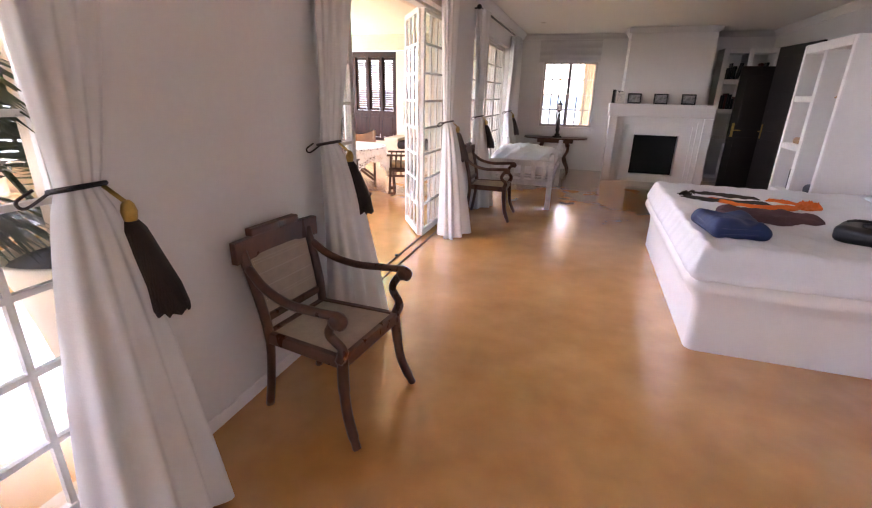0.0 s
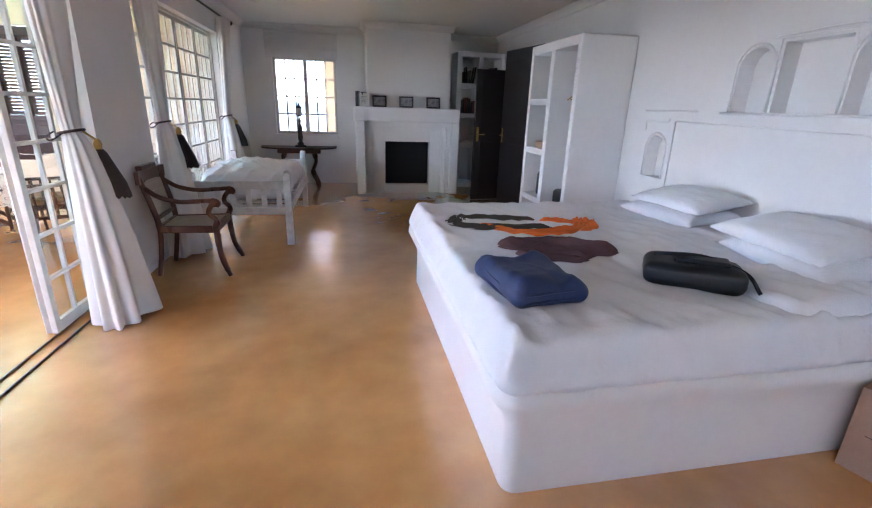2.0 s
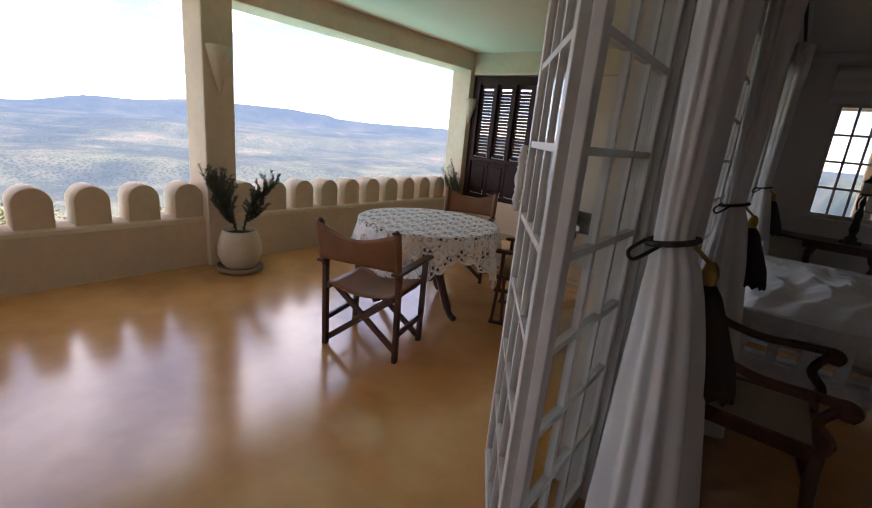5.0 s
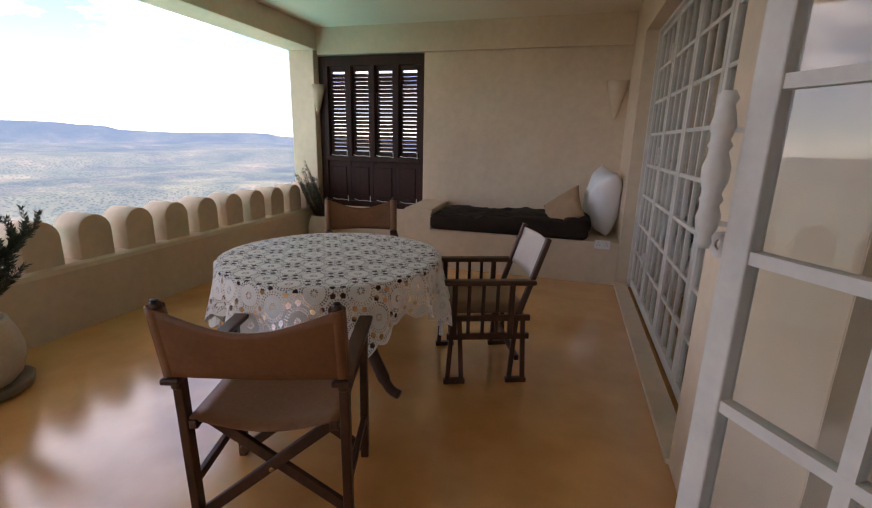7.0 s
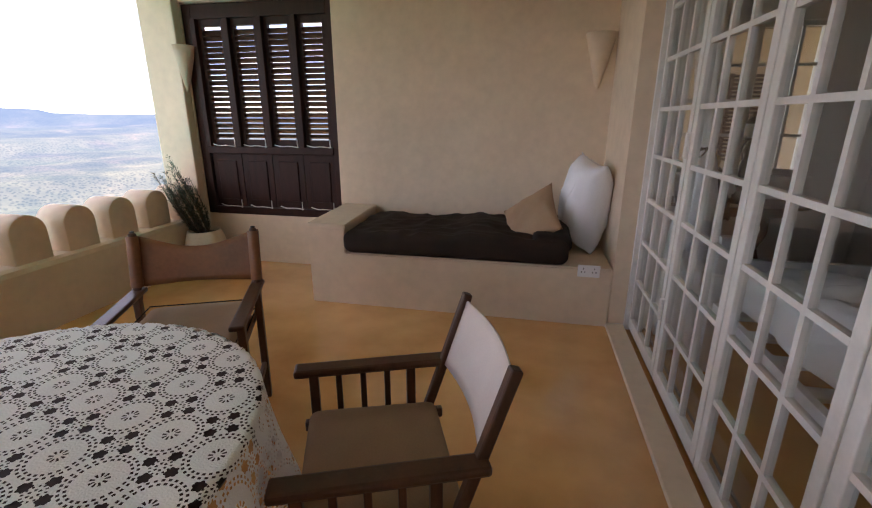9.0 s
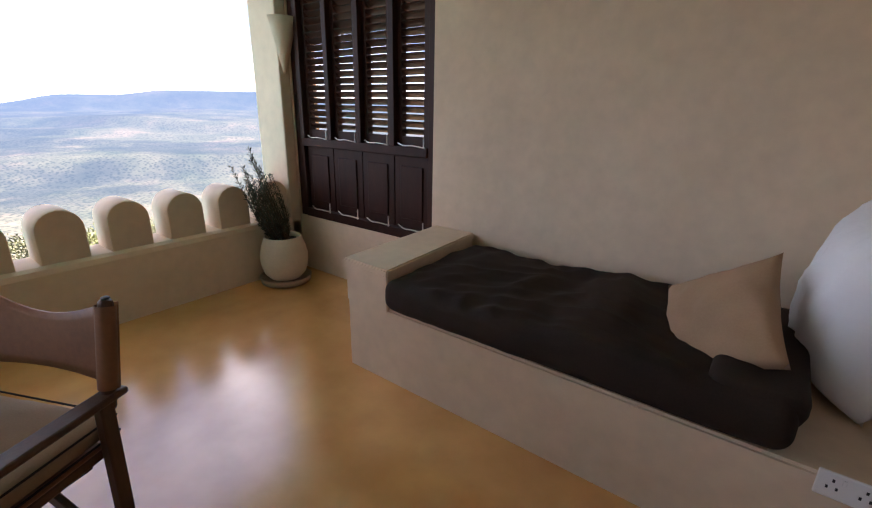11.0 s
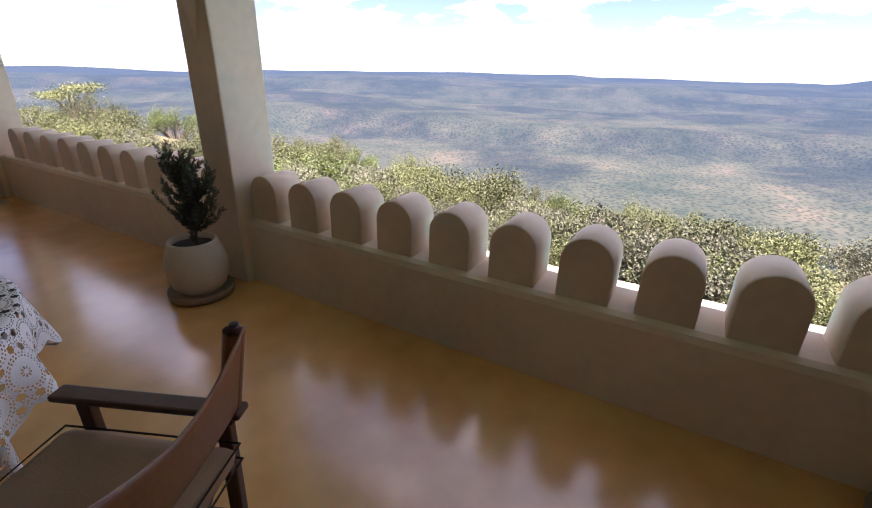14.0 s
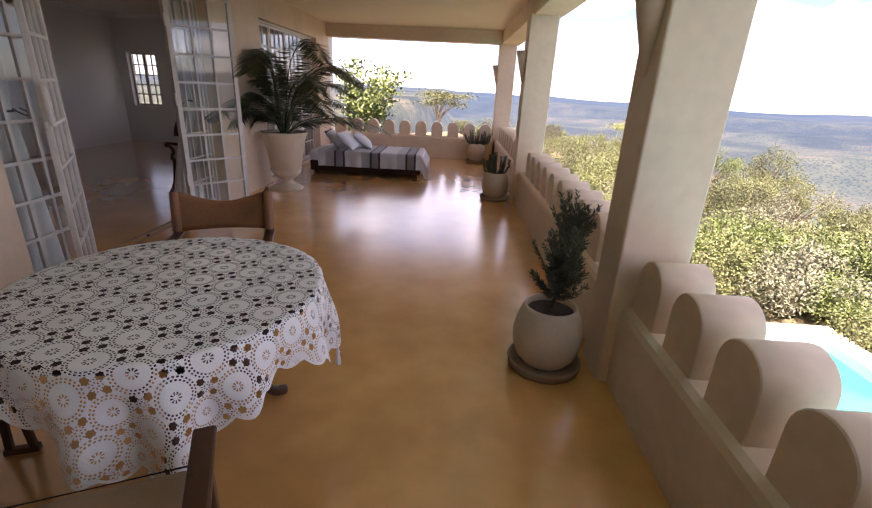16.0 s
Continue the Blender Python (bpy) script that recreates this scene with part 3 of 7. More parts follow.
def far_land_mat():
    m = bpy.data.materials.new("hazy_bush_country")
    t = nodes_of(m)
    n = t.nodes.new
    out, bsdf, em, mix = n("ShaderNodeOutputMaterial"), n("ShaderNodeBsdfDiffuse"), n("ShaderNodeEmission"), n("ShaderNodeMixShader")
    co = n("ShaderNodeTexCoord")
    flat = n("ShaderNodeVectorMath")
    flat.operation, flat.inputs[1].default_value = "MULTIPLY", (1, 1, 1.6)
    link(t, co.outputs["Object"], flat.inputs[0])

    def noise_of(scale, detail=5, rough=0.6):
        k = n("ShaderNodeTexNoise")
        k.inputs["Scale"].default_value, k.inputs["Detail"].default_value, k.inputs["Roughness"].default_value = scale, detail, rough
        link(t, flat.outputs[0], k.inputs["Vector"])
        return k.outputs["Fac"]

    def ramp(src, stops):
        k = n("ShaderNodeValToRGB")
        while len(k.color_ramp.elements) < len(stops):
            k.color_ramp.elements.new(0.5)
        for e, (p, c) in zip(k.color_ramp.elements, stops):
            e.position, e.color = p, (*c, 1)
        link(t, src, k.inputs["Fac"])
        return k.outputs["Color"]

    def blend(kind, fac, a, b):
        k = n("ShaderNodeMix")
        k.data_type, k.blend_type = "RGBA", kind
        k.inputs[0].default_value = fac if isinstance(fac, float) else 0
        if not isinstance(fac, float):
            link(t, fac, k.inputs[0])
        link(t, a, k.inputs[6])
        link(t, b, k.inputs[7])
        return k.outputs[2]

    soil = ramp(noise_of(0.006, 8, 0.68), [(0.36, (0.05, 0.06, 0.028)), (0.55, (0.11, 0.105, 0.058)), (0.70, (0.21, 0.155, 0.095))])
    vor = n("ShaderNodeTexVoronoi")
    vor.inputs["Scale"].default_value = 0.15
    link(t, flat.outputs[0], vor.inputs["Vector"])
    dots = ramp(vor.outputs["Distance"], [(0.25, (0.28, 0.36, 0.2)), (0.52, (1, 1, 1))])
    col = blend("MULTIPLY", 0.85, soil, dots)
    # drifting cloud shadows painted into the land's colour as bluish noise patches
    cloud_shadows = ramp(noise_of(0.0024, 8, 0.66), [(0.46, (1, 1, 1)), (0.57, (0.36, 0.40, 0.46))])
    col = blend("MULTIPLY", 0.9, col, cloud_shadows)
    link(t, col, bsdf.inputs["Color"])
    # aerial haze painted as a blue glow that grows with distance from the origin
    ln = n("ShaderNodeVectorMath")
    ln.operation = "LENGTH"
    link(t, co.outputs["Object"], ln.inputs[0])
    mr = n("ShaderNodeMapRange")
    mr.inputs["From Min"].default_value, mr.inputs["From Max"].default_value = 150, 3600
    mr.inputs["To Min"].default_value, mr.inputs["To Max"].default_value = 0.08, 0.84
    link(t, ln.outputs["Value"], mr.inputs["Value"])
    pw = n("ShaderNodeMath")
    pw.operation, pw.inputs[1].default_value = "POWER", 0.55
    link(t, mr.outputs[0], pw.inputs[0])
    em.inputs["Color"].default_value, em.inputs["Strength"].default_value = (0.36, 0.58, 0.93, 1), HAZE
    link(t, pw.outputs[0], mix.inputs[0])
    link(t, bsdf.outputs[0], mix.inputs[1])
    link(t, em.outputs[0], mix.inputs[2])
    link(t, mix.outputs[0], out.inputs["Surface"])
    return m


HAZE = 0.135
GRASS = mat("dry_hill_grass", (0.070, 0.062, 0.028), 0.9, 0.45, 0.35, 0.3, 2.5, tint=(0.14, 0.118, 0.058))
land_mesh("ground", GRASS, 0.5, 320, 60, 120, "dry grassy hillside falling away below the house", "ground")
land_mesh("backdrop", far_land_mat(), 290, 4700, 170, 320, "green valley with flat-topped escarpments, haze and cloud shadows painted in", "valley")

# pool on the terrace below the parapet
bm = bmesh.new()
PZ = -1.05
POOL = (-8.05, -5.6, 4.3, 12.5)
box(bm, POOL[0] - 0.28, POOL[0], POOL[2] - 0.28, POOL[3] + 0.28, PZ - 1.2, PZ + 0.03, 0.01)
box(bm, POOL[1], POOL[1] + 0.28, POOL[2] - 0.28, POOL[3] + 0.28, PZ - 1.2, PZ + 0.03, 0.01)
box(bm, POOL[0], POOL[1], POOL[2] - 0.28, POOL[2], PZ - 1.2, PZ + 0.03, 0.01)
box(bm, POOL[0], POOL[1], POOL[3], POOL[3] + 0.28, PZ - 1.2, PZ + 0.03, 0.01)
structure("pavement_coping", bm, PALESTONE, "pale stone pool coping", "coping")
bm = bmesh.new()
grid_surface(bm, 24, 60, lambda u, v: (POOL[0] + u * (POOL[1] - POOL[0]), POOL[2] + v * (POOL[3] - POOL[2]), PZ - 0.1))
structure("water", bm, WATER, "turquoise swimming pool water", "pool", True)
bm = bmesh.new()
box(bm, -5.32, -4.82, 3.0, 12.8, PZ - 0.6, PZ - 0.02)
structure("pavement", bm, PALESTONE, "pale paved pool terrace", "paving")

# ---- soft shapes ----
def pillow_bm(w, d, h, seed=0, pinch=0.8, n=20, wrinkle=0.006):
    """A stuffed cushion: width w, depth d, thickness h, lying on z = 0."""
    bm = bmesh.new()

    def at(u, v, side):
        x, y = 2 * u - 1, 2 * v - 1
        edge = max(0.0, (1 - abs(x) ** 2.6)) ** 0.5 * max(0.0, (1 - abs(y) ** 2.6)) ** 0.5
        cx = 1 - 0.07 * (1 - abs(y) ** 2) * abs(x) ** 3 * pinch * 1.6
        cy = 1 - 0.07 * (1 - abs(x) ** 2) * abs(y) ** 3 * pinch * 1.6
        wob = wrinkle * noise.noise(Vector((x * 3 + seed, y * 3, side * 2.0))) * 2 + wrinkle * noise.noise(Vector((x * 8 + seed, y * 2.5, 5.0)))
        z = side * h / 2 * edge * (1.0 if side > 0 else 0.8) + (wob * edge)
        return Vector((x * w / 2 * cx, y * d / 2 * cy, z + h * 0.4))
    for side in (1, -1):
        grid_surface(bm, n, n, lambda u, v: at(u, v, side))
    bmesh.ops.remove_doubles(bm, verts=bm.verts, dist=0.0005)
    bmesh.ops.recalc_face_normals(bm, faces=bm.faces)
    return bm


def slab_bm(x0, x1, y0, y1, z0, z1, r, seed=0, rough=0.006, cuts=14, sag=None, crease=0.0):
    """A padded slab (mattress, cover) with rounded edges and soft unevenness."""
    bm = bmesh.new()
    box(bm, x0, x1, y0, y1, z0, z1)
    bmesh.ops.subdivide_edges(bm, edges=bm.edges[:], cuts=cuts, use_grid_fill=True)
    c = Vector(((x0 + x1) / 2, (y0 + y1) / 2, (z0 + z1) / 2))
    hx, hy, hz = (x1 - x0) / 2 - r, (y1 - y0) / 2 - r, max(0.0, (z1 - z0) / 2 - r)
    for v in bm.verts:
        p = v.co - c
        q = Vector((max(-hx, min(hx, p.x)), max(-hy, min(hy, p.y)), max(-hz, min(hz, p.z))))
        d = p - q
        if d.length > 1e-6:
            # bring the outer shell onto a rounded box
            k = max(abs(d.x), abs(d.y), abs(d.z))
            p = q + d.normalized() * min(r, k if d.length < r else r)
        v.co = c + p
        up = smooth(c.z - hz, c.z + hz + r, v.co.z)
        v.co += Vector((0.3, 0.3, 1)) * (rough * up * (noise.noise(v.co * 3.1 + Vector((seed, 0, 0))) * 1.6 + 0.8 * noise.noise(Vector((v.co.x * 13 + seed, v.co.y * 4, 0)))))
        if sag:
            v.co.z += sag(v.co) * up
        if crease:
            # ridged folds, bent by a slow swirl
            w1 = noise.noise(v.co * 1.3 + Vector((seed, 3, 0)))
            q1 = Vector((v.co.x * 4.2 + v.co.y * 1.6 + 2.2 * w1 + seed, v.co.y * 1.3 - 1.2 * w1, v.co.z * 1.5))
            q2 = Vector((v.co.x * 3.0 - v.co.y * 7.5 + 3.0 * w1, v.co.y * 2.0 + seed, v.co.z * 2))
            ridge = (1 - abs(noise.noise(q1)) * 2.2) * 0.6 + (1 - abs(noise.noise(q2)) * 2.4) * 0.4
            edge = 0.45 + 0.55 * (1 - smooth(c.z, c.z + hz + r, v.co.z))
            out = Vector((p.x / max(hx, 0.01), p.y / max(hy, 0.01), 0))
            v.co += crease * ridge * (Vector((0, 0, 1)) * up + out * edge * 0.5 * (1 - up))
    bmesh.ops.recalc_face_normals(bm, faces=bm.faces)
    return bm


def cloth_strip(bm, ctrl, widths, h, seed, n=40, m=22):
    """A soft length of cloth lying along ctrl on z = 0, with folds that run its length and an uneven hem."""
    line = curve_pts([Vector((x, y, 0)) for x, y in ctrl], 24)
    last = len(line) - 1

    def at(u, v):
        q = u * last
        j = min(last - 1, int(q))
        p, d = line[j].lerp(line[j + 1], q - j), (line[j + 1] - line[j]).normalized()
        side = Vector((-d.y, d.x, 0))
        k = u * (len(widths) - 1)
        i = min(len(widths) - 2, int(k))
        w = widths[i] + (widths[i + 1] - widths[i]) * (k - i)
        w *= 1 + 0.22 * noise.noise(Vector((u * 5, seed, v > 0.5))) + 0.10 * noise.noise(Vector((u * 14, seed + 4, v > 0.5)))
        e = 2 * v - 1
        end = min(1.0, u * 9, (1 - u) * 9)
        fold = 0.62 + 0.55 * noise.noise(Vector((u * 2.6 + seed, e * 2.6 + 0.8 * math.sin(u * 5 + seed), 0))) + 0.30 * noise.noise(Vector((u * 5 + seed, e * 6.5 + 1.5 * math.sin(u * 7), 3)))
        z = h * max(0.12, fold) * max(0.0, 1 - abs(e) ** 4) ** 0.5 * max(0.0, end) ** 0.5
        p = p + side * e * w * (0.55 + 0.45 * max(0.0, end) ** 0.5) + d * 0.02 * noise.noise(Vector((e * 4, seed, u * 3)))
        return Vector((p.x, p.y, z))
    grid_surface(bm, n, m, at)
    grid_surface(bm, n, 2, at)
    bmesh.ops.remove_doubles(bm, verts=bm.verts, dist=0.0004)
    bmesh.ops.recalc_face_normals(bm, faces=bm.faces)
    return bm


# ---- bedroom: bed ----
BX0, BX1, BY0, BY1 = 1.80, EX, 4.09, 6.45
bed = thing("bed_platform", "white plastered masonry bed base with a rounded projecting rim", "bed")
bm = bmesh.new()
made = box(bm, BX0 + 0.05, BX1 - 0.002, BY0 + 0.05, BY1 - 0.05, 0, 0.48)
part("base", bm, WHITE, bed)
bm = bmesh.new()
rows = []
for out, z in ((0.0, 0.0), (0.0, 0.15), (0.001, 0.27), (-0.003, 0.32), (-0.022, 0.37), (-0.055, 0.41), (-0.075, 0.45), (-0.07, 0.49), (-0.045, 0.515), (0.0, 0.525), (0.2, 0.525)):
    x0, x1, y0, y1 = BX0 + out, BX1 - 0.003, BY0 + out, BY1 - out
    ring = []
    rc = 0.06 - out * 0.8 if out < 0.1 else 0.03
    for cx, cy, a0 in ((x0 + rc, y0 + rc, 180), (x1 - 0.001, y0 + 0.001, 270), (x1 - 0.001, y1 - 0.001, 0), (x0 + rc, y1 - rc, 90)):
        rr = rc if cx < 3 else 0.001
        for k in range(5):
            a = radians(a0 + 22.5 * k)
            ring.append(bm.verts.new((cx + rr * math.cos(a), cy + rr * math.sin(a), z)))
    rows.append(ring)
for a, b in zip(rows, rows[1:]):
    for k in range(len(a)):
        bm.faces.new((a[k], a[(k + 1) % len(a)], b[(k + 1) % len(b)], b[k]))
bm.faces.new(rows[-1])
part("rim", bm, WHITE, bed, "rounded plaster rim", True)
sheet = slab_bm(BX0 - 0.082, 3.75, BY0 - 0.082, BY1 - 0.02, 0.485, 0.695, 0.085, 3, 0.010, 100, None, 0.013)
for v in sheet.verts:
    p = v.co.copy()
    dx, dy = p.x - (BX0 - 0.088), p.y - (BY0 - 0.088)
    up = smooth(0.50, 0.69, p.z)
    low = 1 - smooth(0.485, 0.53, p.z)
    front, left = math.exp(-max(0, dy) / 0.05), math.exp(-max(0, dx) / 0.05)
    # the sheet slopes in from the rim to the top and hangs to an uneven hem
    v.co.x += 0.06 * up * left
    v.co.y += 0.06 * up * front
    hem_wave = 0.035 * noise.noise(Vector((p.x * 2.2, p.y * 2.2, 4.0))) + 0.012 * noise.noise(Vector((p.x * 9, p.y * 9, 1.0)))
    v.co.z += low * (hem_wave - 0.03 * left * front) * max(front, left)
    # pulled folds that run in from the edges, and short hanging ones on the sides
    fx = 1 - 2.4 * abs(noise.noise(Vector((p.x * 9 + 1.5 * p.y, p.y * 1.6, 0.0))))
    fy = 1 - 2.4 * abs(noise.noise(Vector((p.y * 9 + 1.5 * p.x, p.x * 1.6, 6.0))))
    v.co.z += up * (0.012 * fx * math.exp(-max(0, dy - 0.1) / 0.22) + 0.012 * fy * math.exp(-max(0, dx - 0.1) / 0.22))
    v.co.y -= 0.010 * fx * front * (1 - up)
    v.co.x -= 0.010 * fy * left * (1 - up)
duvet = tagged(part("duvet", sheet, LINEN, None, "", True), "rumpled white cotton duvet hanging over the plaster bed rim", "duvet")
part("duvet_fold", slab_bm(2.98, 3.9, BY0 + 0.01, BY0 + 0.55, 0.60, 0.735, 0.06, 9, 0.012, 40, None, 0.02), LINEN, duvet, "", True)
tagged(part("mattress", slab_bm(3.7, 4.08, BY0 + 0.06, BY1 - 0.05, 0.527, 0.68, 0.05, 5, 0.004), LINEN, None, "", True), "white sheeted mattress at the head of the bed", "mattress")
P_LABEL = "plump white cotton bed pillow against the wall"
for k, (x, y, z, rx, ry, rz, w, d) in enumerate(((3.72, 5.75, 0.69, 0, -4, 8, 0.52, 0.72), (3.78, 5.72, 0.79, 0, -8, 4, 0.5, 0.70),
                                                 (3.62, 4.62, 0.69, 0, -3, -6, 0.52, 0.74), (3.66, 4.72, 0.79, 0, -9, -3, 0.54, 0.76))):
    ob = tagged(part("pillow", pillow_bm(w, d, 0.15, k * 3.0), LINEN, None, "", True), P_LABEL, "pillow", "bed pillows")
    ob.matrix_basis = pose(x, y, z, rx, ry, rz)
bm = bmesh.new()
box(bm, 3.78, EX - 0.002, 4.10, 4.56, 0.45, 0.675, 0.035, seg=3)
tagged(part("headrest_block", bm, WHITE), "white plaster block beside the bed head", "block")
# bedside ledge and partition
bm = bmesh.new()
box(bm, 3.55, EX - 0.002, 3.52, 4.06, 0.36, 0.45, 0.02)
box(bm, 3.60, EX - 0.002, 3.54, 3.66, 0, 0.362, 0.01)
box(bm, 3.90, EX - 0.002, 3.66, 4.06, 0, 0.362, 0.01)
tagged(part("bedside_ledge", bm, WHITE), "built-in white plaster bedside ledge", "ledge")
bm = bmesh.new()
wall_plane(bm, "y", 3.50, -0.19, 3.39, EX - 0.001, 0, 1.45, ((3.52, 3.98, 0.16, 0.62, False),))
box(bm, 3.39, 3.40, 3.30, 3.50, 0, 1.45)
box(bm, 3.39, EX - 0.001, 3.29, 3.305, 0, 1.45)
box(bm, 3.39, EX - 0.001, 3.29, 3.50, 1.44, 1.455)
structure("wall_partition", bm, WHITE, "low white plaster partition with a shelf hole", "partition")

# things on the bed
CLOTH_Z = 0.692
bm = bmesh.new()
cloth_strip(bm, [(1.86, 5.70), (2.08, 5.56), (2.36, 5.54), (2.60, 5.53)], (0.055, 0.085, 0.075, 0.05), 0.035, 1.4)
cloth_strip(bm, [(1.98, 5.84), (2.16, 5.83), (2.36, 5.80), (2.56, 5.74)], (0.05, 0.06, 0.055, 0.04), 0.035, 4.2)
cloth_strip(bm, [(1.90, 5.66), (1.98, 5.76), (2.04, 5.86)], (0.05, 0.07, 0.05), 0.045, 6.2)
tagged(part("trousers", bm, OLIVE, None, "", True), "dark olive trousers dropped on the bed", "clothes").matrix_basis = pose(0, 0, CLOTH_Z)
bm = bmesh.new()
cloth_strip(bm, [(2.12, 5.67), (2.20, 5.50), (2.30, 5.41), (2.55, 5.42), (2.80, 5.52)], (0.025, 0.045, 0.05, 0.06, 0.07), 0.04, 2.7)
cloth_strip(bm, [(2.58, 5.72), (2.70, 5.68), (2.82, 5.63)], (0.03, 0.05, 0.06), 0.04, 8.3)
cloth_strip(bm, [(2.72, 5.44), (2.84, 5.54), (2.86, 5.68)], (0.05, 0.09, 0.05), 0.07, 9.9)
tagged(part("orange_scarf", bm, ORANGE, None, "", True), "crumpled bright orange scarf on the bed", "scarf").matrix_basis = pose(0, 0, CLOTH_Z)
bm = bmesh.new()
cloth_strip(bm, [(2.06, 5.13), (2.25, 5.10), (2.50, 5.05), (2.74, 4.95)], (0.05, 0.15, 0.19, 0.07), 0.075, 3.3)
cloth_strip(bm, [(2.14, 5.00), (2.24, 4.92), (2.50, 4.88)], (0.05, 0.06, 0.05), 0.06, 7.7)
tagged(part("maroon_jumper", bm, MAROON, None, "", True), "crumpled dusty maroon jumper on the bed", "jumper").matrix_basis = pose(0, 0, CLOTH_Z)
bm = bmesh.new()
cloth_strip(bm, [(2.34, 5.58), (2.46, 5.60), (2.58, 5.62)], (0.03, 0.04, 0.03), 0.02, 5.5)
tagged(part("pale_shirt", bm, SOFTWHITE, None, "", True), "pale folded shirt between the clothes on the bed", "shirt").matrix_basis = pose(0, 0, CLOTH_Z)
jacket = tagged(part("folded_jacket", slab_bm(-0.17, 0.17, -0.22, 0.22, 0.0, 0.10, 0.046, 4, 0.014, 44, None, 0.022), NAVY, None, "", True), "navy padded jacket folded on the bed", "jacket")
jacket.matrix_basis = pose(2.01, 4.53, 0.695, 0, 0, 7)
bm = bmesh.new()
for z, o in ((0.035, 0.0), (0.068, 0.004)):
    sweep(bm, curve_pts([(-0.172 + o, 0.10, z), (-0.176 + o, -0.08, z - 0.004), (-0.14, -0.218 + o, z), (0.0, -0.228 + o, z + 0.004), (0.15, -0.214 + o, z)], 8), 0.006, 6)
part("seam", bm, NAVY, jacket)
bagb = tagged(part("handbag", slab_bm(-0.21, 0.21, -0.115, 0.115, 0, 0.12, 0.045, 7, 0.008), BLACK, None, "", True), "black leather bag lying on the bed", "bag")
bagb.matrix_basis = pose(2.80, 4.48, 0.70, 0, 0, -34)
bm = bmesh.new()
sweep(bm, curve_pts([(-0.17, 0.02, 0.12), (-0.1, -0.03, 0.145), (0.05, 0.02, 0.135), (0.2, -0.04, 0.10), (0.26, -0.09, 0.03)], 6), 0.009, 6)
part("strap", bm, BLACK, bagb)
bm = bmesh.new()
box(bm, -0.09, 0.14, -0.055, 0.045, 0.112, 0.137, 0.01)
part("flap", bm, BLACK, bagb)

# paper carrier bag
bag = thing("paper_bag", "brown paper carrier bag standing by the bed", "bag", pose(3.47, 3.90, 0, 0, 0, -72))
bm = bmesh.new()
t = 0.0025
for x0, x1, y0, y1 in ((-0.16, 0.16, -0.09, -0.09 + t), (-0.16, 0.16, 0.09 - t, 0.09), (-0.16, -0.16 + t, -0.09, 0.09), (0.16 - t, 0.16, -0.09, 0.09), (-0.16, 0.16, -0.09, 0.09)):
    top = 0.004 if (x1 - x0 > 0.25 and y1 - y0 > 0.1) else 0.40
    box(bm, x0, x1, y0, y1, 0, top)
for v in bm.verts:
    if v.co.z > 0.3:
        v.co += Vector((0.004 * math.sin(v.co.y * 40), 0, 0.006 * math.sin(v.co.x * 14)))
part("body", bm, PAPER, bag)
for y in (-0.088, 0.075):
    bm = bmesh.new()
    sweep(bm, curve_pts([(-0.07, y, 0.38), (-0.06, y + 0.01, 0.45), (0, y + 0.02, 0.49), (0.06, y + 0.01, 0.45), (0.07, y, 0.38)], 6), 0.004, 6)
    part("handle", bm, BLACK, bag, "black cord handle")
for z0, y, rx in ((0.03, 0.035, 3), (0.03, -0.01, -2)):
    bm = bmesh.new()
    box(bm, -0.15, 0.15, -0.004, 0.004, 0, 0.415, 0.002)
    ob = part("packet", bm, YELLOW, bag, "yellow printed packet")
    ob.matrix_basis = pose(0.0, y, z0, rx, 0, 0)
bm = bmesh.new()
box(bm, -0.088, 0.086, -0.0925, -0.0915, 0.236, 0.262)
part("printed_mark", bm, BLACK, bag, "plain dark printed mark")
bm = bmesh.new()
box(bm, -0.10, -0.002, -0.0922, -0.0915, 0.186, 0.189)
box(bm, 0.02, 0.10, -0.0922, -0.0915, 0.176, 0.1785)
part("small_print", bm, BLACK, bag)

# ---- niches' raised mouldings on the east wall ----
bm = bmesh.new()


def moulding(pts, r=0.012):
    sweep(bm, [(EX - 0.002, y, z) for y, z in pts], r, 6)


def arch_line(a, b, sill, head, grow=0.022):
    r = (b - a) / 2 + grow
    c = (a + b) / 2
    pts = [(a - grow, sill)] + [(c - r * math.cos(math.pi * k / 14), head - (b - a) / 2 + r * math.sin(math.pi * k / 14)) for k in range(15)] + [(b + grow, sill)]
    moulding(pts, 0.01)


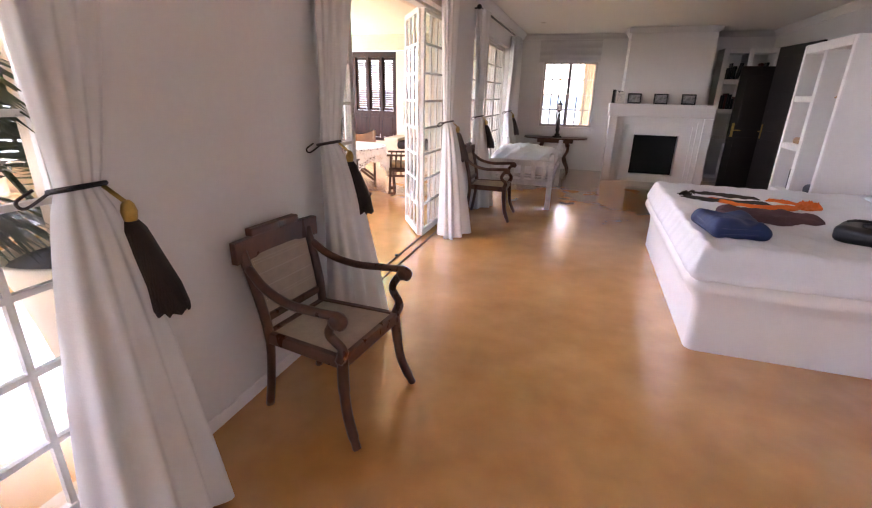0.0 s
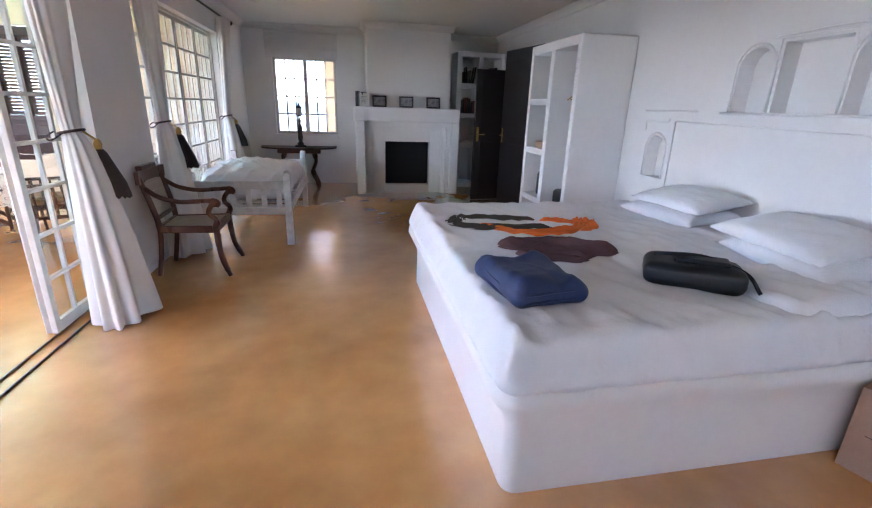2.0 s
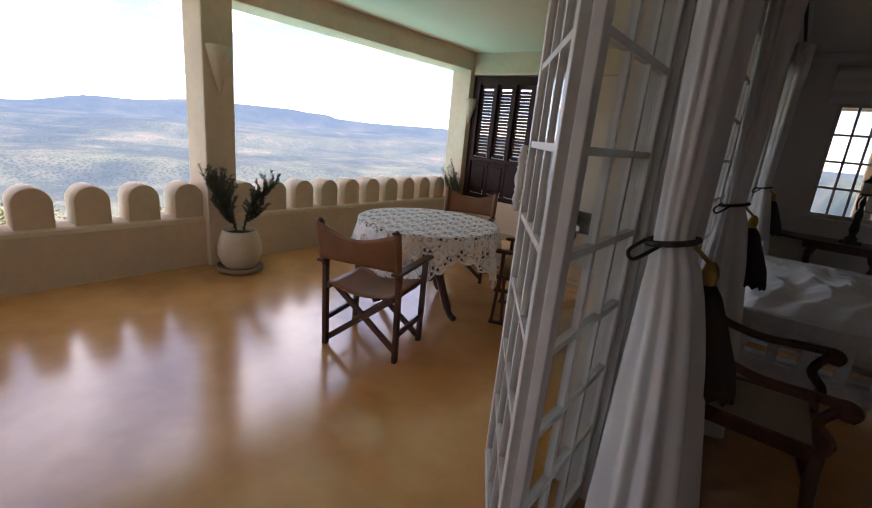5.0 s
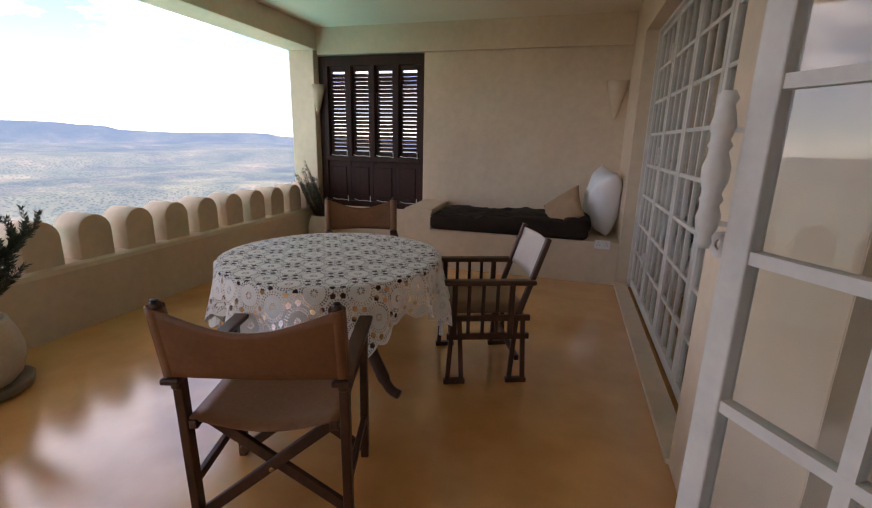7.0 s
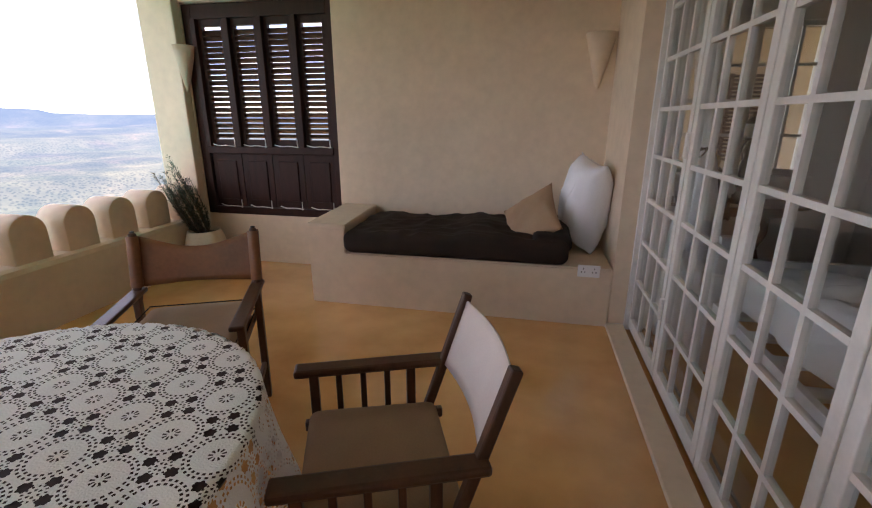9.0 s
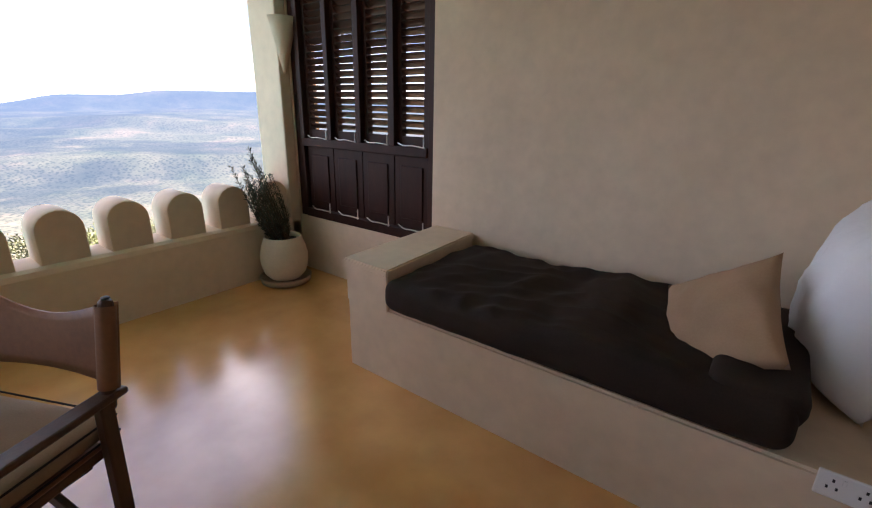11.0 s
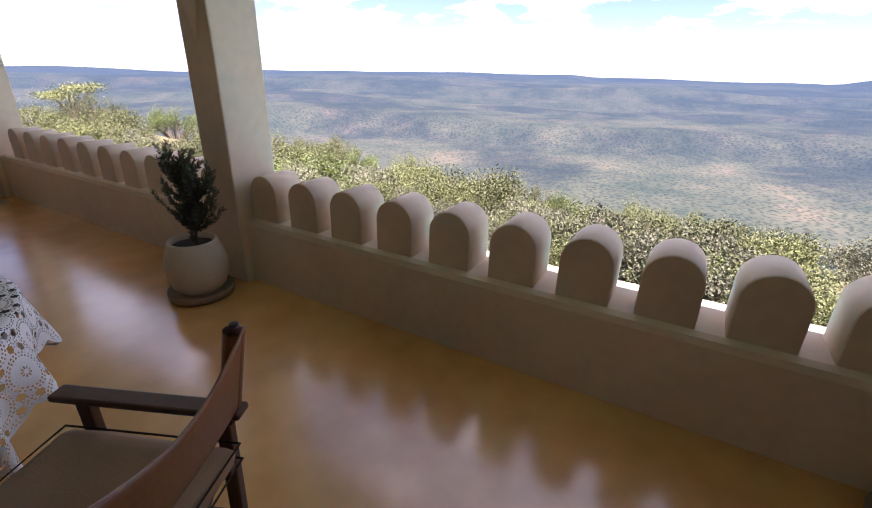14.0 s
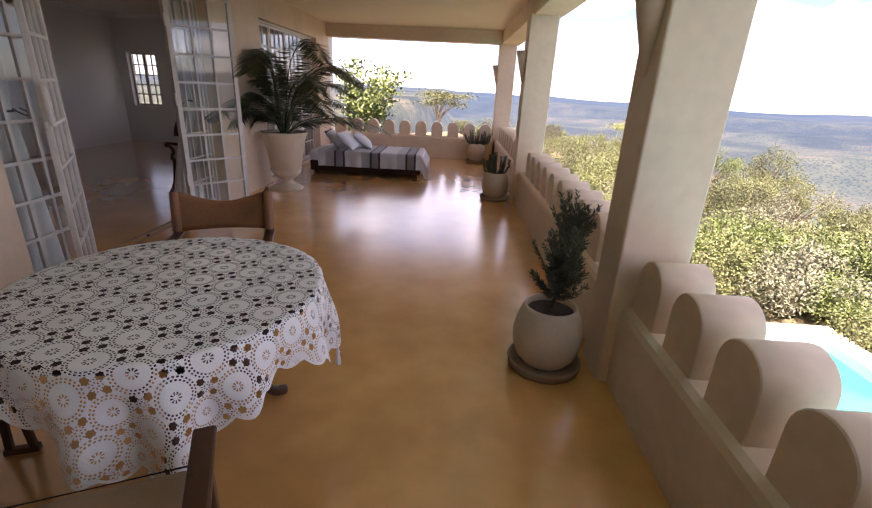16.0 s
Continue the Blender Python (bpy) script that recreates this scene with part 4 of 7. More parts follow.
arch_line(*NICHES[0][:4])
arch_line(*NICHES[2][:4])
arch_line(*NICHES[3][:4])
moulding([(5.078, 1.49), (5.078, 1.96), (5.56, 1.96), (5.56, 1.49)], 0.01)
moulding([(5.96, 1.478), (4.66, 1.478)], 0.012)
moulding(curve_pts([(5.62, 1.97), (5.2, 1.985), (4.9, 1.98), (4.8, 2.0)], 4), 0.009)
for off in (0.0, 0.04):
    moulding([(p.y, p.z) for p in curve_pts([(0, 4.80 - off, 2.2), (0, 4.78 - off, 2.05), (0, 4.745 - off, 1.93), (0, 4.66 - off, 1.86 - off / 3), (0, 4.635 - off, 1.75),
                                             (0, 4.62 - off, 1.62), (0, 4.56 - off * 0.8, 1.53 + off / 2), (0, 4.44, 1.49 + off), (0, 4.25, 1.482 + off), (0, 3.5, 1.48 + off)], 5)], 0.009)
moulding([(6.88, 1.486), (6.2, 1.487)], 0.009)
moulding([(6.44, 1.40), (6.44, 0.6)], 0.008)
moulding([(6.44, 1.40), (4.3, 1.37)], 0.006)
moulding([(6.84, 1.31), (6.84, 1.39), (6.52, 1.39), (6.52, 1.42)], 0.006)
structure("trim_mouldings", bm, WHITE, "thin raised plaster mouldings round the niches", "moulding", True)

# ---- fireplace ----
bm = bmesh.new()
box(bm, 1.6, 3.0, 10.85, NY + 0.01, 0, RC + 0.05)
structure("wall_chimney", bm, WHITE, "white plastered chimney breast", "chimney breast")
fire = thing("fireplace", "white stepped plaster fireplace surround with black hearth", "fireplace")
bm = bmesh.new()
box(bm, 1.37, 3.12, 10.44, 10.849, 1.20, 1.425, 0.012)
part("mantel", bm, WHITE, fire)
for x0, x1 in ((1.40, 1.545), (2.985, 3.13)):
    bm = bmesh.new()
    box(bm, x0, x1, 10.47, 10.849, 0, 1.20, 0.008)
    part("jamb", bm, WHITE, fire)
for k, (ins, y0) in enumerate(((0.0, 10.53), (0.075, 10.585), (0.14, 10.63))):
    a, b, top = 1.545 + ins, 2.985 - ins, 1.20 - ins * 1.05
    nxt = 0.075 if k < 2 else 0.25
    w = 0.08 if k == 0 else (0.07 if k == 1 else 0.20)
    for xa, xb in ((a, a + w), (b - w, b)):
        bm = bmesh.new()
        box(bm, xa, xb, y0, 10.849, 0, top, 0.004)
        part("step", bm, WHITE, fire)
    bm = bmesh.new()
    low = top - (0.08 if k == 0 else 0.07 if k == 1 else 0.18)
    box(bm, a + w, b - w, y0, 10.849, low, top, 0.004)
    if k == 2:
        part("lintel", bm, WHITE, fire)
        bm = bmesh.new()
        box(bm, a + w, b - w, y0, 10.849, 0, 0.14, 0.004)
    part("lintel", bm, WHITE, fire)
bm = bmesh.new()
box(bm, 1.88, 2.65, 10.78, 10.845, 0.13, 0.9)
part("hearth", bm, SOOT, fire, "soot-black hearth opening")
# on the mantel
for k, x in enumerate((1.795, 2.24, 2.70)):
    fr = thing("picture_frame", "small black picture frame with a grey photograph on the mantel", "picture frame", pose(x, 10.66, 1.426, -8, 0, (4, -2, 3)[k]), "mantel pictures")
    bm = bmesh.new()
    for a, b, c, d in ((-0.118, -0.095, 0, 0.18), (0.095, 0.118, 0, 0.18), (-0.095, 0.095, 0, 0.022), (-0.095, 0.095, 0.158, 0.18)):
        box(bm, a, b, -0.009, 0.009, c, d, 0.003)
    part("frame", bm, BLACK, fr)
    bm = bmesh.new()
    box(bm, -0.096, 0.096, -0.003, 0.004, 0.02, 0.16)
    part("photograph", bm, PHOTO, fr)
    bm = bmesh.new()
    bar(bm, (0, 0.009, 0.12), (0, 0.07, 0.012), 0.02, 0.004)
    part("strut", bm, BLACK, fr)


def book(x, y, z, w, t_, h_, m, cover, label, group="books"):
    b = thing("book", label, "book", pose(x, y, z) @ m, group)
    bm = bmesh.new()
    box(bm, 0, 0.003, 0, w, 0, h_, 0.001)
    box(bm, t_ - 0.003, t_, 0, w, 0, h_, 0.001)
    box(bm, 0.003, t_ - 0.003, 0, 0.003, 0, h_)
    part("cover", bm, cover, b)
    bm = bmesh.new()
    box(bm, 0.0032, t_ - 0.0032, 0.004, w - 0.005, 0.004, h_ - 0.004)
    part("pages", bm, BOOKPAPER, b)
    return b


book(1.40, 10.60, 1.426, 0.17, 0.05, 0.235, pose(0, 0, 0, 0, 0, -12), BLACK, "dark thick book standing on the mantel")
book(1.47, 10.54, 1.426, 0.17, 0.03, 0.22, pose(0, 0, 0, 0, 5, -25), BLACK, "dark book leaning on the mantel")
bm = bmesh.new()
box(bm, -0.075, 0.075, -0.002, 0.002, 0, 0.205, 0.001)
ob = tagged(part("card", bm, BOOKPAPER), "white printed card propped on the mantel", "card")
ob.matrix_basis = pose(1.54, 10.50, 1.426, -9, 0, 4)
bm = bmesh.new()
for k in range(6):
    box(bm, -0.055, 0.03 + 0.02 * (k % 2), -0.0032, -0.0024, 0.05 + 0.02 * k, 0.056 + 0.02 * k)
part("print_line", bm, PHOTO, ob)

# ---- bookshelf niche beside the chimney ----
shelf = thing("bookcase", "white built-in plaster bookcase half filled with dark books", "bookcase")
SX0, SX1, SYF = 3.22, EX - 0.002, 11.2
bm = bmesh.new()
for a, b in ((SX0, SX0 + 0.09), (3.62, 3.70), (SX1 - 0.06, SX1)):
    box(bm, a, b, SYF, NY - 0.002, 0, 2.4, 0.006)
part("upright", bm, WHITE, shelf)
for z in (0.04, 0.78, 1.32, 1.84, 2.36):
    bm = bmesh.new()
    for a, b in ((SX0 + 0.09, 3.62), (3.70, SX1 - 0.06)):
        box(bm, a, b, SYF + 0.002, NY - 0.002, z - 0.04, z + 0.04, 0.005)
    part("shelf", bm, WHITE, shelf)
random.seed(11)
for z in (1.36, 1.88):
    for x0 in (3.33, 3.72):
        x = x0
        for k in range(7):
            tt, hh = random.uniform(0.02, 0.045), random.uniform(0.18, 0.3)
            if random.random() < 0.75:
                book(x, 11.28, z, 0.17, tt, hh, pose(0, 0, 0, 0, random.choice((0, 0, 0, 9)), 0), random.choice((BLACK, REDBOOK, OLIVE, BLACK)), "dark bound book on the white bookcase shelf")
            x += tt + 0.004
for z, x in ((0.82, 3.36), (0.845, 3.37)):
    bm = bmesh.new()
    box(bm, x, x + 0.22, 11.26, 11.42, z, z + 0.022, 0.003)
    tagged(part("magazine", bm, BOOKPAPER), "pale magazine lying on the bookcase shelf", "magazine", "magazines")

# ---- double doors, near black, standing open ----
def black_door(m, name, w, h):
    d = thing(name, "near-black panelled door leaf standing open", "door", m, "", "structure")
    bm = bmesh.new()
    box(bm, 0, w, -0.02, 0.02, 0.008, h, 0.004)
    for a, b in ((0.12, 0.95), (1.08, h - 0.14)):
        for s in (-1, 1):
            box(bm, 0.1, w - 0.1, s * 0.0205 - 0.004, s * 0.0205 + 0.004, a, b, 0.003)
    part("panel", bm, BLACKDOOR, d)
    for s in (-1, 1):
        bm = bmesh.new()
        box(bm, w - 0.075, w - 0.035, s * 0.024 - 0.003, s * 0.024 + 0.003, 0.95, 1.17, 0.003)
        bar(bm, (w - 0.055, s * 0.024, 1.06), (w - 0.055, s * 0.07, 1.06), 0.014)
        bar(bm, (w - 0.055, s * 0.068, 1.06), (w - 0.16, s * 0.068, 1.06), 0.014, 0.014, bevel=0.003)
        part("door_handle", bm, BRASS, d, "worn brass lever handle")
    return d


black_door(pose(4.06, 10.02, 0, 0, 0, 184), "door_4", 0.82, 2.03)
black_door(pose(3.84, 8.84, 0, 0, 0, 98.5), "door_5", 1.05, 2.29)

# ---- open wardrobe ----
ward = thing("wardrobe", "white plastered open wardrobe with shelves and hanging space", "wardrobe")
GX0, GX1, GY0, GY1, GZ = 3.49, EX - 0.002, 7.18, 8.42, 2.18
bm = bmesh.new()
box(bm, GX0, GX1, GY0, GY0 + 0.07, 0, GZ, 0.012)
part("side_panel", bm, WHITE, ward)
bm = bmesh.new()
box(bm, GX0, GX1, GY1 - 0.07, GY1, 0, GZ, 0.012)
part("side_panel", bm, WHITE, ward)
bm = bmesh.new()
box(bm, GX0 + 0.003, GX1, GY0 + 0.07, GY1 - 0.07, GZ - 0.10, GZ, 0.008)
part("top_panel", bm, WHITE, ward)
bm = bmesh.new()
box(bm, GX0 + 0.003, GX1, 7.77, 7.86, 0, GZ - 0.10, 0.008)
part("divider", bm, WHITE, ward)
for z in (0.05, 0.40, 0.98, 1.55):
    bm = bmesh.new()
    box(bm, GX0 + 0.006, GX1, 7.86, GY1 - 0.07, z - 0.035, z + 0.035, 0.006)
    part("shelf", bm, WHITE, ward)
bm = bmesh.new()
box(bm, GX0 + 0.006, GX1, GY0 + 0.07, 7.77, 0.0, 0.09, 0.006)
part("plinth", bm, WHITE, ward)
bm = bmesh.new()
bar(bm, (3.80, GY0 + 0.07, 1.72), (3.80, 7.77, 1.72), 0.028)
part("rail", bm, DARKMETAL, ward, "dark metal hanging rail")
for y in (7.36, 7.42, 7.47, 7.53):
    hg = thing("coat_hanger", "pale wooden coat hanger on the wardrobe rail", "hanger", pose(3.80, y, 1.72, 0, 0, 6 * math.sin(y * 50)), "coat hangers")
    bm = bmesh.new()
    sweep(bm, curve_pts([(-0.21, 0, -0.15), (-0.12, 0, -0.09), (0, 0, -0.065), (0.12, 0, -0.09), (0.21, 0, -0.15)], 6), [0.011] * 25, 6, 0.7)
    part("shoulder", bm, HANGERWOOD, hg)
    bm = bmesh.new()
    sweep(bm, curve_pts([(0, 0, -0.06), (0, 0, -0.02), (0.018, 0, 0.0), (0.012, 0, 0.022), (-0.008, 0, 0.02)], 5), 0.0025, 5)
    part("hook", bm, DARKMETAL, hg)
ob = tagged(part("handbag", slab_bm(-0.13, 0.13, -0.09, 0.09, 0, 0.30, 0.05, 2, 0.01), BLACK, None, "", True), "black bag on a wardrobe shelf", "bag")
ob.matrix_basis = pose(3.68, 8.10, 0.435, 0, 0, 60)
bm = bmesh.new()
sweep(bm, curve_pts([(-0.1, 0, 0.26), (-0.06, 0.02, 0.38), (0.05, 0.02, 0.38), (0.1, 0, 0.26)], 6), 0.007, 6)
part("strap", bm, BLACK, ob)
ob = tagged(part("folded_towel", slab_bm(3.56, 3.84, 7.95, 8.25, 1.015, 1.09, 0.03, 2, 0.006), TANCLOTH, None, "", True), "folded tan towel on a wardrobe shelf", "towel")
ob = tagged(part("suitcase", slab_bm(3.56, 3.82, 7.30, 7.62, 0.09, 0.60, 0.05, 6, 0.004), BLACK, None, "", True), "small black suitcase standing in the wardrobe", "suitcase")

# ---- north window, blind, table and candle lamp ----
def small_window(name, axis_m, w, h, cols, rows, label):
    win = tagged(new(name), label, "window", "", "structure")
    win.matrix_basis = axis_m
    bm = bmesh.new()
    for a, b, c, d in ((0, 0.045, 0, h), (w - 0.045, w, 0, h), (0.045, w - 0.045, 0, 0.05), (0.045, w - 0.045, h - 0.05, h), (w / 2 - 0.035, w / 2 + 0.035, 0.05, h - 0.05)):
        box(bm, a, b, 0, 0.05, c, d, 0.004)
    part("window_frame", bm, METAL, win)
    for half in (0, 1):
        a = 0.045 if half == 0 else w / 2 + 0.035
        b = w / 2 - 0.035 if half == 0 else w - 0.045
        bm = bmesh.new()
        for k in range(1, cols):
            x = a + (b - a) * k / cols
            box(bm, x - 0.013, x + 0.013, 0.013, 0.037, 0.05, h - 0.05)
        for k in range(1, rows):
            z = 0.05 + (h - 0.1) * k / rows
            box(bm, a, b, 0.012, 0.038, z - 0.013, z + 0.013)
        part("glazing_bar", bm, METAL, win)
        for i in range(cols):
            for k in range(rows):
                bm = bmesh.new()
                box(bm, a + (b - a) * i / cols + 0.006, a + (b - a) * (i + 1) / cols - 0.006, 0.024, 0.027,
                    0.05 + (h - 0.1) * k / rows + 0.006, 0.05 + (h - 0.1) * (k + 1) / rows - 0.006)
                part("pane", bm, GLASS, win).visible_shadow = False
    return win


win = small_window("window_1", pose(0.0, NY + 0.08, 0.9), 1.09, 1.31, 3, 4, "small-paned white steel casement window")
bm = bmesh.new()
box(bm, -0.06, 1.15, -0.13, 0.0, -0.035, 0.0, 0.006)
part("window_sill", bm, WHITE, win)
win2 = small_window("window_2", pose(3.22, SY - 0.15, 0.8), 0.65, 1.15, 2, 5, "narrow small-paned window at the back of the room")
bm = bmesh.new()
grid_surface(bm, 6, 24, lambda u, v: (-0.10 + 1.22 * u, NY - 0.035 - 0.014 * abs(math.sin(v * 9.4)), 2.60 - 0.41 * v))
grid_surface(bm, 6, 2, lambda u, v: (-0.10 + 1.22 * u, NY - 0.03 + 0.02 * v, 2.19))
blind = tagged(part("roman_blind", bm, SOFTWHITE, None, "", True), "white roman blind drawn up over the window", "blind")
bm = bmesh.new()
box(bm, -0.11, 1.13, NY - 0.05, NY - 0.001, 2.585, 2.615, 0.004)
part("headrail", bm, SOFTWHITE, blind)
bm = bmesh.new()
sweep(bm, [(1.10, NY - 0.03, 2.2), (1.105, NY - 0.025, 1.4), (1.10, NY - 0.03, 0.87)], 0.003, 5)
lathe(bm, [(0.004, 0), (0.012, -0.01), (0.010, -0.035), (0.003, -0.04)], 8, Matrix.Translation((1.10, NY - 0.03, 0.87)))
part("cord", bm, SOFTWHITE, blind)

table = thing("side_table", "dark mahogany drop-leaf side table under the window", "table")
bm = bmesh.new()
pts = []
for k in range(16):
    a = math.pi * k / 15
    pts.append((0.40 + 0.66 * math.cos(a) * (1 - 0.0 * k), 11.55 - 0.52 * max(0.0, math.sin(a)) ** 0.55))
lo = [bm.verts.new((x, y, 0.675)) for x, y in pts]
hi = [bm.verts.new((x, y, 0.70)) for x, y in pts]
bm.faces.new(list(reversed(lo)))
bm.faces.new(hi)
for k in range(len(lo)):
    j = (k + 1) % len(lo)
    bm.faces.new((lo[k], lo[j], hi[j], hi[k]))
bmesh.ops.recalc_face_normals(bm, faces=bm.faces)
part("tabletop", bm, CHAIRWOOD, table)
bm = bmesh.new()
box(bm, 0.05, 0.78, 11.15, 11.5, 0.60, 0.674, 0.006)
part("apron", bm, CHAIRWOOD, table)
for x, sx in ((0.15, -1), (0.66, 1)):
    bm = bmesh.new()
    sweep(bm, curve_pts([(x, 11.3, 0.60), (x + 0.03 * sx, 11.28, 0.45), (x - 0.03 * sx, 11.29, 0.28), (x + 0.02 * sx, 11.28, 0.14)], 6), [0.045] * 4 + [0.03] * 8 + [0.045] * 7, 8)
    part("column", bm, CHAIRWOOD, table)
    for sy in (-1, 1):
        bm = bmesh.new()
        sweep(bm, curve_pts([(x, 11.29, 0.2), (x + 0.03 * sx, 11.29 + sy * 0.1, 0.13), (x + 0.06 * sx, 11.29 + sy * 0.19, 0.035), (x + 0.07 * sx, 11.29 + sy * 0.23, 0.022)], 5), [0.035] * 6 + [0.028] * 6 + [0.022] * 4, 7)
        part("foot", bm, CHAIRWOOD, table)
lamp = thing("candle_lamp", "dark bronze figural candlestick with a white glass shade", "lamp", pose(0.44, 11.28, 0.701))
bm = bmesh.new()
lathe(bm, [(0.085, 0), (0.09, 0.012), (0.07, 0.03), (0.05, 0.045), (0.06, 0.06), (0.035, 0.085), (0.03, 0.10)], 16)
for a in (90, 210, 330):
    lathe(bm, [(0.012, 0), (0.028, 0.008), (0.022, 0.025), (0.01, 0.04)], 8, pose(0.085 * math.cos(radians(a)), 0.085 * math.sin(radians(a)), 0))
part("base", bm, BRONZE, lamp, "", True)
bm = bmesh.new()
lathe(bm, [(0.03, 0.10), (0.045, 0.16), (0.035, 0.24), (0.045, 0.32), (0.028, 0.37), (0.018, 0.40), (0.028, 0.43), (0.03, 0.46), (0.015, 0.49), (0.012, 0.52)], 12)
sweep(bm, curve_pts([(0.03, 0, 0.37), (0.09, 0.01, 0.36), (0.12, 0.0, 0.41)], 5), 0.009, 6)
sweep(bm, curve_pts([(-0.03, 0, 0.37), (-0.045, 0.0, 0.46), (-0.015, 0.0, 0.54)], 5), 0.009, 6)
part("stem", bm, BRONZE, lamp, "", True)
bm = bmesh.new()
lathe(bm, [(0.012, 0.52), (0.05, 0.53), (0.055, 0.545), (0.05, 0.55)], 14)
part("cup", bm, BRONZE, lamp)
bm = bmesh.new()
lathe(bm, [(0.048, 0.55), (0.05, 0.60), (0.05, 0.66), (0.046, 0.665)], 16)
part("shade", bm, LAMPGLASS, lamp, "milky white glass shade", True)
bm = bmesh.new()
lathe(bm, [(0.052, 0.66), (0.055, 0.675), (0.03, 0.70), (0.012, 0.715), (0.02, 0.73), (0.004, 0.75)], 12)
part("cap", bm, BRONZE, lamp)

# ---- daybed cot ----
cot = thing("cot", "chipped white painted wooden cot beside the french doors", "cot")
QX0, QX1, QY0, QY1 = -0.30, 0.62, 7.62, 9.55
for x in (QX0, QX1):
    for y in (QY0, QY1):
        bm = bmesh.new()
        box(bm, x - 0.035, x + 0.035, y - 0.035, y + 0.035, 0, 0.76 if y == QY0 else 0.80, 0.006)
        lathe(bm, [(0.02, 0), (0.03, 0.015), (0.02, 0.03), (0.004, 0.036)], 10, Matrix.Translation((x, y, 0.755)))
        part("leg", bm, COTPAINT, cot)
for y in (QY0, QY1):
    for z0, z1 in ((0.33, 0.41), (0.60, 0.68)):
        bm = bmesh.new()
        box(bm, QX0 + 0.035, QX1 - 0.035, y - 0.018, y + 0.018, z0, z1, 0.004)
        part("end_rail", bm, COTPAINT, cot)
    for k in range(6):
        x = QX0 + 0.09 + (QX1 - QX0 - 0.18) * k / 5
        bm = bmesh.new()
        box(bm, x - 0.028, x + 0.028, y - 0.01, y + 0.01, 0.41, 0.60, 0.003)
        part("slat", bm, COTPAINT, cot)
for x in (QX0, QX1):
    bm = bmesh.new()
    box(bm, x - 0.018, x + 0.018, QY0 + 0.035, QY1 - 0.035, 0.33, 0.43, 0.004)
    part("side_rail", bm, COTPAINT, cot)
bm = bmesh.new()
for k in range(8):
    y = QY0 + 0.12 + (QY1 - QY0 - 0.24) * k / 7
    box(bm, QX0 + 0.018, QX1 - 0.018, y - 0.04, y + 0.04, 0.385, 0.405)
part("bed_slat", bm, COTPAINT, cot)
tagged(part("cot_mattress", slab_bm(QX0 + 0.03, QX1 - 0.03, QY0 + 0.13, QY1 - 0.05, 0.46, 0.64, 0.07, 4, 0.012, 90, crease=0.05,
            sag=lambda p: 0.14 * (1 - ((p.y - 8.4) / 0.8) ** 2) * (1 - ((p.x - 0.12) / 0.6) ** 2) if abs(p.y - 8.4) < 0.8 else 0.0), LINEN, None, "", True),
       "rumpled white quilt heaped on the cot", "quilt")

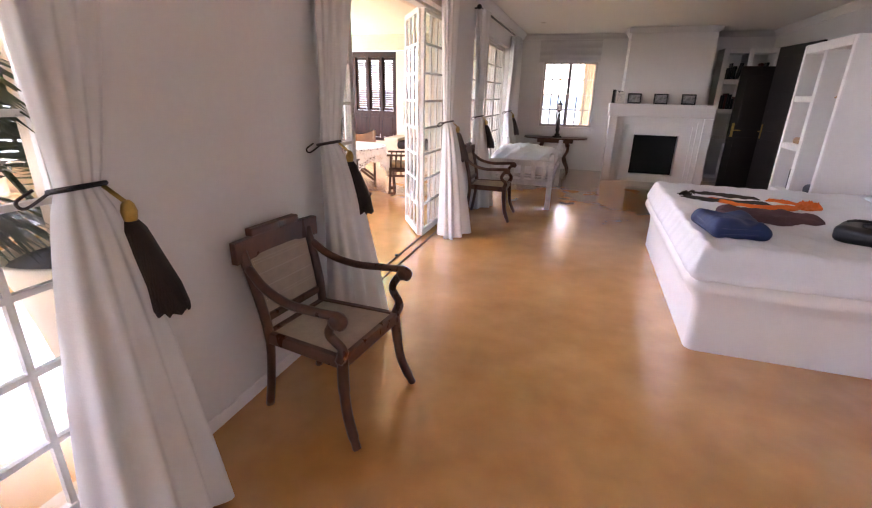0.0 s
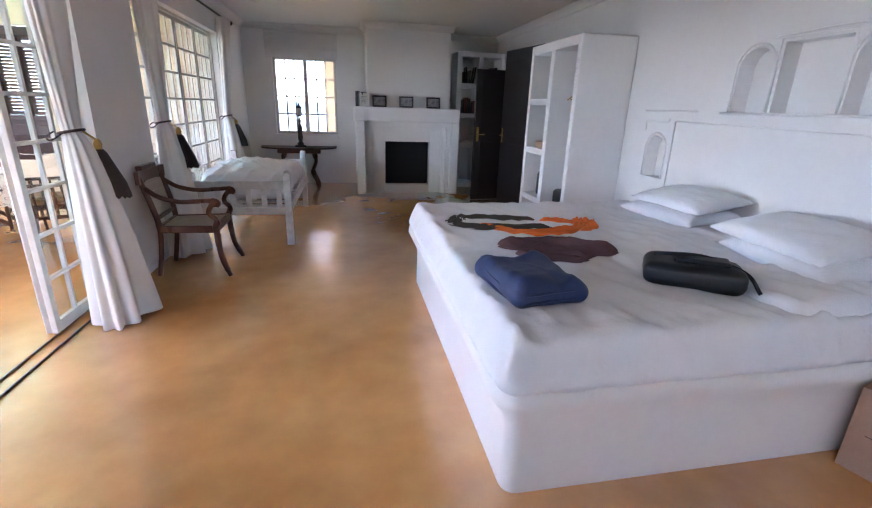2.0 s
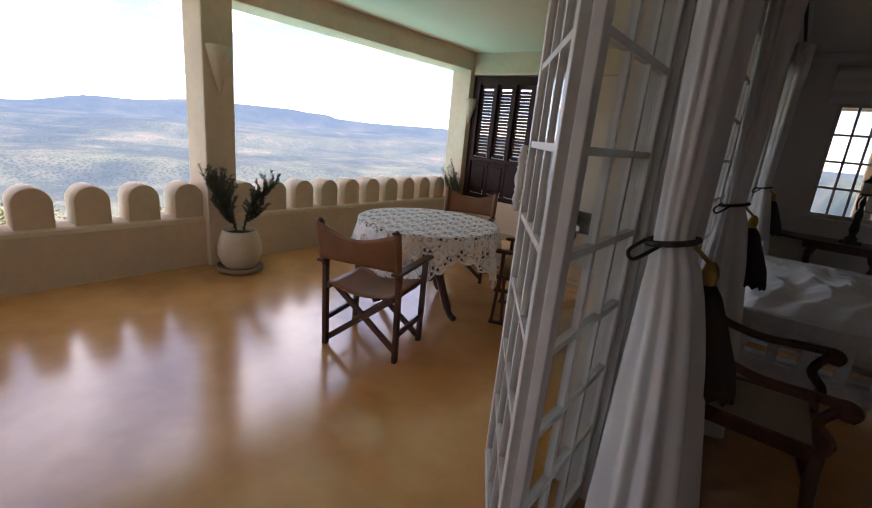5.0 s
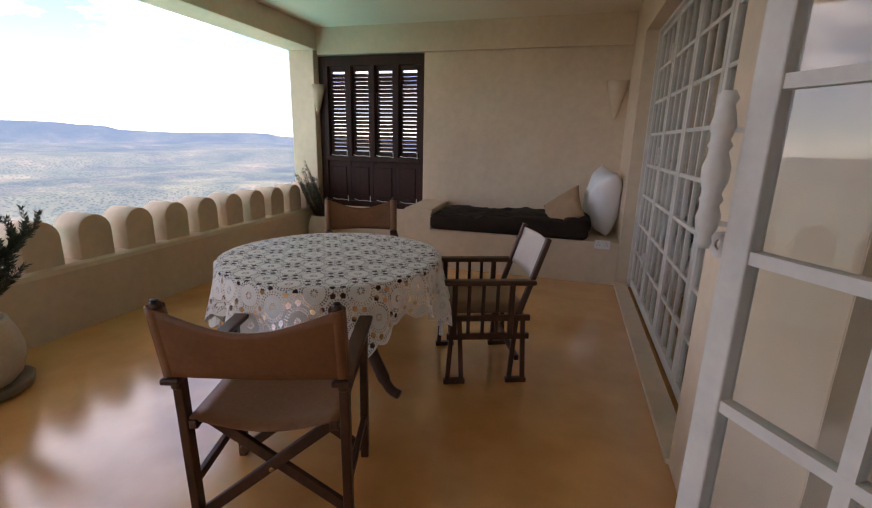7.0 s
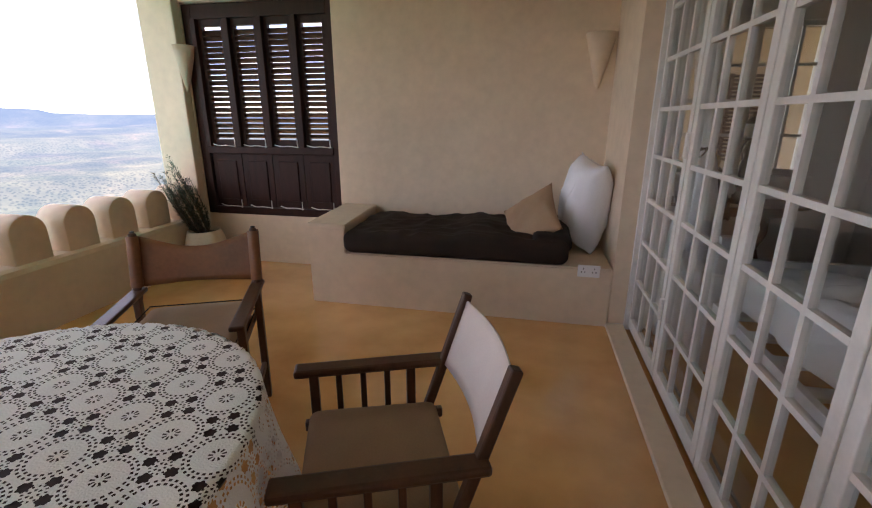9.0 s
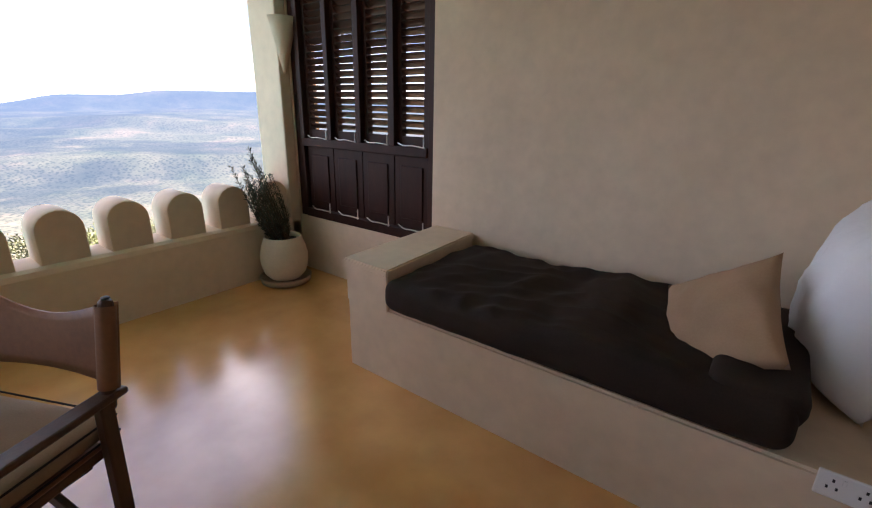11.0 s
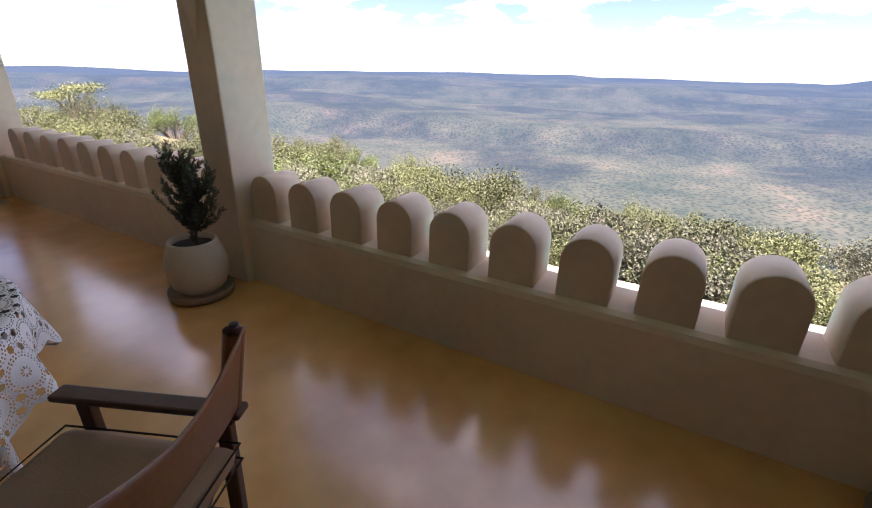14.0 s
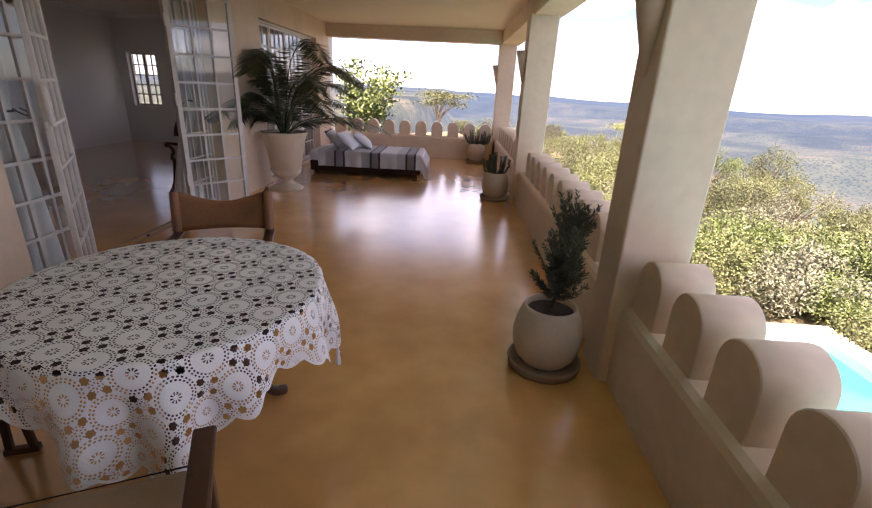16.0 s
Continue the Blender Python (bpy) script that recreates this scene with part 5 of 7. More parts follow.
# ---- cane armchairs ----
def armchair(m):
    ch = thing("armchair", "dark mahogany colonial armchair with cane seat and back", "chair", m, "cane armchairs")
    for s in (-1, 1):
        bm = bmesh.new()                       # front leg, sabre curve
        sweep(bm, curve_pts([(0.20, s * 0.235, 0.42), (0.205, s * 0.245, 0.30), (0.225, s * 0.255, 0.15), (0.275, s * 0.275, 0.02), (0.285, s * 0.278, 0.0)], 6),
              [0.027] * 8 + [0.024] * 9 + [0.02] * 8, 8)
        part("front_leg", bm, CHAIRWOOD, ch, "", True)
        bm = bmesh.new()                       # back leg and stile in one
        sweep(bm, curve_pts([(-0.30, s * 0.20, 0.0), (-0.265, s * 0.20, 0.2), (-0.245, s * 0.205, 0.42), (-0.275, s * 0.215, 0.62), (-0.335, s * 0.225, 0.84)], 6),
              [0.021] * 12 + [0.024] * 13, 8)
        part("back_leg", bm, CHAIRWOOD, ch, "", True)
        bm = bmesh.new()                       # arm, scrolled at the front
        sweep(bm, curve_pts([(-0.305, s * 0.225, 0.76), (-0.20, s * 0.245, 0.69), (-0.05, s * 0.27, 0.655), (0.10, s * 0.285, 0.66), (0.215, s * 0.29, 0.665), (0.25, s * 0.29, 0.645), (0.235, s * 0.29, 0.62)], 6),
              [0.023] * 24 + [0.027] * 7 + [0.026] * 6, 8, 0.85)
        lathe(bm, [(0.012, -0.03), (0.03, -0.026), (0.03, 0.026), (0.012, 0.03)], 12, pose(0.225, s * 0.29, 0.645, 90, 0, 0))
        part("arm", bm, CHAIRWOOD, ch, "", True)
        bm = bmesh.new()                       # arm support
        sweep(bm, curve_pts([(0.195, s * 0.245, 0.42), (0.215, s * 0.255, 0.49), (0.165, s * 0.272, 0.56), (0.205, s * 0.286, 0.64)], 6), [0.026] * 6 + [0.021] * 13, 8)
        part("arm_support", bm, CHAIRWOOD, ch, "", True)
        bm = bmesh.new()
        bar(bm, (-0.245, s * 0.205, 0.41), (0.20, s * 0.235, 0.41), 0.032, 0.06, bevel=0.006)
        part("seat_rail", bm, CHAIRWOOD, ch)
    for x, w in ((0.20, 0.235), (-0.245, 0.205)):
        bm = bmesh.new()
        bar(bm, (x, -w, 0.41), (x, w, 0.41), 0.034, 0.06, bevel=0.006)
        part("seat_rail", bm, CHAIRWOOD, ch)
    bm = bmesh.new()
    for sgn in (1,):
        vs = [bm.verts.new(p) for p in ((0.185, -0.222, 0.432), (0.185, 0.222, 0.432), (-0.232, 0.192, 0.432), (-0.232, -0.192, 0.432))]
        bm.faces.new(vs)
        ex = bmesh.ops.extrude_face_region(bm, geom=bm.faces[:])
        bmesh.ops.translate(bm, verts=[v for v in ex["geom"] if isinstance(v, bmesh.types.BMVert)], vec=(0, 0, -0.005))
    bmesh.ops.recalc_face_normals(bm, faces=bm.faces)
    part("seat", bm, CANELACE, ch, "woven cane seat")
    bm = bmesh.new()                           # broad tablet top rail, stepped crest
    grid_surface(bm, 12, 5, lambda u, v: (-0.330 - 0.03 * math.cos((u - 0.5) * 2.6) + 0.03, (u - 0.5) * 0.56, 0.79 + 0.10 * v))
    grid_surface(bm, 12, 5, lambda u, v: (-0.362 - 0.03 * math.cos((u - 0.5) * 2.6) + 0.03, (u - 0.5) * 0.56, 0.79 + 0.10 * v))
    for z in (0.79, 0.89):
        grid_surface(bm, 12, 2, lambda u, v: (-0.330 - 0.032 * v - 0.03 * math.cos((u - 0.5) * 2.6) + 0.03, (u - 0.5) * 0.56, z))
    for u in (0.0, 1.0):
        grid_surface(bm, 2, 2, lambda a, v: (-0.330 - 0.032 * a - 0.03 * math.cos((u - 0.5) * 2.6) + 0.03, (u - 0.5) * 0.56, 0.79 + 0.10 * v))
    box(bm, -0.372, -0.325, -0.16, 0.16, 0.885, 0.925, 0.008)
    bmesh.ops.recalc_face_normals(bm, faces=bm.faces)
    part("crest_rail", bm, CHAIRWOOD, ch)
    bm = bmesh.new()
    bar(bm, (-0.262, -0.21, 0.50), (-0.262, 0.21, 0.50), 0.028, 0.035, bevel=0.005)
    part("back_rail", bm, CHAIRWOOD, ch)
    bm = bmesh.new()
    vs = [bm.verts.new(p) for p in ((-0.262, -0.20, 0.505), (-0.262, 0.20, 0.505), (-0.325, 0.215, 0.80), (-0.325, -0.215, 0.80))]
    bm.faces.new(vs)
    ex = bmesh.ops.extrude_face_region(bm, geom=bm.faces[:])
    bmesh.ops.translate(bm, verts=[v for v in ex["geom"] if isinstance(v, bmesh.types.BMVert)], vec=(-0.004, 0, 0))
    bmesh.ops.recalc_face_normals(bm, faces=bm.faces)
    part("backrest", bm, CANELACE, ch, "woven cane back")
    return ch


def cane_mat():
    """Open cane weave: a fine square grid of holes round a plain middle."""
    m = mat("open_cane_weave", (0.48, 0.40, 0.31), 0.6, 0.12, 20.0, 0.1, 120.0)
    t = m.node_tree
    n = t.nodes.new
    out = [k for k in t.nodes if k.type == "OUTPUT_MATERIAL"][0]
    bsdf = [k for k in t.nodes if k.type == "BSDF_PRINCIPLED"][0]
    co, vor, gt, mix, clear = n("ShaderNodeTexCoord"), n("ShaderNodeTexVoronoi"), n("ShaderNodeMath"), n("ShaderNodeMixShader"), n("ShaderNodeBsdfTransparent")
    vor.inputs["Scale"].default_value, vor.inputs["Randomness"].default_value = 75.0, 0.0
    gt.operation, gt.inputs[1].default_value = "LESS_THAN", 0.33
    link(t, co.outputs["Object"], vor.inputs["Vector"])
    link(t, vor.outputs["Distance"], gt.inputs[0])
    link(t, gt.outputs[0], mix.inputs[0])
    link(t, bsdf.outputs[0], mix.inputs[1])
    link(t, clear.outputs[0], mix.inputs[2])
    link(t, mix.outputs[0], out.inputs["Surface"])
    return m


CANELACE = cane_mat()
first = armchair(pose(-0.04, 2.915, 0, 0, 0, -6))
copy_thing(first, pose(-0.075, 6.98, 0, 0, 0, 1))

# ---- curtains with tie-backs ----
def curtain(y_top, y_tie, y_low, half_low, seed, side, x_low=-0.30, low=0.015, tassel=True):
    c = thing("curtain", "full white cotton curtain tied back with a dark cord", "curtain", None, "curtains")
    bm = bmesh.new()
    nf = 9

    def at(u, v):
        a = 2 * math.pi * u
        z = 2.52 - (2.52 - low) * v
        tie = 1.24
        if z > tie:
            k = ((z - tie) / (2.52 - tie)) ** 0.75
            yc, hy, hx, xc = y_tie + (y_top - y_tie) * k, 0.055 + 0.15 * k, 0.045 + 0.022 * k, -0.395 + 0.0 * k
        else:
            k = ((tie - z) / tie)
            f = k ** 0.62
            yc, hy, hx, xc = y_tie + (y_low - y_tie) * f, 0.055 + (half_low - 0.055) * f, 0.045 + 0.115 * f, -0.395 + (x_low + 0.395) * f
        amp = 0.25 * (0.35 + abs(z - tie) / 1.3)
        wave = 1 + amp * 0.8 * math.sin(nf * a + 2.2 * math.sin(a * 2 + seed) + 0.5 * noise.noise(Vector((math.cos(a), math.sin(a), z + seed))))
        return Vector((max(WX1 + 0.004, xc + hx * wave * math.cos(a)), yc + hy * (1 + (wave - 1) * 0.35) * math.sin(a), z + 0.012 * math.sin(3 * a + seed) * v))
    grid_surface(bm, 120, 44, at, close_u=True)
    part("cloth", bm, CURTAIN, c, "", True)
    bm = bmesh.new()
    ring = [(-0.395 + 0.062 * math.cos(a), y_tie + 0.074 * math.sin(a), 1.245 + 0.012 * math.cos(a)) for a in [2 * math.pi * k / 20 for k in range(21)]]
    sweep(bm, [(max(WX1 + 0.006, x), y, z) for x, y, z in ring], 0.008, 6)
    sweep(bm, curve_pts([(-0.40, y_tie - side * 0.07, 1.245), (-0.45, y_tie - side * 0.115, 1.20), (-0.465, y_tie - side * 0.125, 1.22), (-0.44, y_tie - side * 0.09, 1.25)], 5), 0.005, 6)
    part("tie_cord", bm, TASSEL, c, "dark brown tie-back cord")
    ty, tx = y_tie + side * 0.07, -0.30
    bm = bmesh.new()
    sweep(bm, [(-0.36, y_tie + side * 0.05, 1.245), (tx, ty, 1.19)], 0.007, 6)
    lathe(bm, [(0.008, 1.20), (0.018, 1.188), (0.024, 1.165), (0.02, 1.14), (0.016, 1.13)], 14, Matrix.Translation((tx, ty, 0)))
    part("bead", bm, BRASS, c, "gilt tassel bead", True)
    bm = bmesh.new()
    lathe(bm, [(0.02, 1.135), (0.034, 1.11), (0.042, 1.02), (0.05, 0.92), (0.057, 0.835), (0.05, 0.832)], 28, Matrix.Translation((tx, ty, 0)))
    for v in bm.verts:
        a = math.atan2(v.co.y - ty, v.co.x - tx)
        k = 1 + 0.09 * math.sin(14 * a) * smooth(1.12, 0.9, v.co.z)
        v.co.x, v.co.y = tx + (v.co.x - tx) * k, ty + (v.co.y - ty) * k
        v.co.y += side * 0.02 * smooth(1.14, 0.85, v.co.z)
        v.co.x += 0.075 * smooth(1.18, 0.85, v.co.z)
        if v.co.z < 0.84:
            v.co.z += 0.012 * math.sin(a * 9)
    part("tassel", bm, TASSEL, c, "long dark brown tassel", True)


curtain(2.20, 2.10, 2.05, 0.24, 0.3, 1, -0.27)
curtain(3.72, 3.53, 3.64, 0.26, 1.7, 1, -0.29)
curtain(5.98, 5.95, 6.0, 0.25, 2.9, 1, -0.30)
curtain(7.42, 7.42, 7.45, 0.24, 4.1, 1, -0.33)
curtain(10.15, 9.80, 9.95, 0.22, 5.3, 1, -0.33)
for n, (a, b) in enumerate(((-0.9, 2.35), (3.35, 6.45), (7.2, 10.6))):
    rod = thing("curtain_rod", "dark iron curtain rod over the french doors", "curtain rod", None, "curtain rods")
    bm = bmesh.new()
    bar(bm, (-0.40, a, 2.535), (-0.40, b, 2.535), 0.022, 0.022, bevel=0.006)
    part("pole", bm, DARKMETAL, rod)
    for y in (a, b):
        bm = bmesh.new()
        lathe(bm, [(0.012, -0.02), (0.026, -0.008), (0.03, 0.012), (0.018, 0.035), (0.004, 0.045)], 12, pose(-0.40, y, 2.535, -90 if y == b else 90, 0, 0))
        part("finial", bm, DARKMETAL, rod)
        bm = bmesh.new()
        bar(bm, (-0.40, y + (0.08 if y == a else -0.08), 2.535), (WX1 + 0.001, y + (0.08 if y == a else -0.08), 2.535), 0.016)
        part("bracket", bm, DARKMETAL, rod)

# sockets and the ceiling spots
def socket(m, label, twin=False):
    s = thing("wall_socket", label, "socket", m)
    bm = bmesh.new()
    w = 0.146 if twin else 0.086
    box(bm, -w / 2, w / 2, -0.010, 0.0, -0.043, 0.043, 0.004)
    part("plate", bm, PLASTIC, s)
    for x0 in ((-0.036, 0.036) if twin else (0.0,)):
        bm = bmesh.new()
        for dx, dz in ((0, 0.018), (-0.011, -0.006), (0.011, -0.006)):
            box(bm, x0 + dx - 0.003, x0 + dx + 0.003, -0.0112, -0.0098, dz - 0.005, dz + 0.005)
        part("socket_hole", bm, BLACK, s)
        bm = bmesh.new()
        box(bm, x0 + 0.018, x0 + 0.028, -0.013, -0.009, 0.012, 0.032, 0.002)
        part("switch", bm, PLASTIC, s)


socket(pose(EX - 0.001, 4.03, 0.60, 0, 0, -90), "white plastic wall socket over the bedside ledge")
for x, y in ((0.09, 9.93), (0.09, 6.6), (2.4, 6.6)):
    sp = thing("ceiling_spot", "small round recessed ceiling spot, unlit", "ceiling light", pose(x, y, RC), "ceiling spots")
    bm = bmesh.new()
    lathe(bm, [(0.03, -0.001), (0.045, -0.004), (0.045, -0.0095), (0.034, -0.0095), (0.03, -0.004)], 20, cap=False)
    part("ring", bm, METAL, sp)
    bm = bmesh.new()
    lathe(bm, [(0.031, -0.002), (0.001, -0.002)], 20, cap=False)
    part("lens", bm, LAMPGLASS, sp)

# ---- veranda: lace cloth and round table ----
def lace_mat():
    """Crochet lace: wheels on a square grid with small wheels between, open holes elsewhere."""
    m = mat("white_crochet_lace", (0.87, 0.85, 0.81), 0.9, 0.04, 8.0, 0.25, 220.0)
    t = m.node_tree
    n = t.nodes.new
    out = [k for k in t.nodes if k.type == "OUTPUT_MATERIAL"][0]
    bsdf = [k for k in t.nodes if k.type == "BSDF_PRINCIPLED"][0]

    def calc(op, a, b=None, c=None):
        k = n("ShaderNodeMath")
        k.operation = op
        for i, v in enumerate((a, b, c)):
            if v is None:
                continue
            if isinstance(v, (int, float)):
                k.inputs[i].default_value = v
            else:
                link(t, v, k.inputs[i])
        return k.outputs[0]

    uv, sep = n("ShaderNodeUVMap"), n("ShaderNodeSeparateXYZ")
    uv.uv_map = "flat"
    link(t, uv.outputs[0], sep.inputs[0])
    pitch = 0.142
    cells = []
    for shift in (0.0, 0.5):
        ax = []
        for o in ("X", "Y"):
            v = calc("ADD", calc("MULTIPLY", sep.outputs[o], 1 / pitch), 40 + shift)
            ax.append(calc("SUBTRACT", calc("FRACT", v), 0.5))
        r = calc("SQRT", calc("ADD", calc("MULTIPLY", ax[0], ax[0]), calc("MULTIPLY", ax[1], ax[1])))
        cells.append((r, calc("ARCTAN2", ax[1], ax[0])))
    (r, a), (r2, a2) = cells
    ax2 = ax

    def band(v, lo, hi):
        return calc("MULTIPLY", calc("GREATER_THAN", v, lo), calc("LESS_THAN", v, hi))

    def ring(radius, angle, lo, hi, spokes, open_from):
        return calc("MULTIPLY", band(radius, lo, hi), calc("GREATER_THAN", calc("SINE", calc("MULTIPLY", angle, spokes)), open_from))

    # a wheel: petals round the hub, a plain band, two rings of small holes; four flower-shaped gaps round each small wheel between
    hole = calc("MAXIMUM", ring(r, a, 0.055, 0.125, 9, 0.1), ring(r, a, 0.345, 0.385, 26, -0.1))
    hole = calc("MAXIMUM", hole, ring(r, a, 0.415, 0.455, 30, 0.0))
    far = [calc("ABSOLUTE", v) for v in ax2]
    along = calc("SUBTRACT", calc("MAXIMUM", far[0], far[1]), 0.225)
    across = calc("MINIMUM", far[0], far[1])
    flower = calc("ADD", 0.09, calc("MULTIPLY", 0.012, calc("SINE", calc("MULTIPLY", calc("ARCTAN2", across, along), 6))))
    gap = calc("LESS_THAN", calc("SQRT", calc("ADD", calc("MULTIPLY", along, along), calc("MULTIPLY", across, across))), flower)
    hole = calc("MAXIMUM", hole, calc("MAXIMUM", gap, ring(r2, a2, 0.045, 0.085, 6, 0.0)))
    hole = calc("MAXIMUM", hole, calc("MULTIPLY", calc("GREATER_THAN", r, 0.47), ring(r2, a2, 0.115, 0.15, 12, 0.25)))
    hem, hsep = n("ShaderNodeUVMap"), n("ShaderNodeSeparateXYZ")
    hem.uv_map = "hem"
    link(t, hem.outputs[0], hsep.inputs[0])
    hole = calc("MULTIPLY", hole, calc("GREATER_THAN", hsep.outputs["X"], 0.012))
    mix, clear = n("ShaderNodeMixShader"), n("ShaderNodeBsdfTransparent")
    link(t, hole, mix.inputs[0])
    link(t, bsdf.outputs[0], mix.inputs[1])
    link(t, clear.outputs[0], mix.inputs[2])
    link(t, mix.outputs[0], out.inputs["Surface"])
    return m


LACE = lace_mat()
TX, TY, TR, TZ = -2.47, 7.53, 0.58, 0.745
rtable = thing("round_table", "round dark wooden pedestal table with splayed curved feet", "table", pose(TX, TY, 0, 0, 0, -13))
bm = bmesh.new()
lathe(bm, [(TR - 0.03, TZ - 0.03), (TR - 0.006, TZ - 0.024), (TR, TZ - 0.012), (TR - 0.006, TZ - 0.002), (TR - 0.03, TZ)], 64)
part("tabletop", bm, DARKWOOD, rtable)
bm = bmesh.new()
lathe(bm, [(0.20, TZ - 0.031), (0.20, TZ - 0.055), (0.06, TZ - 0.07), (0.05, 0.6), (0.075, 0.52), (0.085, 0.46), (0.06, 0.40), (0.07, 0.34), (0.09, 0.30), (0.08, 0.24), (0.02, 0.22)], 20)
part("pedestal", bm, DIRWOOD, rtable, "", True)
for k in range(3):
    bm = bmesh.new()
    sweep(bm, [Matrix.Rotation(radians(120 * k), 3, "Z") @ p for p in curve_pts([(0.05, 0, 0.36), (0.18, 0, 0.34), (0.27, 0, 0.20), (0.36, 0, 0.06), (0.43, 0, 0.03)], 6)],
          [0.04] * 8 + [0.034] * 9 + [0.026] * 8, 8, 1.0)
    part("leg", bm, DIRWOOD, rtable, "", True)


def cloth_reach(a):
    return 0.86 + 0.10 * math.cos(4 * (a - radians(20))) + 0.032 * abs(math.sin(a * 20))


bm = bmesh.new()
uvs = {}
NA, NS = 264, 46
rings = []
for j in range(NS):
    ring = []
    for i in range(NA):
        a = 2 * math.pi * i / NA
        s = cloth_reach(a) * (0.004 + 0.996 * j / (NS - 1))
        drop = max(0.0, s - TR - 0.012)
        turn = smooth(TR - 0.012, TR + 0.03, s)
        fold = 0.05 * math.sin(13 * a + 1.3 * math.sin(3 * a)) * smooth(0.02, 0.3, drop) + 0.01 * smooth(0.0, 0.1, drop)
        rad = min(s, TR + 0.006) + fold + 0.05 * drop
        ring.append(bm.verts.new((TX + rad * math.cos(a), TY + rad * math.sin(a), TZ + 0.004 - 0.004 * turn - drop)))
        uvs[ring[-1]] = (s * math.cos(a + 0.25), s * math.sin(a + 0.25)), (cloth_reach(a) - s, 0.0)
    rings.append(ring)
layer, hem_layer = bm.loops.layers.uv.new("flat"), bm.loops.layers.uv.new("hem")
layer, hem_layer = bm.loops.layers.uv["flat"], bm.loops.layers.uv["hem"]
for a, b in zip(rings, rings[1:]):
    for i in range(NA):
        f = bm.faces.new((a[i], a[(i + 1) % NA], b[(i + 1) % NA], b[i]))
        for lp in f.loops:
            lp[layer].uv, lp[hem_layer].uv = uvs[lp.vert]
cloth = thing("tablecloth", "white crochet lace tablecloth over the round table", "tablecloth")
part("lace", bm, LACE, cloth, "", True)
for k in range(4):
    a = radians(20 + 90 * k)
    drop = cloth_reach(a) - TR - 0.012
    fold = 0.05 * math.sin(13 * a + 1.3 * math.sin(3 * a)) + 0.02 + TR + 0.006 + 0.05 * drop
    bm = bmesh.new()
    m = Matrix.Translation((TX + fold * math.cos(a), TY + fold * math.sin(a), TZ - drop - 0.085))
    lathe(bm, [(0.013, 0), (0.011, 0.035), (0.008, 0.055), (0.011, 0.065), (0.005, 0.078), (0.003, 0.095)], 10, m)
    part("tassel", bm, CURTAIN, cloth)


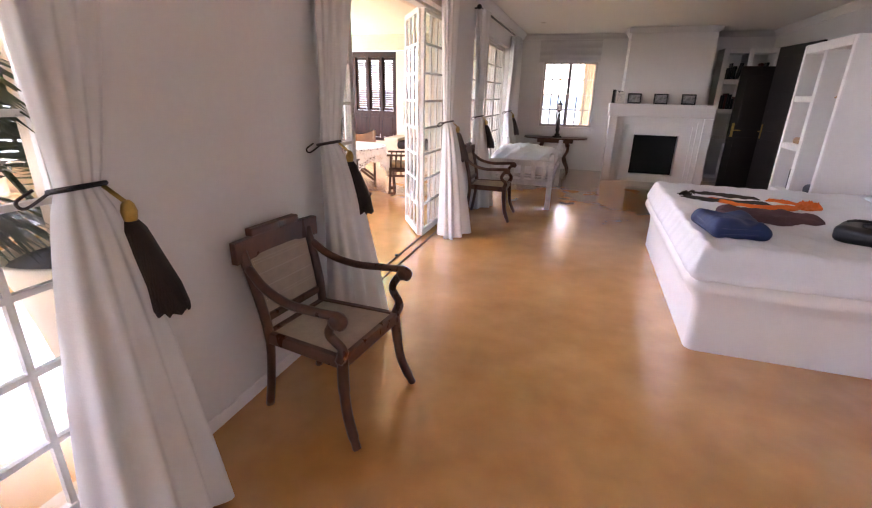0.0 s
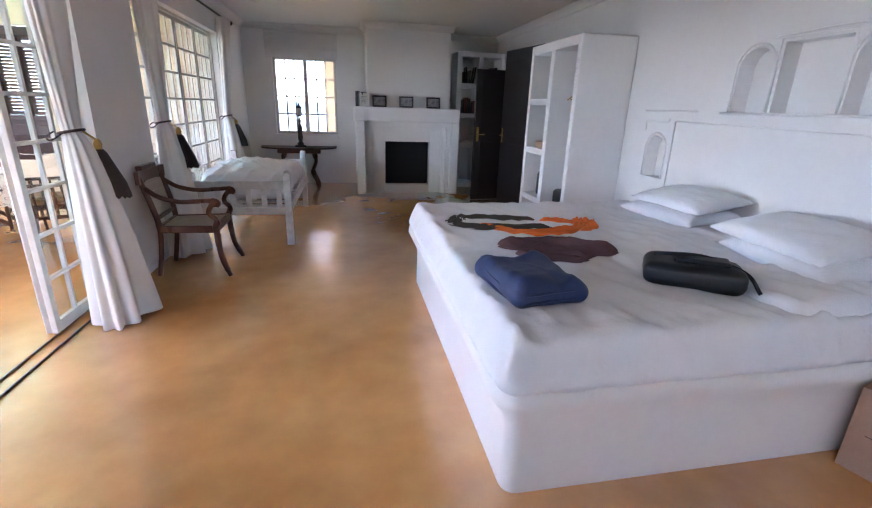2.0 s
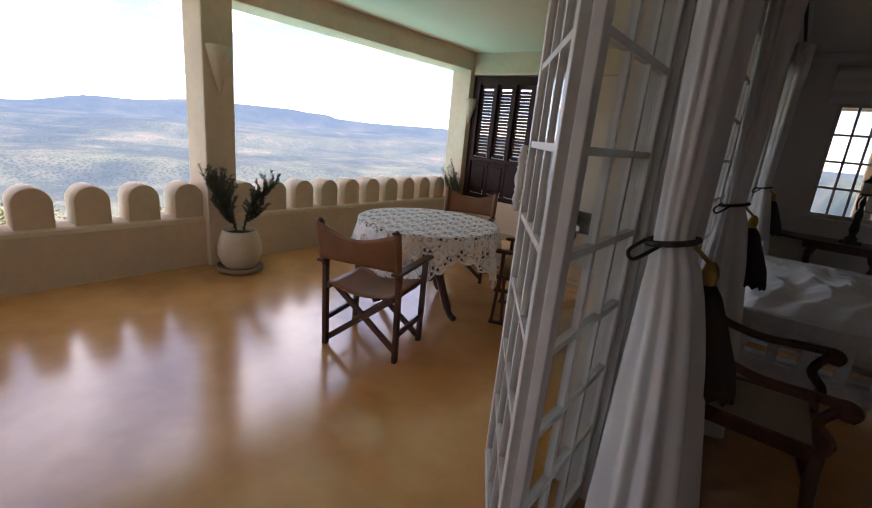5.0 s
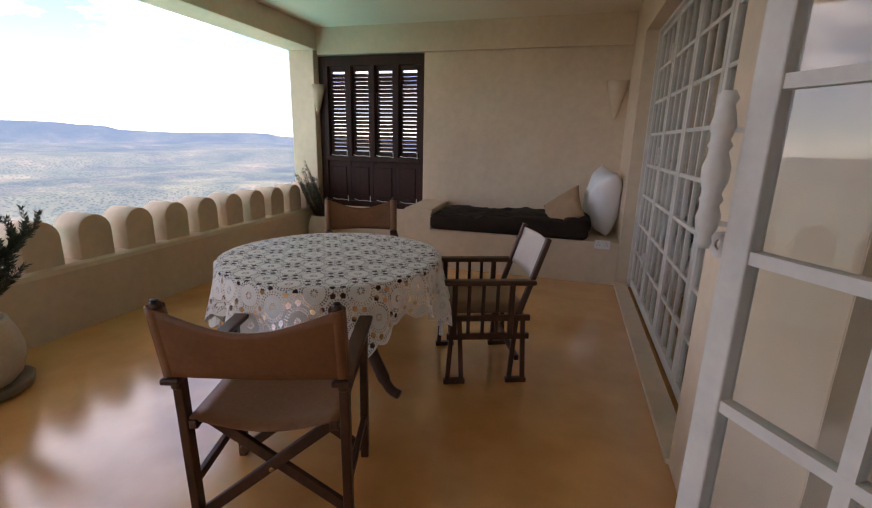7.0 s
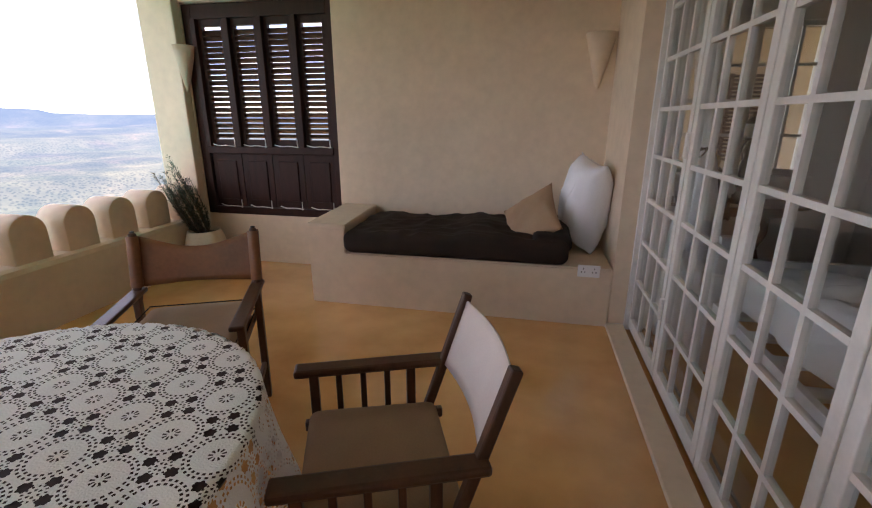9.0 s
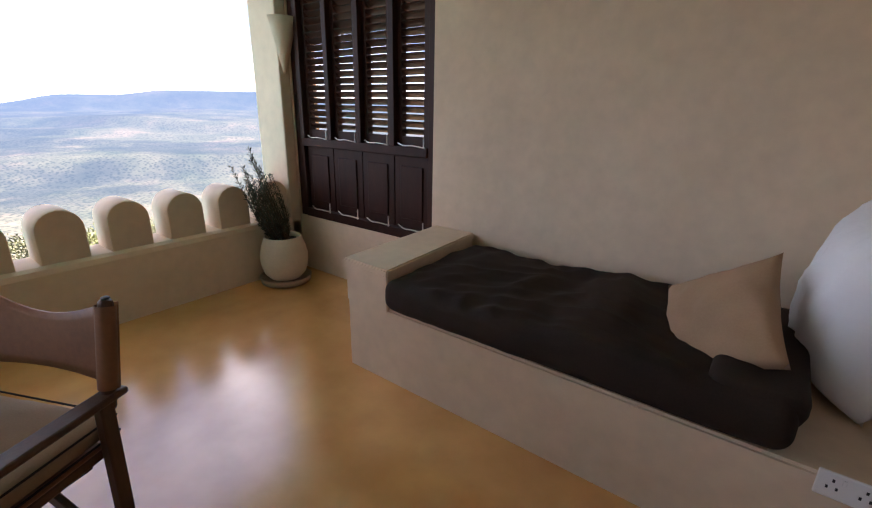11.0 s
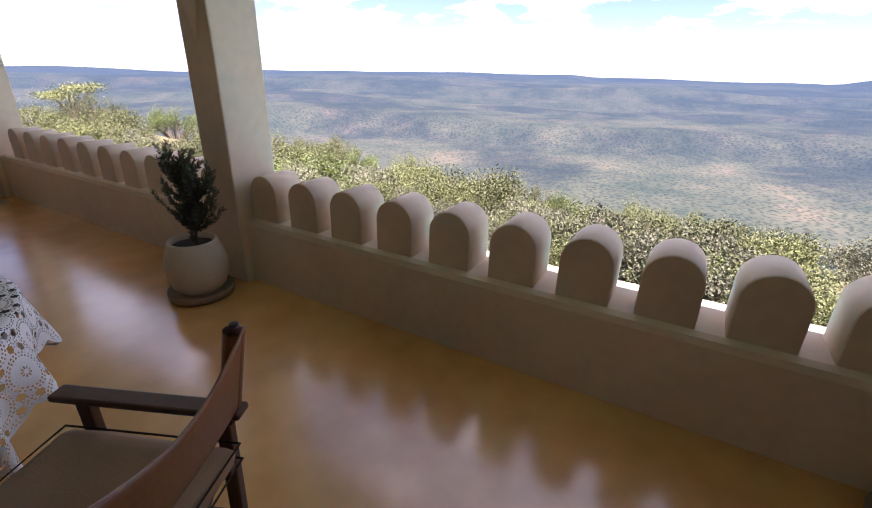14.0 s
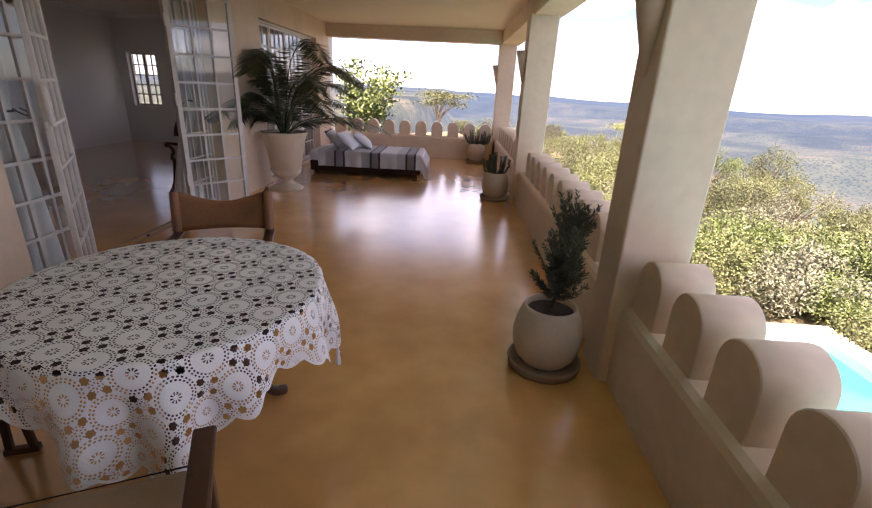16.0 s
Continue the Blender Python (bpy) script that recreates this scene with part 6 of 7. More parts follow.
# ---- director's chairs ----
def director_chair(m, cushion=False):
    ch = thing("director_chair", "folding wooden director's chair with tan leather back and seat", "chair", m, "director's chairs")
    W, D = 0.265, 0.21
    for s in (-1, 1):
        bm = bmesh.new()
        bar(bm, (s * W, -D + 0.02, 0.0), (s * W, -D, 0.60), 0.032, 0.042, up=(0, 1, 0), bevel=0.005)
        part("back_leg", bm, DIRWOOD, ch)
        bm = bmesh.new()
        bar(bm, (s * W, -D - 0.012, 0.565), (s * W, -D - 0.075, 0.885), 0.034, 0.034, up=(0, 1, 0), bevel=0.012)
        part("back_post", bm, DIRWOOD, ch)
        bm = bmesh.new()
        lathe(bm, [(0.006, 0), (0.012, 0.001), (0.011, 0.005), (0.004, 0.007)], 10, pose(s * W, -D - 0.075, 0.885))
        part("cap", bm, DARKMETAL, ch)
        bm = bmesh.new()
        bar(bm, (s * W, D - 0.02, 0.0), (s * W, D - 0.005, 0.60), 0.032, 0.042, up=(0, 1, 0), bevel=0.005)
        part("front_leg", bm, DIRWOOD, ch)
        bm = bmesh.new()
        box(bm, s * W - 0.03, s * W + 0.03, -D - 0.06, D + 0.08, 0.60, 0.622, 0.007)
        part("arm", bm, DIRWOOD, ch)
        bm = bmesh.new()
        bar(bm, (s * W, -D + 0.012, 0.19), (s * W, D - 0.015, 0.19), 0.022, 0.034, bevel=0.004)
        part("side_rail", bm, DIRWOOD, ch)
        bm = bmesh.new()
        bar(bm, (s * (W - 0.035), -D - 0.02, 0.435), (s * (W - 0.035), D + 0.03, 0.435), 0.03, 0.032, bevel=0.006)
        part("seat_rail", bm, DIRWOOD, ch)
    for y, off in ((-D + 0.045, 0.0), (D - 0.045, 0.0)):
        for s in (-1, 1):
            bm = bmesh.new()
            yy = y + s * 0.013
            bar(bm, (s * (W - 0.01), yy, 0.045), (-s * (W - 0.04), yy, 0.425), 0.04, 0.022, up=(0, 1, 0), bevel=0.004)
            part("cross_leg", bm, DIRWOOD, ch)
        bm = bmesh.new()
        lathe(bm, [(0.005, -0.03), (0.009, -0.028), (0.009, 0.028), (0.005, 0.03)], 8, pose(0, y, 0.235, 90, 0, 0))
        part("pivot", bm, BRASS, ch, "small brass pivot bolt")
    bm = bmesh.new()
    grid_surface(bm, 14, 8, lambda u, v: ((u - 0.5) * 2 * (W - 0.02), -D - 0.01 + v * (2 * D + 0.03), 0.458 - 0.045 * math.sin(math.pi * u)))
    ex = bmesh.ops.extrude_face_region(bm, geom=bm.faces[:])
    bmesh.ops.translate(bm, verts=[v for v in ex["geom"] if isinstance(v, bmesh.types.BMVert)], vec=(0, 0, -0.006))
    bmesh.ops.recalc_face_normals(bm, faces=bm.faces)
    part("seat", bm, LEATHER, ch, "", True)
    bm = bmesh.new()                                    # leather back: wraps both posts, sags in the middle

    def wrap(u, v):
        a = u * 2 - 1
        x = a * (W + 0.021)
        z0 = 0.625 + 0.01 * math.sin(math.pi * u)
        z1 = 0.872 - 0.072 * math.cos(a * math.pi / 2) ** 1.3
        z = z0 + (z1 - z0) * v
        k = (z - 0.565) / 0.32
        return Vector((x, -D - 0.012 - 0.063 * k - 0.021 - 0.025 * math.cos(a * math.pi / 2), z))
    grid_surface(bm, 24, 8, wrap)
    ex = bmesh.ops.extrude_face_region(bm, geom=bm.faces[:])
    bmesh.ops.translate(bm, verts=[v for v in ex["geom"] if isinstance(v, bmesh.types.BMVert)], vec=(0, 0.006, 0))
    bmesh.ops.recalc_face_normals(bm, faces=bm.faces)
    part("backrest", bm, LEATHER, ch, "tan leather sling back", True)
    for s in (-1, 1):
        bm = bmesh.new()
        sweep(bm, [(s * W, -D - 0.026, 0.632), (s * W, -D - 0.071, 0.868)], 0.0265, 14, cap=False)
        part("sleeve", bm, LEATHER, ch, "", True)
    if cushion:
        ob = part("seat_cushion", slab_bm(-W + 0.03, W - 0.03, -D - 0.045, D + 0.05, 0.46, 0.525, 0.028, 3, 0.007), CANVAS, ch, "grey-brown canvas seat cushion with piping", True)
        bm = bmesh.new()
        for z in (0.466, 0.52):
            x, y0, y1 = W - 0.026, -D - 0.049, D + 0.054
            sweep(bm, [(-x, y0, z), (x, y0, z), (x, y1, z), (-x, y1, z), (-x, y0, z)], 0.0035, 5)
        part("piping", bm, CHARCOAL, ob)
    return ch


director_chair(pose(-2.235, 6.72, 0, 0, 0, 17))
director_chair(pose(-2.79, 8.52, 0, 0, 0, 204), True)


def spindle_chair(m):
    """An armchair with spindled sides and a canvas sling back; faces +y."""
    ch = thing("spindle_chair", "dark wooden armchair with spindled sides and canvas back", "chair", m)
    W = 0.25
    for s in (-1, 1):
        for y in (0.19, -0.17):
            for dx in (-0.02, 0.02):
                bm = bmesh.new()
                bar(bm, (s * W, y + dx * 2.1, 0.0), (s * W, y + dx * 0.9, 0.40), 0.026, 0.026, up=(0, 1, 0), bevel=0.004)
                part("leg", bm, DIRWOOD, ch)
            bm = bmesh.new()
            box(bm, s * W - 0.016, s * W + 0.016, y - 0.062, y + 0.062, 0, 0.03, 0.005)
            part("foot", bm, DIRWOOD, ch)
        for z in (0.29, 0.40):
            bm = bmesh.new()
            bar(bm, (s * W, -0.23, z), (s * W, 0.24, z), 0.026, 0.035, bevel=0.005)
            part("side_rail", bm, DIRWOOD, ch)
        for k in range(5):
            y = -0.12 + 0.32 * k / 4
            bm = bmesh.new()
            bar(bm, (s * W, y, 0.30), (s * W, y, 0.595), 0.02 if 0 < k < 4 else 0.03, bevel=0.004)
            part("spindle", bm, DIRWOOD, ch)
        bm = bmesh.new()
        box(bm, s * W - 0.032, s * W + 0.032, -0.25, 0.26, 0.595, 0.622, 0.009)
        part("arm", bm, DIRWOOD, ch)
        bm = bmesh.new()
        bar(bm, (s * W * 0.93, -0.15, 0.36), (s * W * 0.93, -0.31, 0.85), 0.034, 0.03, up=(0, 1, 0), bevel=0.006)
        part("back_post", bm, DIRWOOD, ch)
    for y, z in ((0.2, 0.40), (-0.19, 0.40), (-0.17, 0.15)):
        bm = bmesh.new()
        bar(bm, (-W, y, z), (W, y, z), 0.026, 0.032, bevel=0.004)
        part("cross_rail", bm, DIRWOOD, ch)
    bm = bmesh.new()
    grid_surface(bm, 12, 8, lambda u, v: ((u - 0.5) * 2 * W * 0.95, -0.232 - 0.072 * v - 0.03 * math.sin(math.pi * u), 0.605 + 0.225 * v))
    ex = bmesh.ops.extrude_face_region(bm, geom=bm.faces[:])
    bmesh.ops.translate(bm, verts=[v for v in ex["geom"] if isinstance(v, bmesh.types.BMVert)], vec=(0, 0.005, 0))
    bmesh.ops.recalc_face_normals(bm, faces=bm.faces)
    part("backrest", bm, PALECANVAS, ch, "pale canvas sling back", True)
    part("seat", slab_bm(-W + 0.02, W - 0.02, -0.2, 0.22, 0.41, 0.475, 0.028, 8, 0.006), CANVAS, ch, "grey-brown canvas seat cushion", True)
    return ch


spindle_chair(pose(-1.73, 8.0, 0, 0, 0, 111.5))

# ---- built-in bench with block, mattress and cushions ----
def prism(bm, pts, z0, z1, bevel=0.0):
    lo = [bm.verts.new((x, y, z0)) for x, y in pts]
    hi = [bm.verts.new((x, y, z1)) for x, y in pts]
    bm.faces.new(list(reversed(lo)))
    bm.faces.new(hi)
    for k in range(len(pts)):
        j = (k + 1) % len(pts)
        bm.faces.new((lo[k], lo[j], hi[j], hi[k]))
    bmesh.ops.recalc_face_normals(bm, faces=bm.faces)
    if bevel:
        bmesh.ops.bevel(bm, geom=[e for e in bm.edges if max(v.co.z for v in e.verts) > z1 - 0.01], offset=bevel, segments=2, affect="EDGES")


def front_y(x):
    return 10.045 - (x + 2.99) * 0.012


bench = thing("masonry_bench", "cream plastered masonry bench built against the end wall", "bench")
bm = bmesh.new()
prism(bm, [(-2.985, front_y(-2.985)), (WX0 - 0.013, front_y(WX0)), (WX0 - 0.013, VEND - 0.001), (-3.01, VEND - 0.001)], 0, 0.42, 0.012)
part("seat", bm, CREAM, bench)
bm = bmesh.new()
prism(bm, [(-2.985, front_y(-3.03) - 0.003), (-2.685, front_y(-2.70) - 0.003), (-2.73, VEND - 0.001), (-3.02, VEND - 0.001)], 0.40, 0.60, 0.006)
part("end_block", bm, CREAM, bench)
bm = bmesh.new()
prism(bm, [(-2.995, front_y(-3.03) - 0.012), (-2.675, front_y(-2.70) - 0.012), (-2.72, VEND - 0.001), (-3.03, VEND - 0.001)], 0.60, 0.633, 0.008)
part("block_cap", bm, CREAM, bench)
pad = slab_bm(-2.70, -1.05, 10.01, 10.86, 0.421, 0.59, 0.06, 6, 0.010, 80, crease=0.022,
              sag=lambda p: 0.03 * max(0, math.sin((p.x + 1.9) * 5)) * math.exp(-((p.x + 1.75) / 0.25) ** 2) - 0.01 * abs(math.sin(p.x * 9)))
for v in pad.verts:
    v.co += 0.012 * noise.noise(Vector((v.co.x * 10 + v.co.y * 4, v.co.y * 3, 0))) * Vector((0, 0, 1)) * smooth(0.50, 0.55, v.co.z)
tagged(part("bench_mattress", pad, CHARCOAL, None, "", True), "creased charcoal-brown mattress on the masonry bench", "mattress")
bol = slab_bm(-1.30, -1.03, 10.04, 10.84, 0.50, 0.63, 0.048, 2, 0.008)
tagged(part("bolster", bol, CHARCOAL, None, "", True), "charcoal-brown bolster at the end of the bench", "bolster")
ob = tagged(part("cushion", pillow_bm(0.46, 0.44, 0.15, 1.0, wrinkle=0.01), TANCLOTH, None, "", True), "tan cushion leaning on the bench mattress", "cushion")
ob.matrix_basis = pose(-1.315, 10.36, 0.67, 58, 0, -46) @ pose(0, 0, -0.06, 0, 0, 42)
ob = tagged(part("cushion", pillow_bm(0.43, 0.69, 0.36, 5.0, 0.9, wrinkle=0.016), LINEN, None, "", True), "large white cushion standing in the corner of the bench", "cushion")
ob.matrix_basis = pose(-0.915, 10.51, 0.78, 90, 0, -71) @ pose(0, 0, -0.15, 0, 0, -9)
socket(pose(-0.913, front_y(-0.93) - 0.001, 0.402, 0, 0, -0.7), "white double wall socket on the bench front", True)

# ---- louvred shutters ----
sh = tagged(new("window_3"), "dark stained louvred shutters in the end wall", "shutter", "", "structure")
bm = bmesh.new()
SHY = VEND + 0.03
for a, b in ((SHX0, SHX0 + 0.09), (SHX1 - 0.05, SHX1)):
    box(bm, a, b, SHY - 0.02, SHY + 0.10, SHZ0, SHZ1, 0.004)
box(bm, SHX0 + 0.09, SHX1 - 0.05, SHY - 0.02, SHY + 0.10, SHZ1 - 0.12, SHZ1, 0.004)
box(bm, SHX0 + 0.09, SHX1 - 0.05, SHY - 0.03, SHY + 0.10, SHZ0, SHZ0 + 0.07, 0.004)
part("shutter_frame", bm, DARKWOOD, sh)
bm = bmesh.new()
box(bm, SHX0 + 0.09, SHX1 - 0.05, SHY - 0.035, SHY + 0.08, 1.07, 1.135, 0.006)
part("mid_rail", bm, DARKWOOD, sh)
inx0, inx1 = SHX0 + 0.09, SHX1 - 0.05
bw = (inx1 - inx0) / 4
slat_bm = bmesh.new()
box(slat_bm, -bw / 2 + 0.078, bw / 2 - 0.052, -0.029, 0.029, -0.0045, 0.0045)
slat_me = bpy.data.meshes.new("slat")
slat_bm.to_mesh(slat_me)
slat_bm.free()
slat_me.materials.append(DARKWOOD)
for k in range(4):
    x0 = inx0 + bw * k
    bm = bmesh.new()
    box(bm, x0, x0 + 0.048, SHY - 0.045, SHY + 0.05, 1.135, SHZ1 - 0.12, 0.004)
    box(bm, x0 + 0.048, x0 + 0.08, SHY + 0.0, SHY + 0.05, 1.135, SHZ1 - 0.12, 0.003)
    box(bm, x0 + bw - 0.052, x0 + bw, SHY + 0.0, SHY + 0.05, 1.135, SHZ1 - 0.12, 0.003)
    box(bm, x0 + 0.08, x0 + bw - 0.052, SHY, SHY + 0.05, 1.135, 1.20, 0.003)
    box(bm, x0 + 0.08, x0 + bw - 0.052, SHY, SHY + 0.05, SHZ1 - 0.18, SHZ1 - 0.12, 0.003)
    leaf = part("louvre_leaf", bm, DARKWOOD, sh)
    z, n = 1.232, 0
    while z < SHZ1 - 0.19:
        s = new("slat", slat_me)
        s.parent = leaf
        s.matrix_basis = pose(x0 + bw / 2, SHY + 0.028, z, -33 + 2.5 * math.sin(n * 2.3 + k), 0, 0)
        z += 0.0475
        n += 1
    bm = bmesh.new()
    box(bm, x0 + 0.004, x0 + bw - 0.004, SHY + 0.012, SHY + 0.06, SHZ0 + 0.07, 1.07, 0.003)
    box(bm, x0 + 0.06, x0 + bw - 0.06, SHY + 0.0, SHY + 0.014, SHZ0 + 0.14, 1.0, 0.008)
    part("lower_panel", bm, DARKWOOD, sh)
    for zz, nm in ((1.155, "stay"), (0.575, "stay")):
        bm = bmesh.new()
        sweep(bm, curve_pts([(x0 + 0.06, SHY - 0.02, zz), (x0 + 0.14, SHY - 0.05, zz - 0.012), (x0 + 0.22, SHY - 0.055, zz - 0.008), (x0 + bw - 0.02, SHY - 0.03, zz - 0.02)], 5), 0.0045, 5)
        sweep(bm, [(x0 + bw - 0.03, SHY - 0.03, zz - 0.03), (x0 + bw - 0.03, SHY - 0.03, zz + 0.05)], 0.005, 5)
        part(nm, bm, PLASTIC if zz > 1 else METAL, sh, "thin metal casement stay")

# ---- plaster sconces ----
def sconce(m):
    s = thing("wall_sconce", "cream plaster wedge wall light fixed to the render", "wall light", m, "wall sconces")
    bm = bmesh.new()
    w, d, h = 0.085, 0.10, 0.40
    lathe(bm, [(0.010, 0.0), (0.03, 0.06), (0.088, 0.28), (0.118, h), (0.110, h), (0.082, 0.285), (0.02, 0.06)], 16, pose(0, 0, 0), 0, math.pi, cap=False)
    bmesh.ops.recalc_face_normals(bm, faces=bm.faces)
    part("shade", bm, CREAM, s, "", True)
    bm = bmesh.new()
    box(bm, -0.03, 0.03, 0.0, 0.03, 0.22, 0.30, 0.004)
    part("lamp_holder", bm, PLASTIC, s)


for a, b in POSTS:
    sconce(pose(PX + 0.061, (a + b) / 2, 1.62, 0, 0, -90))
sconce(pose(PX + 0.001, 10.85, 1.62, 0, 0, -90))
sconce(pose(-0.87, VEND - 0.001, 1.62, 0, 0, 180))
sconce(pose(WX0 - 0.013, -0.85, 1.62, 0, 0, 90))

# ---- spindle handle and hasp of the open leaf ----
lw = (OPEN[1][1] - OPEN[1][0]) / 4 - 0.006
open_leaf = [o for o in leaf_set.children if o.name.startswith("door_leaf")][2]
bm = bmesh.new()
lathe(bm, [(0.010, 0.0), (0.013, 0.01), (0.010, 0.02), (0.017, 0.035), (0.020, 0.055), (0.014, 0.075), (0.019, 0.085), (0.014, 0.095), (0.021, 0.115), (0.022, 0.14), (0.014, 0.165),
           (0.019, 0.175), (0.014, 0.185), (0.020, 0.205), (0.016, 0.225), (0.012, 0.24), (0.017, 0.25), (0.010, 0.262)], 14, Matrix.Translation((lw + 0.022, 0.03, 1.16)))
part("door_pull", bm, METAL, open_leaf, "turned white painted spindle pull", True)
bm = bmesh.new()
for z in (1.205, 1.36):
    bar(bm, (lw - 0.01, 0.01, z), (lw + 0.022, 0.03, z), 0.008)
part("pull_bracket", bm, METAL, open_leaf)
bm = bmesh.new()
lathe(bm, [(0.010, -0.003), (0.024, -0.003), (0.024, 0.003), (0.010, 0.003), (0.010, -0.003)], 16, pose(lw + 0.014, 0.0, 1.165, 90, 0, 0), cap=False)
box(bm, lw - 0.02, lw + 0.014, -0.003, 0.003, 1.145, 1.185)
part("hasp", bm, METAL, open_leaf)
bm = bmesh.new()
lathe(bm, [(0.012, 0.016), (0.016, 0.020), (0.016, 0.03), (0.010, 0.034)], 12, Matrix.Translation((-0.605, 5.01, 0)))
part("floor_bolt", bm, DARKMETAL, leaf_set, "dark floor bolt in the door track")

# ---- plants ----
def leaf_mat(name, color, tint, rough=0.55, by_piece=0.0, trans=0.25):
    m = mat(name, color, rough, 0.35, 3.0, 0.0, 30.0, tint=tint, by_piece=by_piece)
    bsdf = [k for k in m.node_tree.nodes if k.type == "BSDF_PRINCIPLED"][0]
    bsdf.inputs["Subsurface Weight"].default_value = 0.0
    return m


ROSEMARY = leaf_mat("rosemary_green", (0.045, 0.062, 0.035), (0.085, 0.105, 0.06))
PALM = leaf_mat("palm_green", (0.022, 0.034, 0.014), (0.05, 0.07, 0.025), 0.4)
STEM = mat("plant_stem", (0.09, 0.065, 0.035), 0.8, 0.3, 20.0, 0.1, 60.0)


def add_leaf(verts, faces, base, tip, w, n):
    """A thin pointed leaf of two triangles with a fold."""
    d = (tip - base)
    side = d.cross(n)
    if side.length < 1e-6:
        side = d.cross(Vector((1, 0.3, 0)))
    side = side.normalized() * w
    mid = base + d * 0.45
    k = len(verts)
    verts += [base, mid + side, tip, mid - side]
    faces.append((k, k + 1, k + 2, k + 3))


def mesh_part(name, verts, faces, material, parent, label=""):
    me = bpy.data.meshes.new(name)
    me.from_pydata([tuple(v) for v in verts], [], faces)
    me.materials.append(material)
    ob = new(name, me)
    ob.parent = parent
    if label:
        ob["label"] = label
    return ob


def pot(m, label):
    p = thing("plant_pot", label, "plant pot", m, "veranda pots")
    bm = bmesh.new()
    lathe(bm, [(0.13, 0.045), (0.17, 0.09), (0.195, 0.17), (0.198, 0.24), (0.18, 0.32), (0.155, 0.385), (0.150, 0.40), (0.138, 0.40), (0.135, 0.37), (0.13, 0.36)], 32, cap=False)
    part("pot", bm, POT, p, "", True)
    bm = bmesh.new()
    lathe(bm, [(0.18, 0.0), (0.205, 0.01), (0.215, 0.055), (0.205, 0.06), (0.195, 0.045), (0.10, 0.045)], 32)
    part("saucer", bm, POTDARK, p, "shallow clay saucer", True)
    bm = bmesh.new()
    lathe(bm, [(0.142, 0.362), (0.08, 0.372), (0.001, 0.376)], 20, cap=False)
    part("soil", bm, SOIL, p)
    return p


def shrub(p, seed, stems, height, spread, lean, low=0.36, needle=0.034, per=120):
    """Upright rosemary-like stems clothed in short needles."""
    rnd = random.Random(seed)
    bm, verts, faces = bmesh.new(), [], []
    for k in range(stems):
        a = rnd.uniform(0, 2 * math.pi)
        out = spread * rnd.uniform(0.25, 1.0)
        h_ = height * rnd.uniform(0.55, 1.0) * (1.1 - 0.35 * out / spread)
        tip = Vector((out * math.cos(a) + lean[0] * h_, out * math.sin(a) + lean[1] * h_, low + h_))
        base = Vector((0.05 * math.cos(a), 0.05 * math.sin(a), low - 0.02))
        mid = base.lerp(tip, 0.45) + Vector((math.cos(a), math.sin(a), 0)) * out * 0.25
        line = curve_pts([base, mid, tip], 9)
        sweep(bm, line, [0.007 * (1 - 0.8 * i / len(line)) for i in range(len(line))], 4)
        for i in range(per):
            f = 0.12 + 0.88 * (i + rnd.random()) / per
            q = f * (len(line) - 1)
            j = min(len(line) - 2, int(q))
            pt = line[j].lerp(line[j + 1], q - j)
            d = (line[j + 1] - line[j]).normalized()
            o = Vector((rnd.uniform(-1, 1), rnd.uniform(-1, 1), rnd.uniform(-1, 1)))
            o = (o - d * o.dot(d)).normalized()
            ln = needle * rnd.uniform(0.7, 1.3)
            add_leaf(verts, faces, pt, pt + (o * 0.75 + d * 0.65) * ln, ln * 0.10 + 0.0008, Vector((rnd.random(), rnd.random(), rnd.random())))
    part("stem", bm, STEM, p)
    mesh_part("needle_foliage", verts, faces, ROSEMARY, p, "dark green needle foliage")


P_TALL, P_WIDE = "round cream pot with an upright rosemary bush", "round cream pot with a spreading rosemary bush"


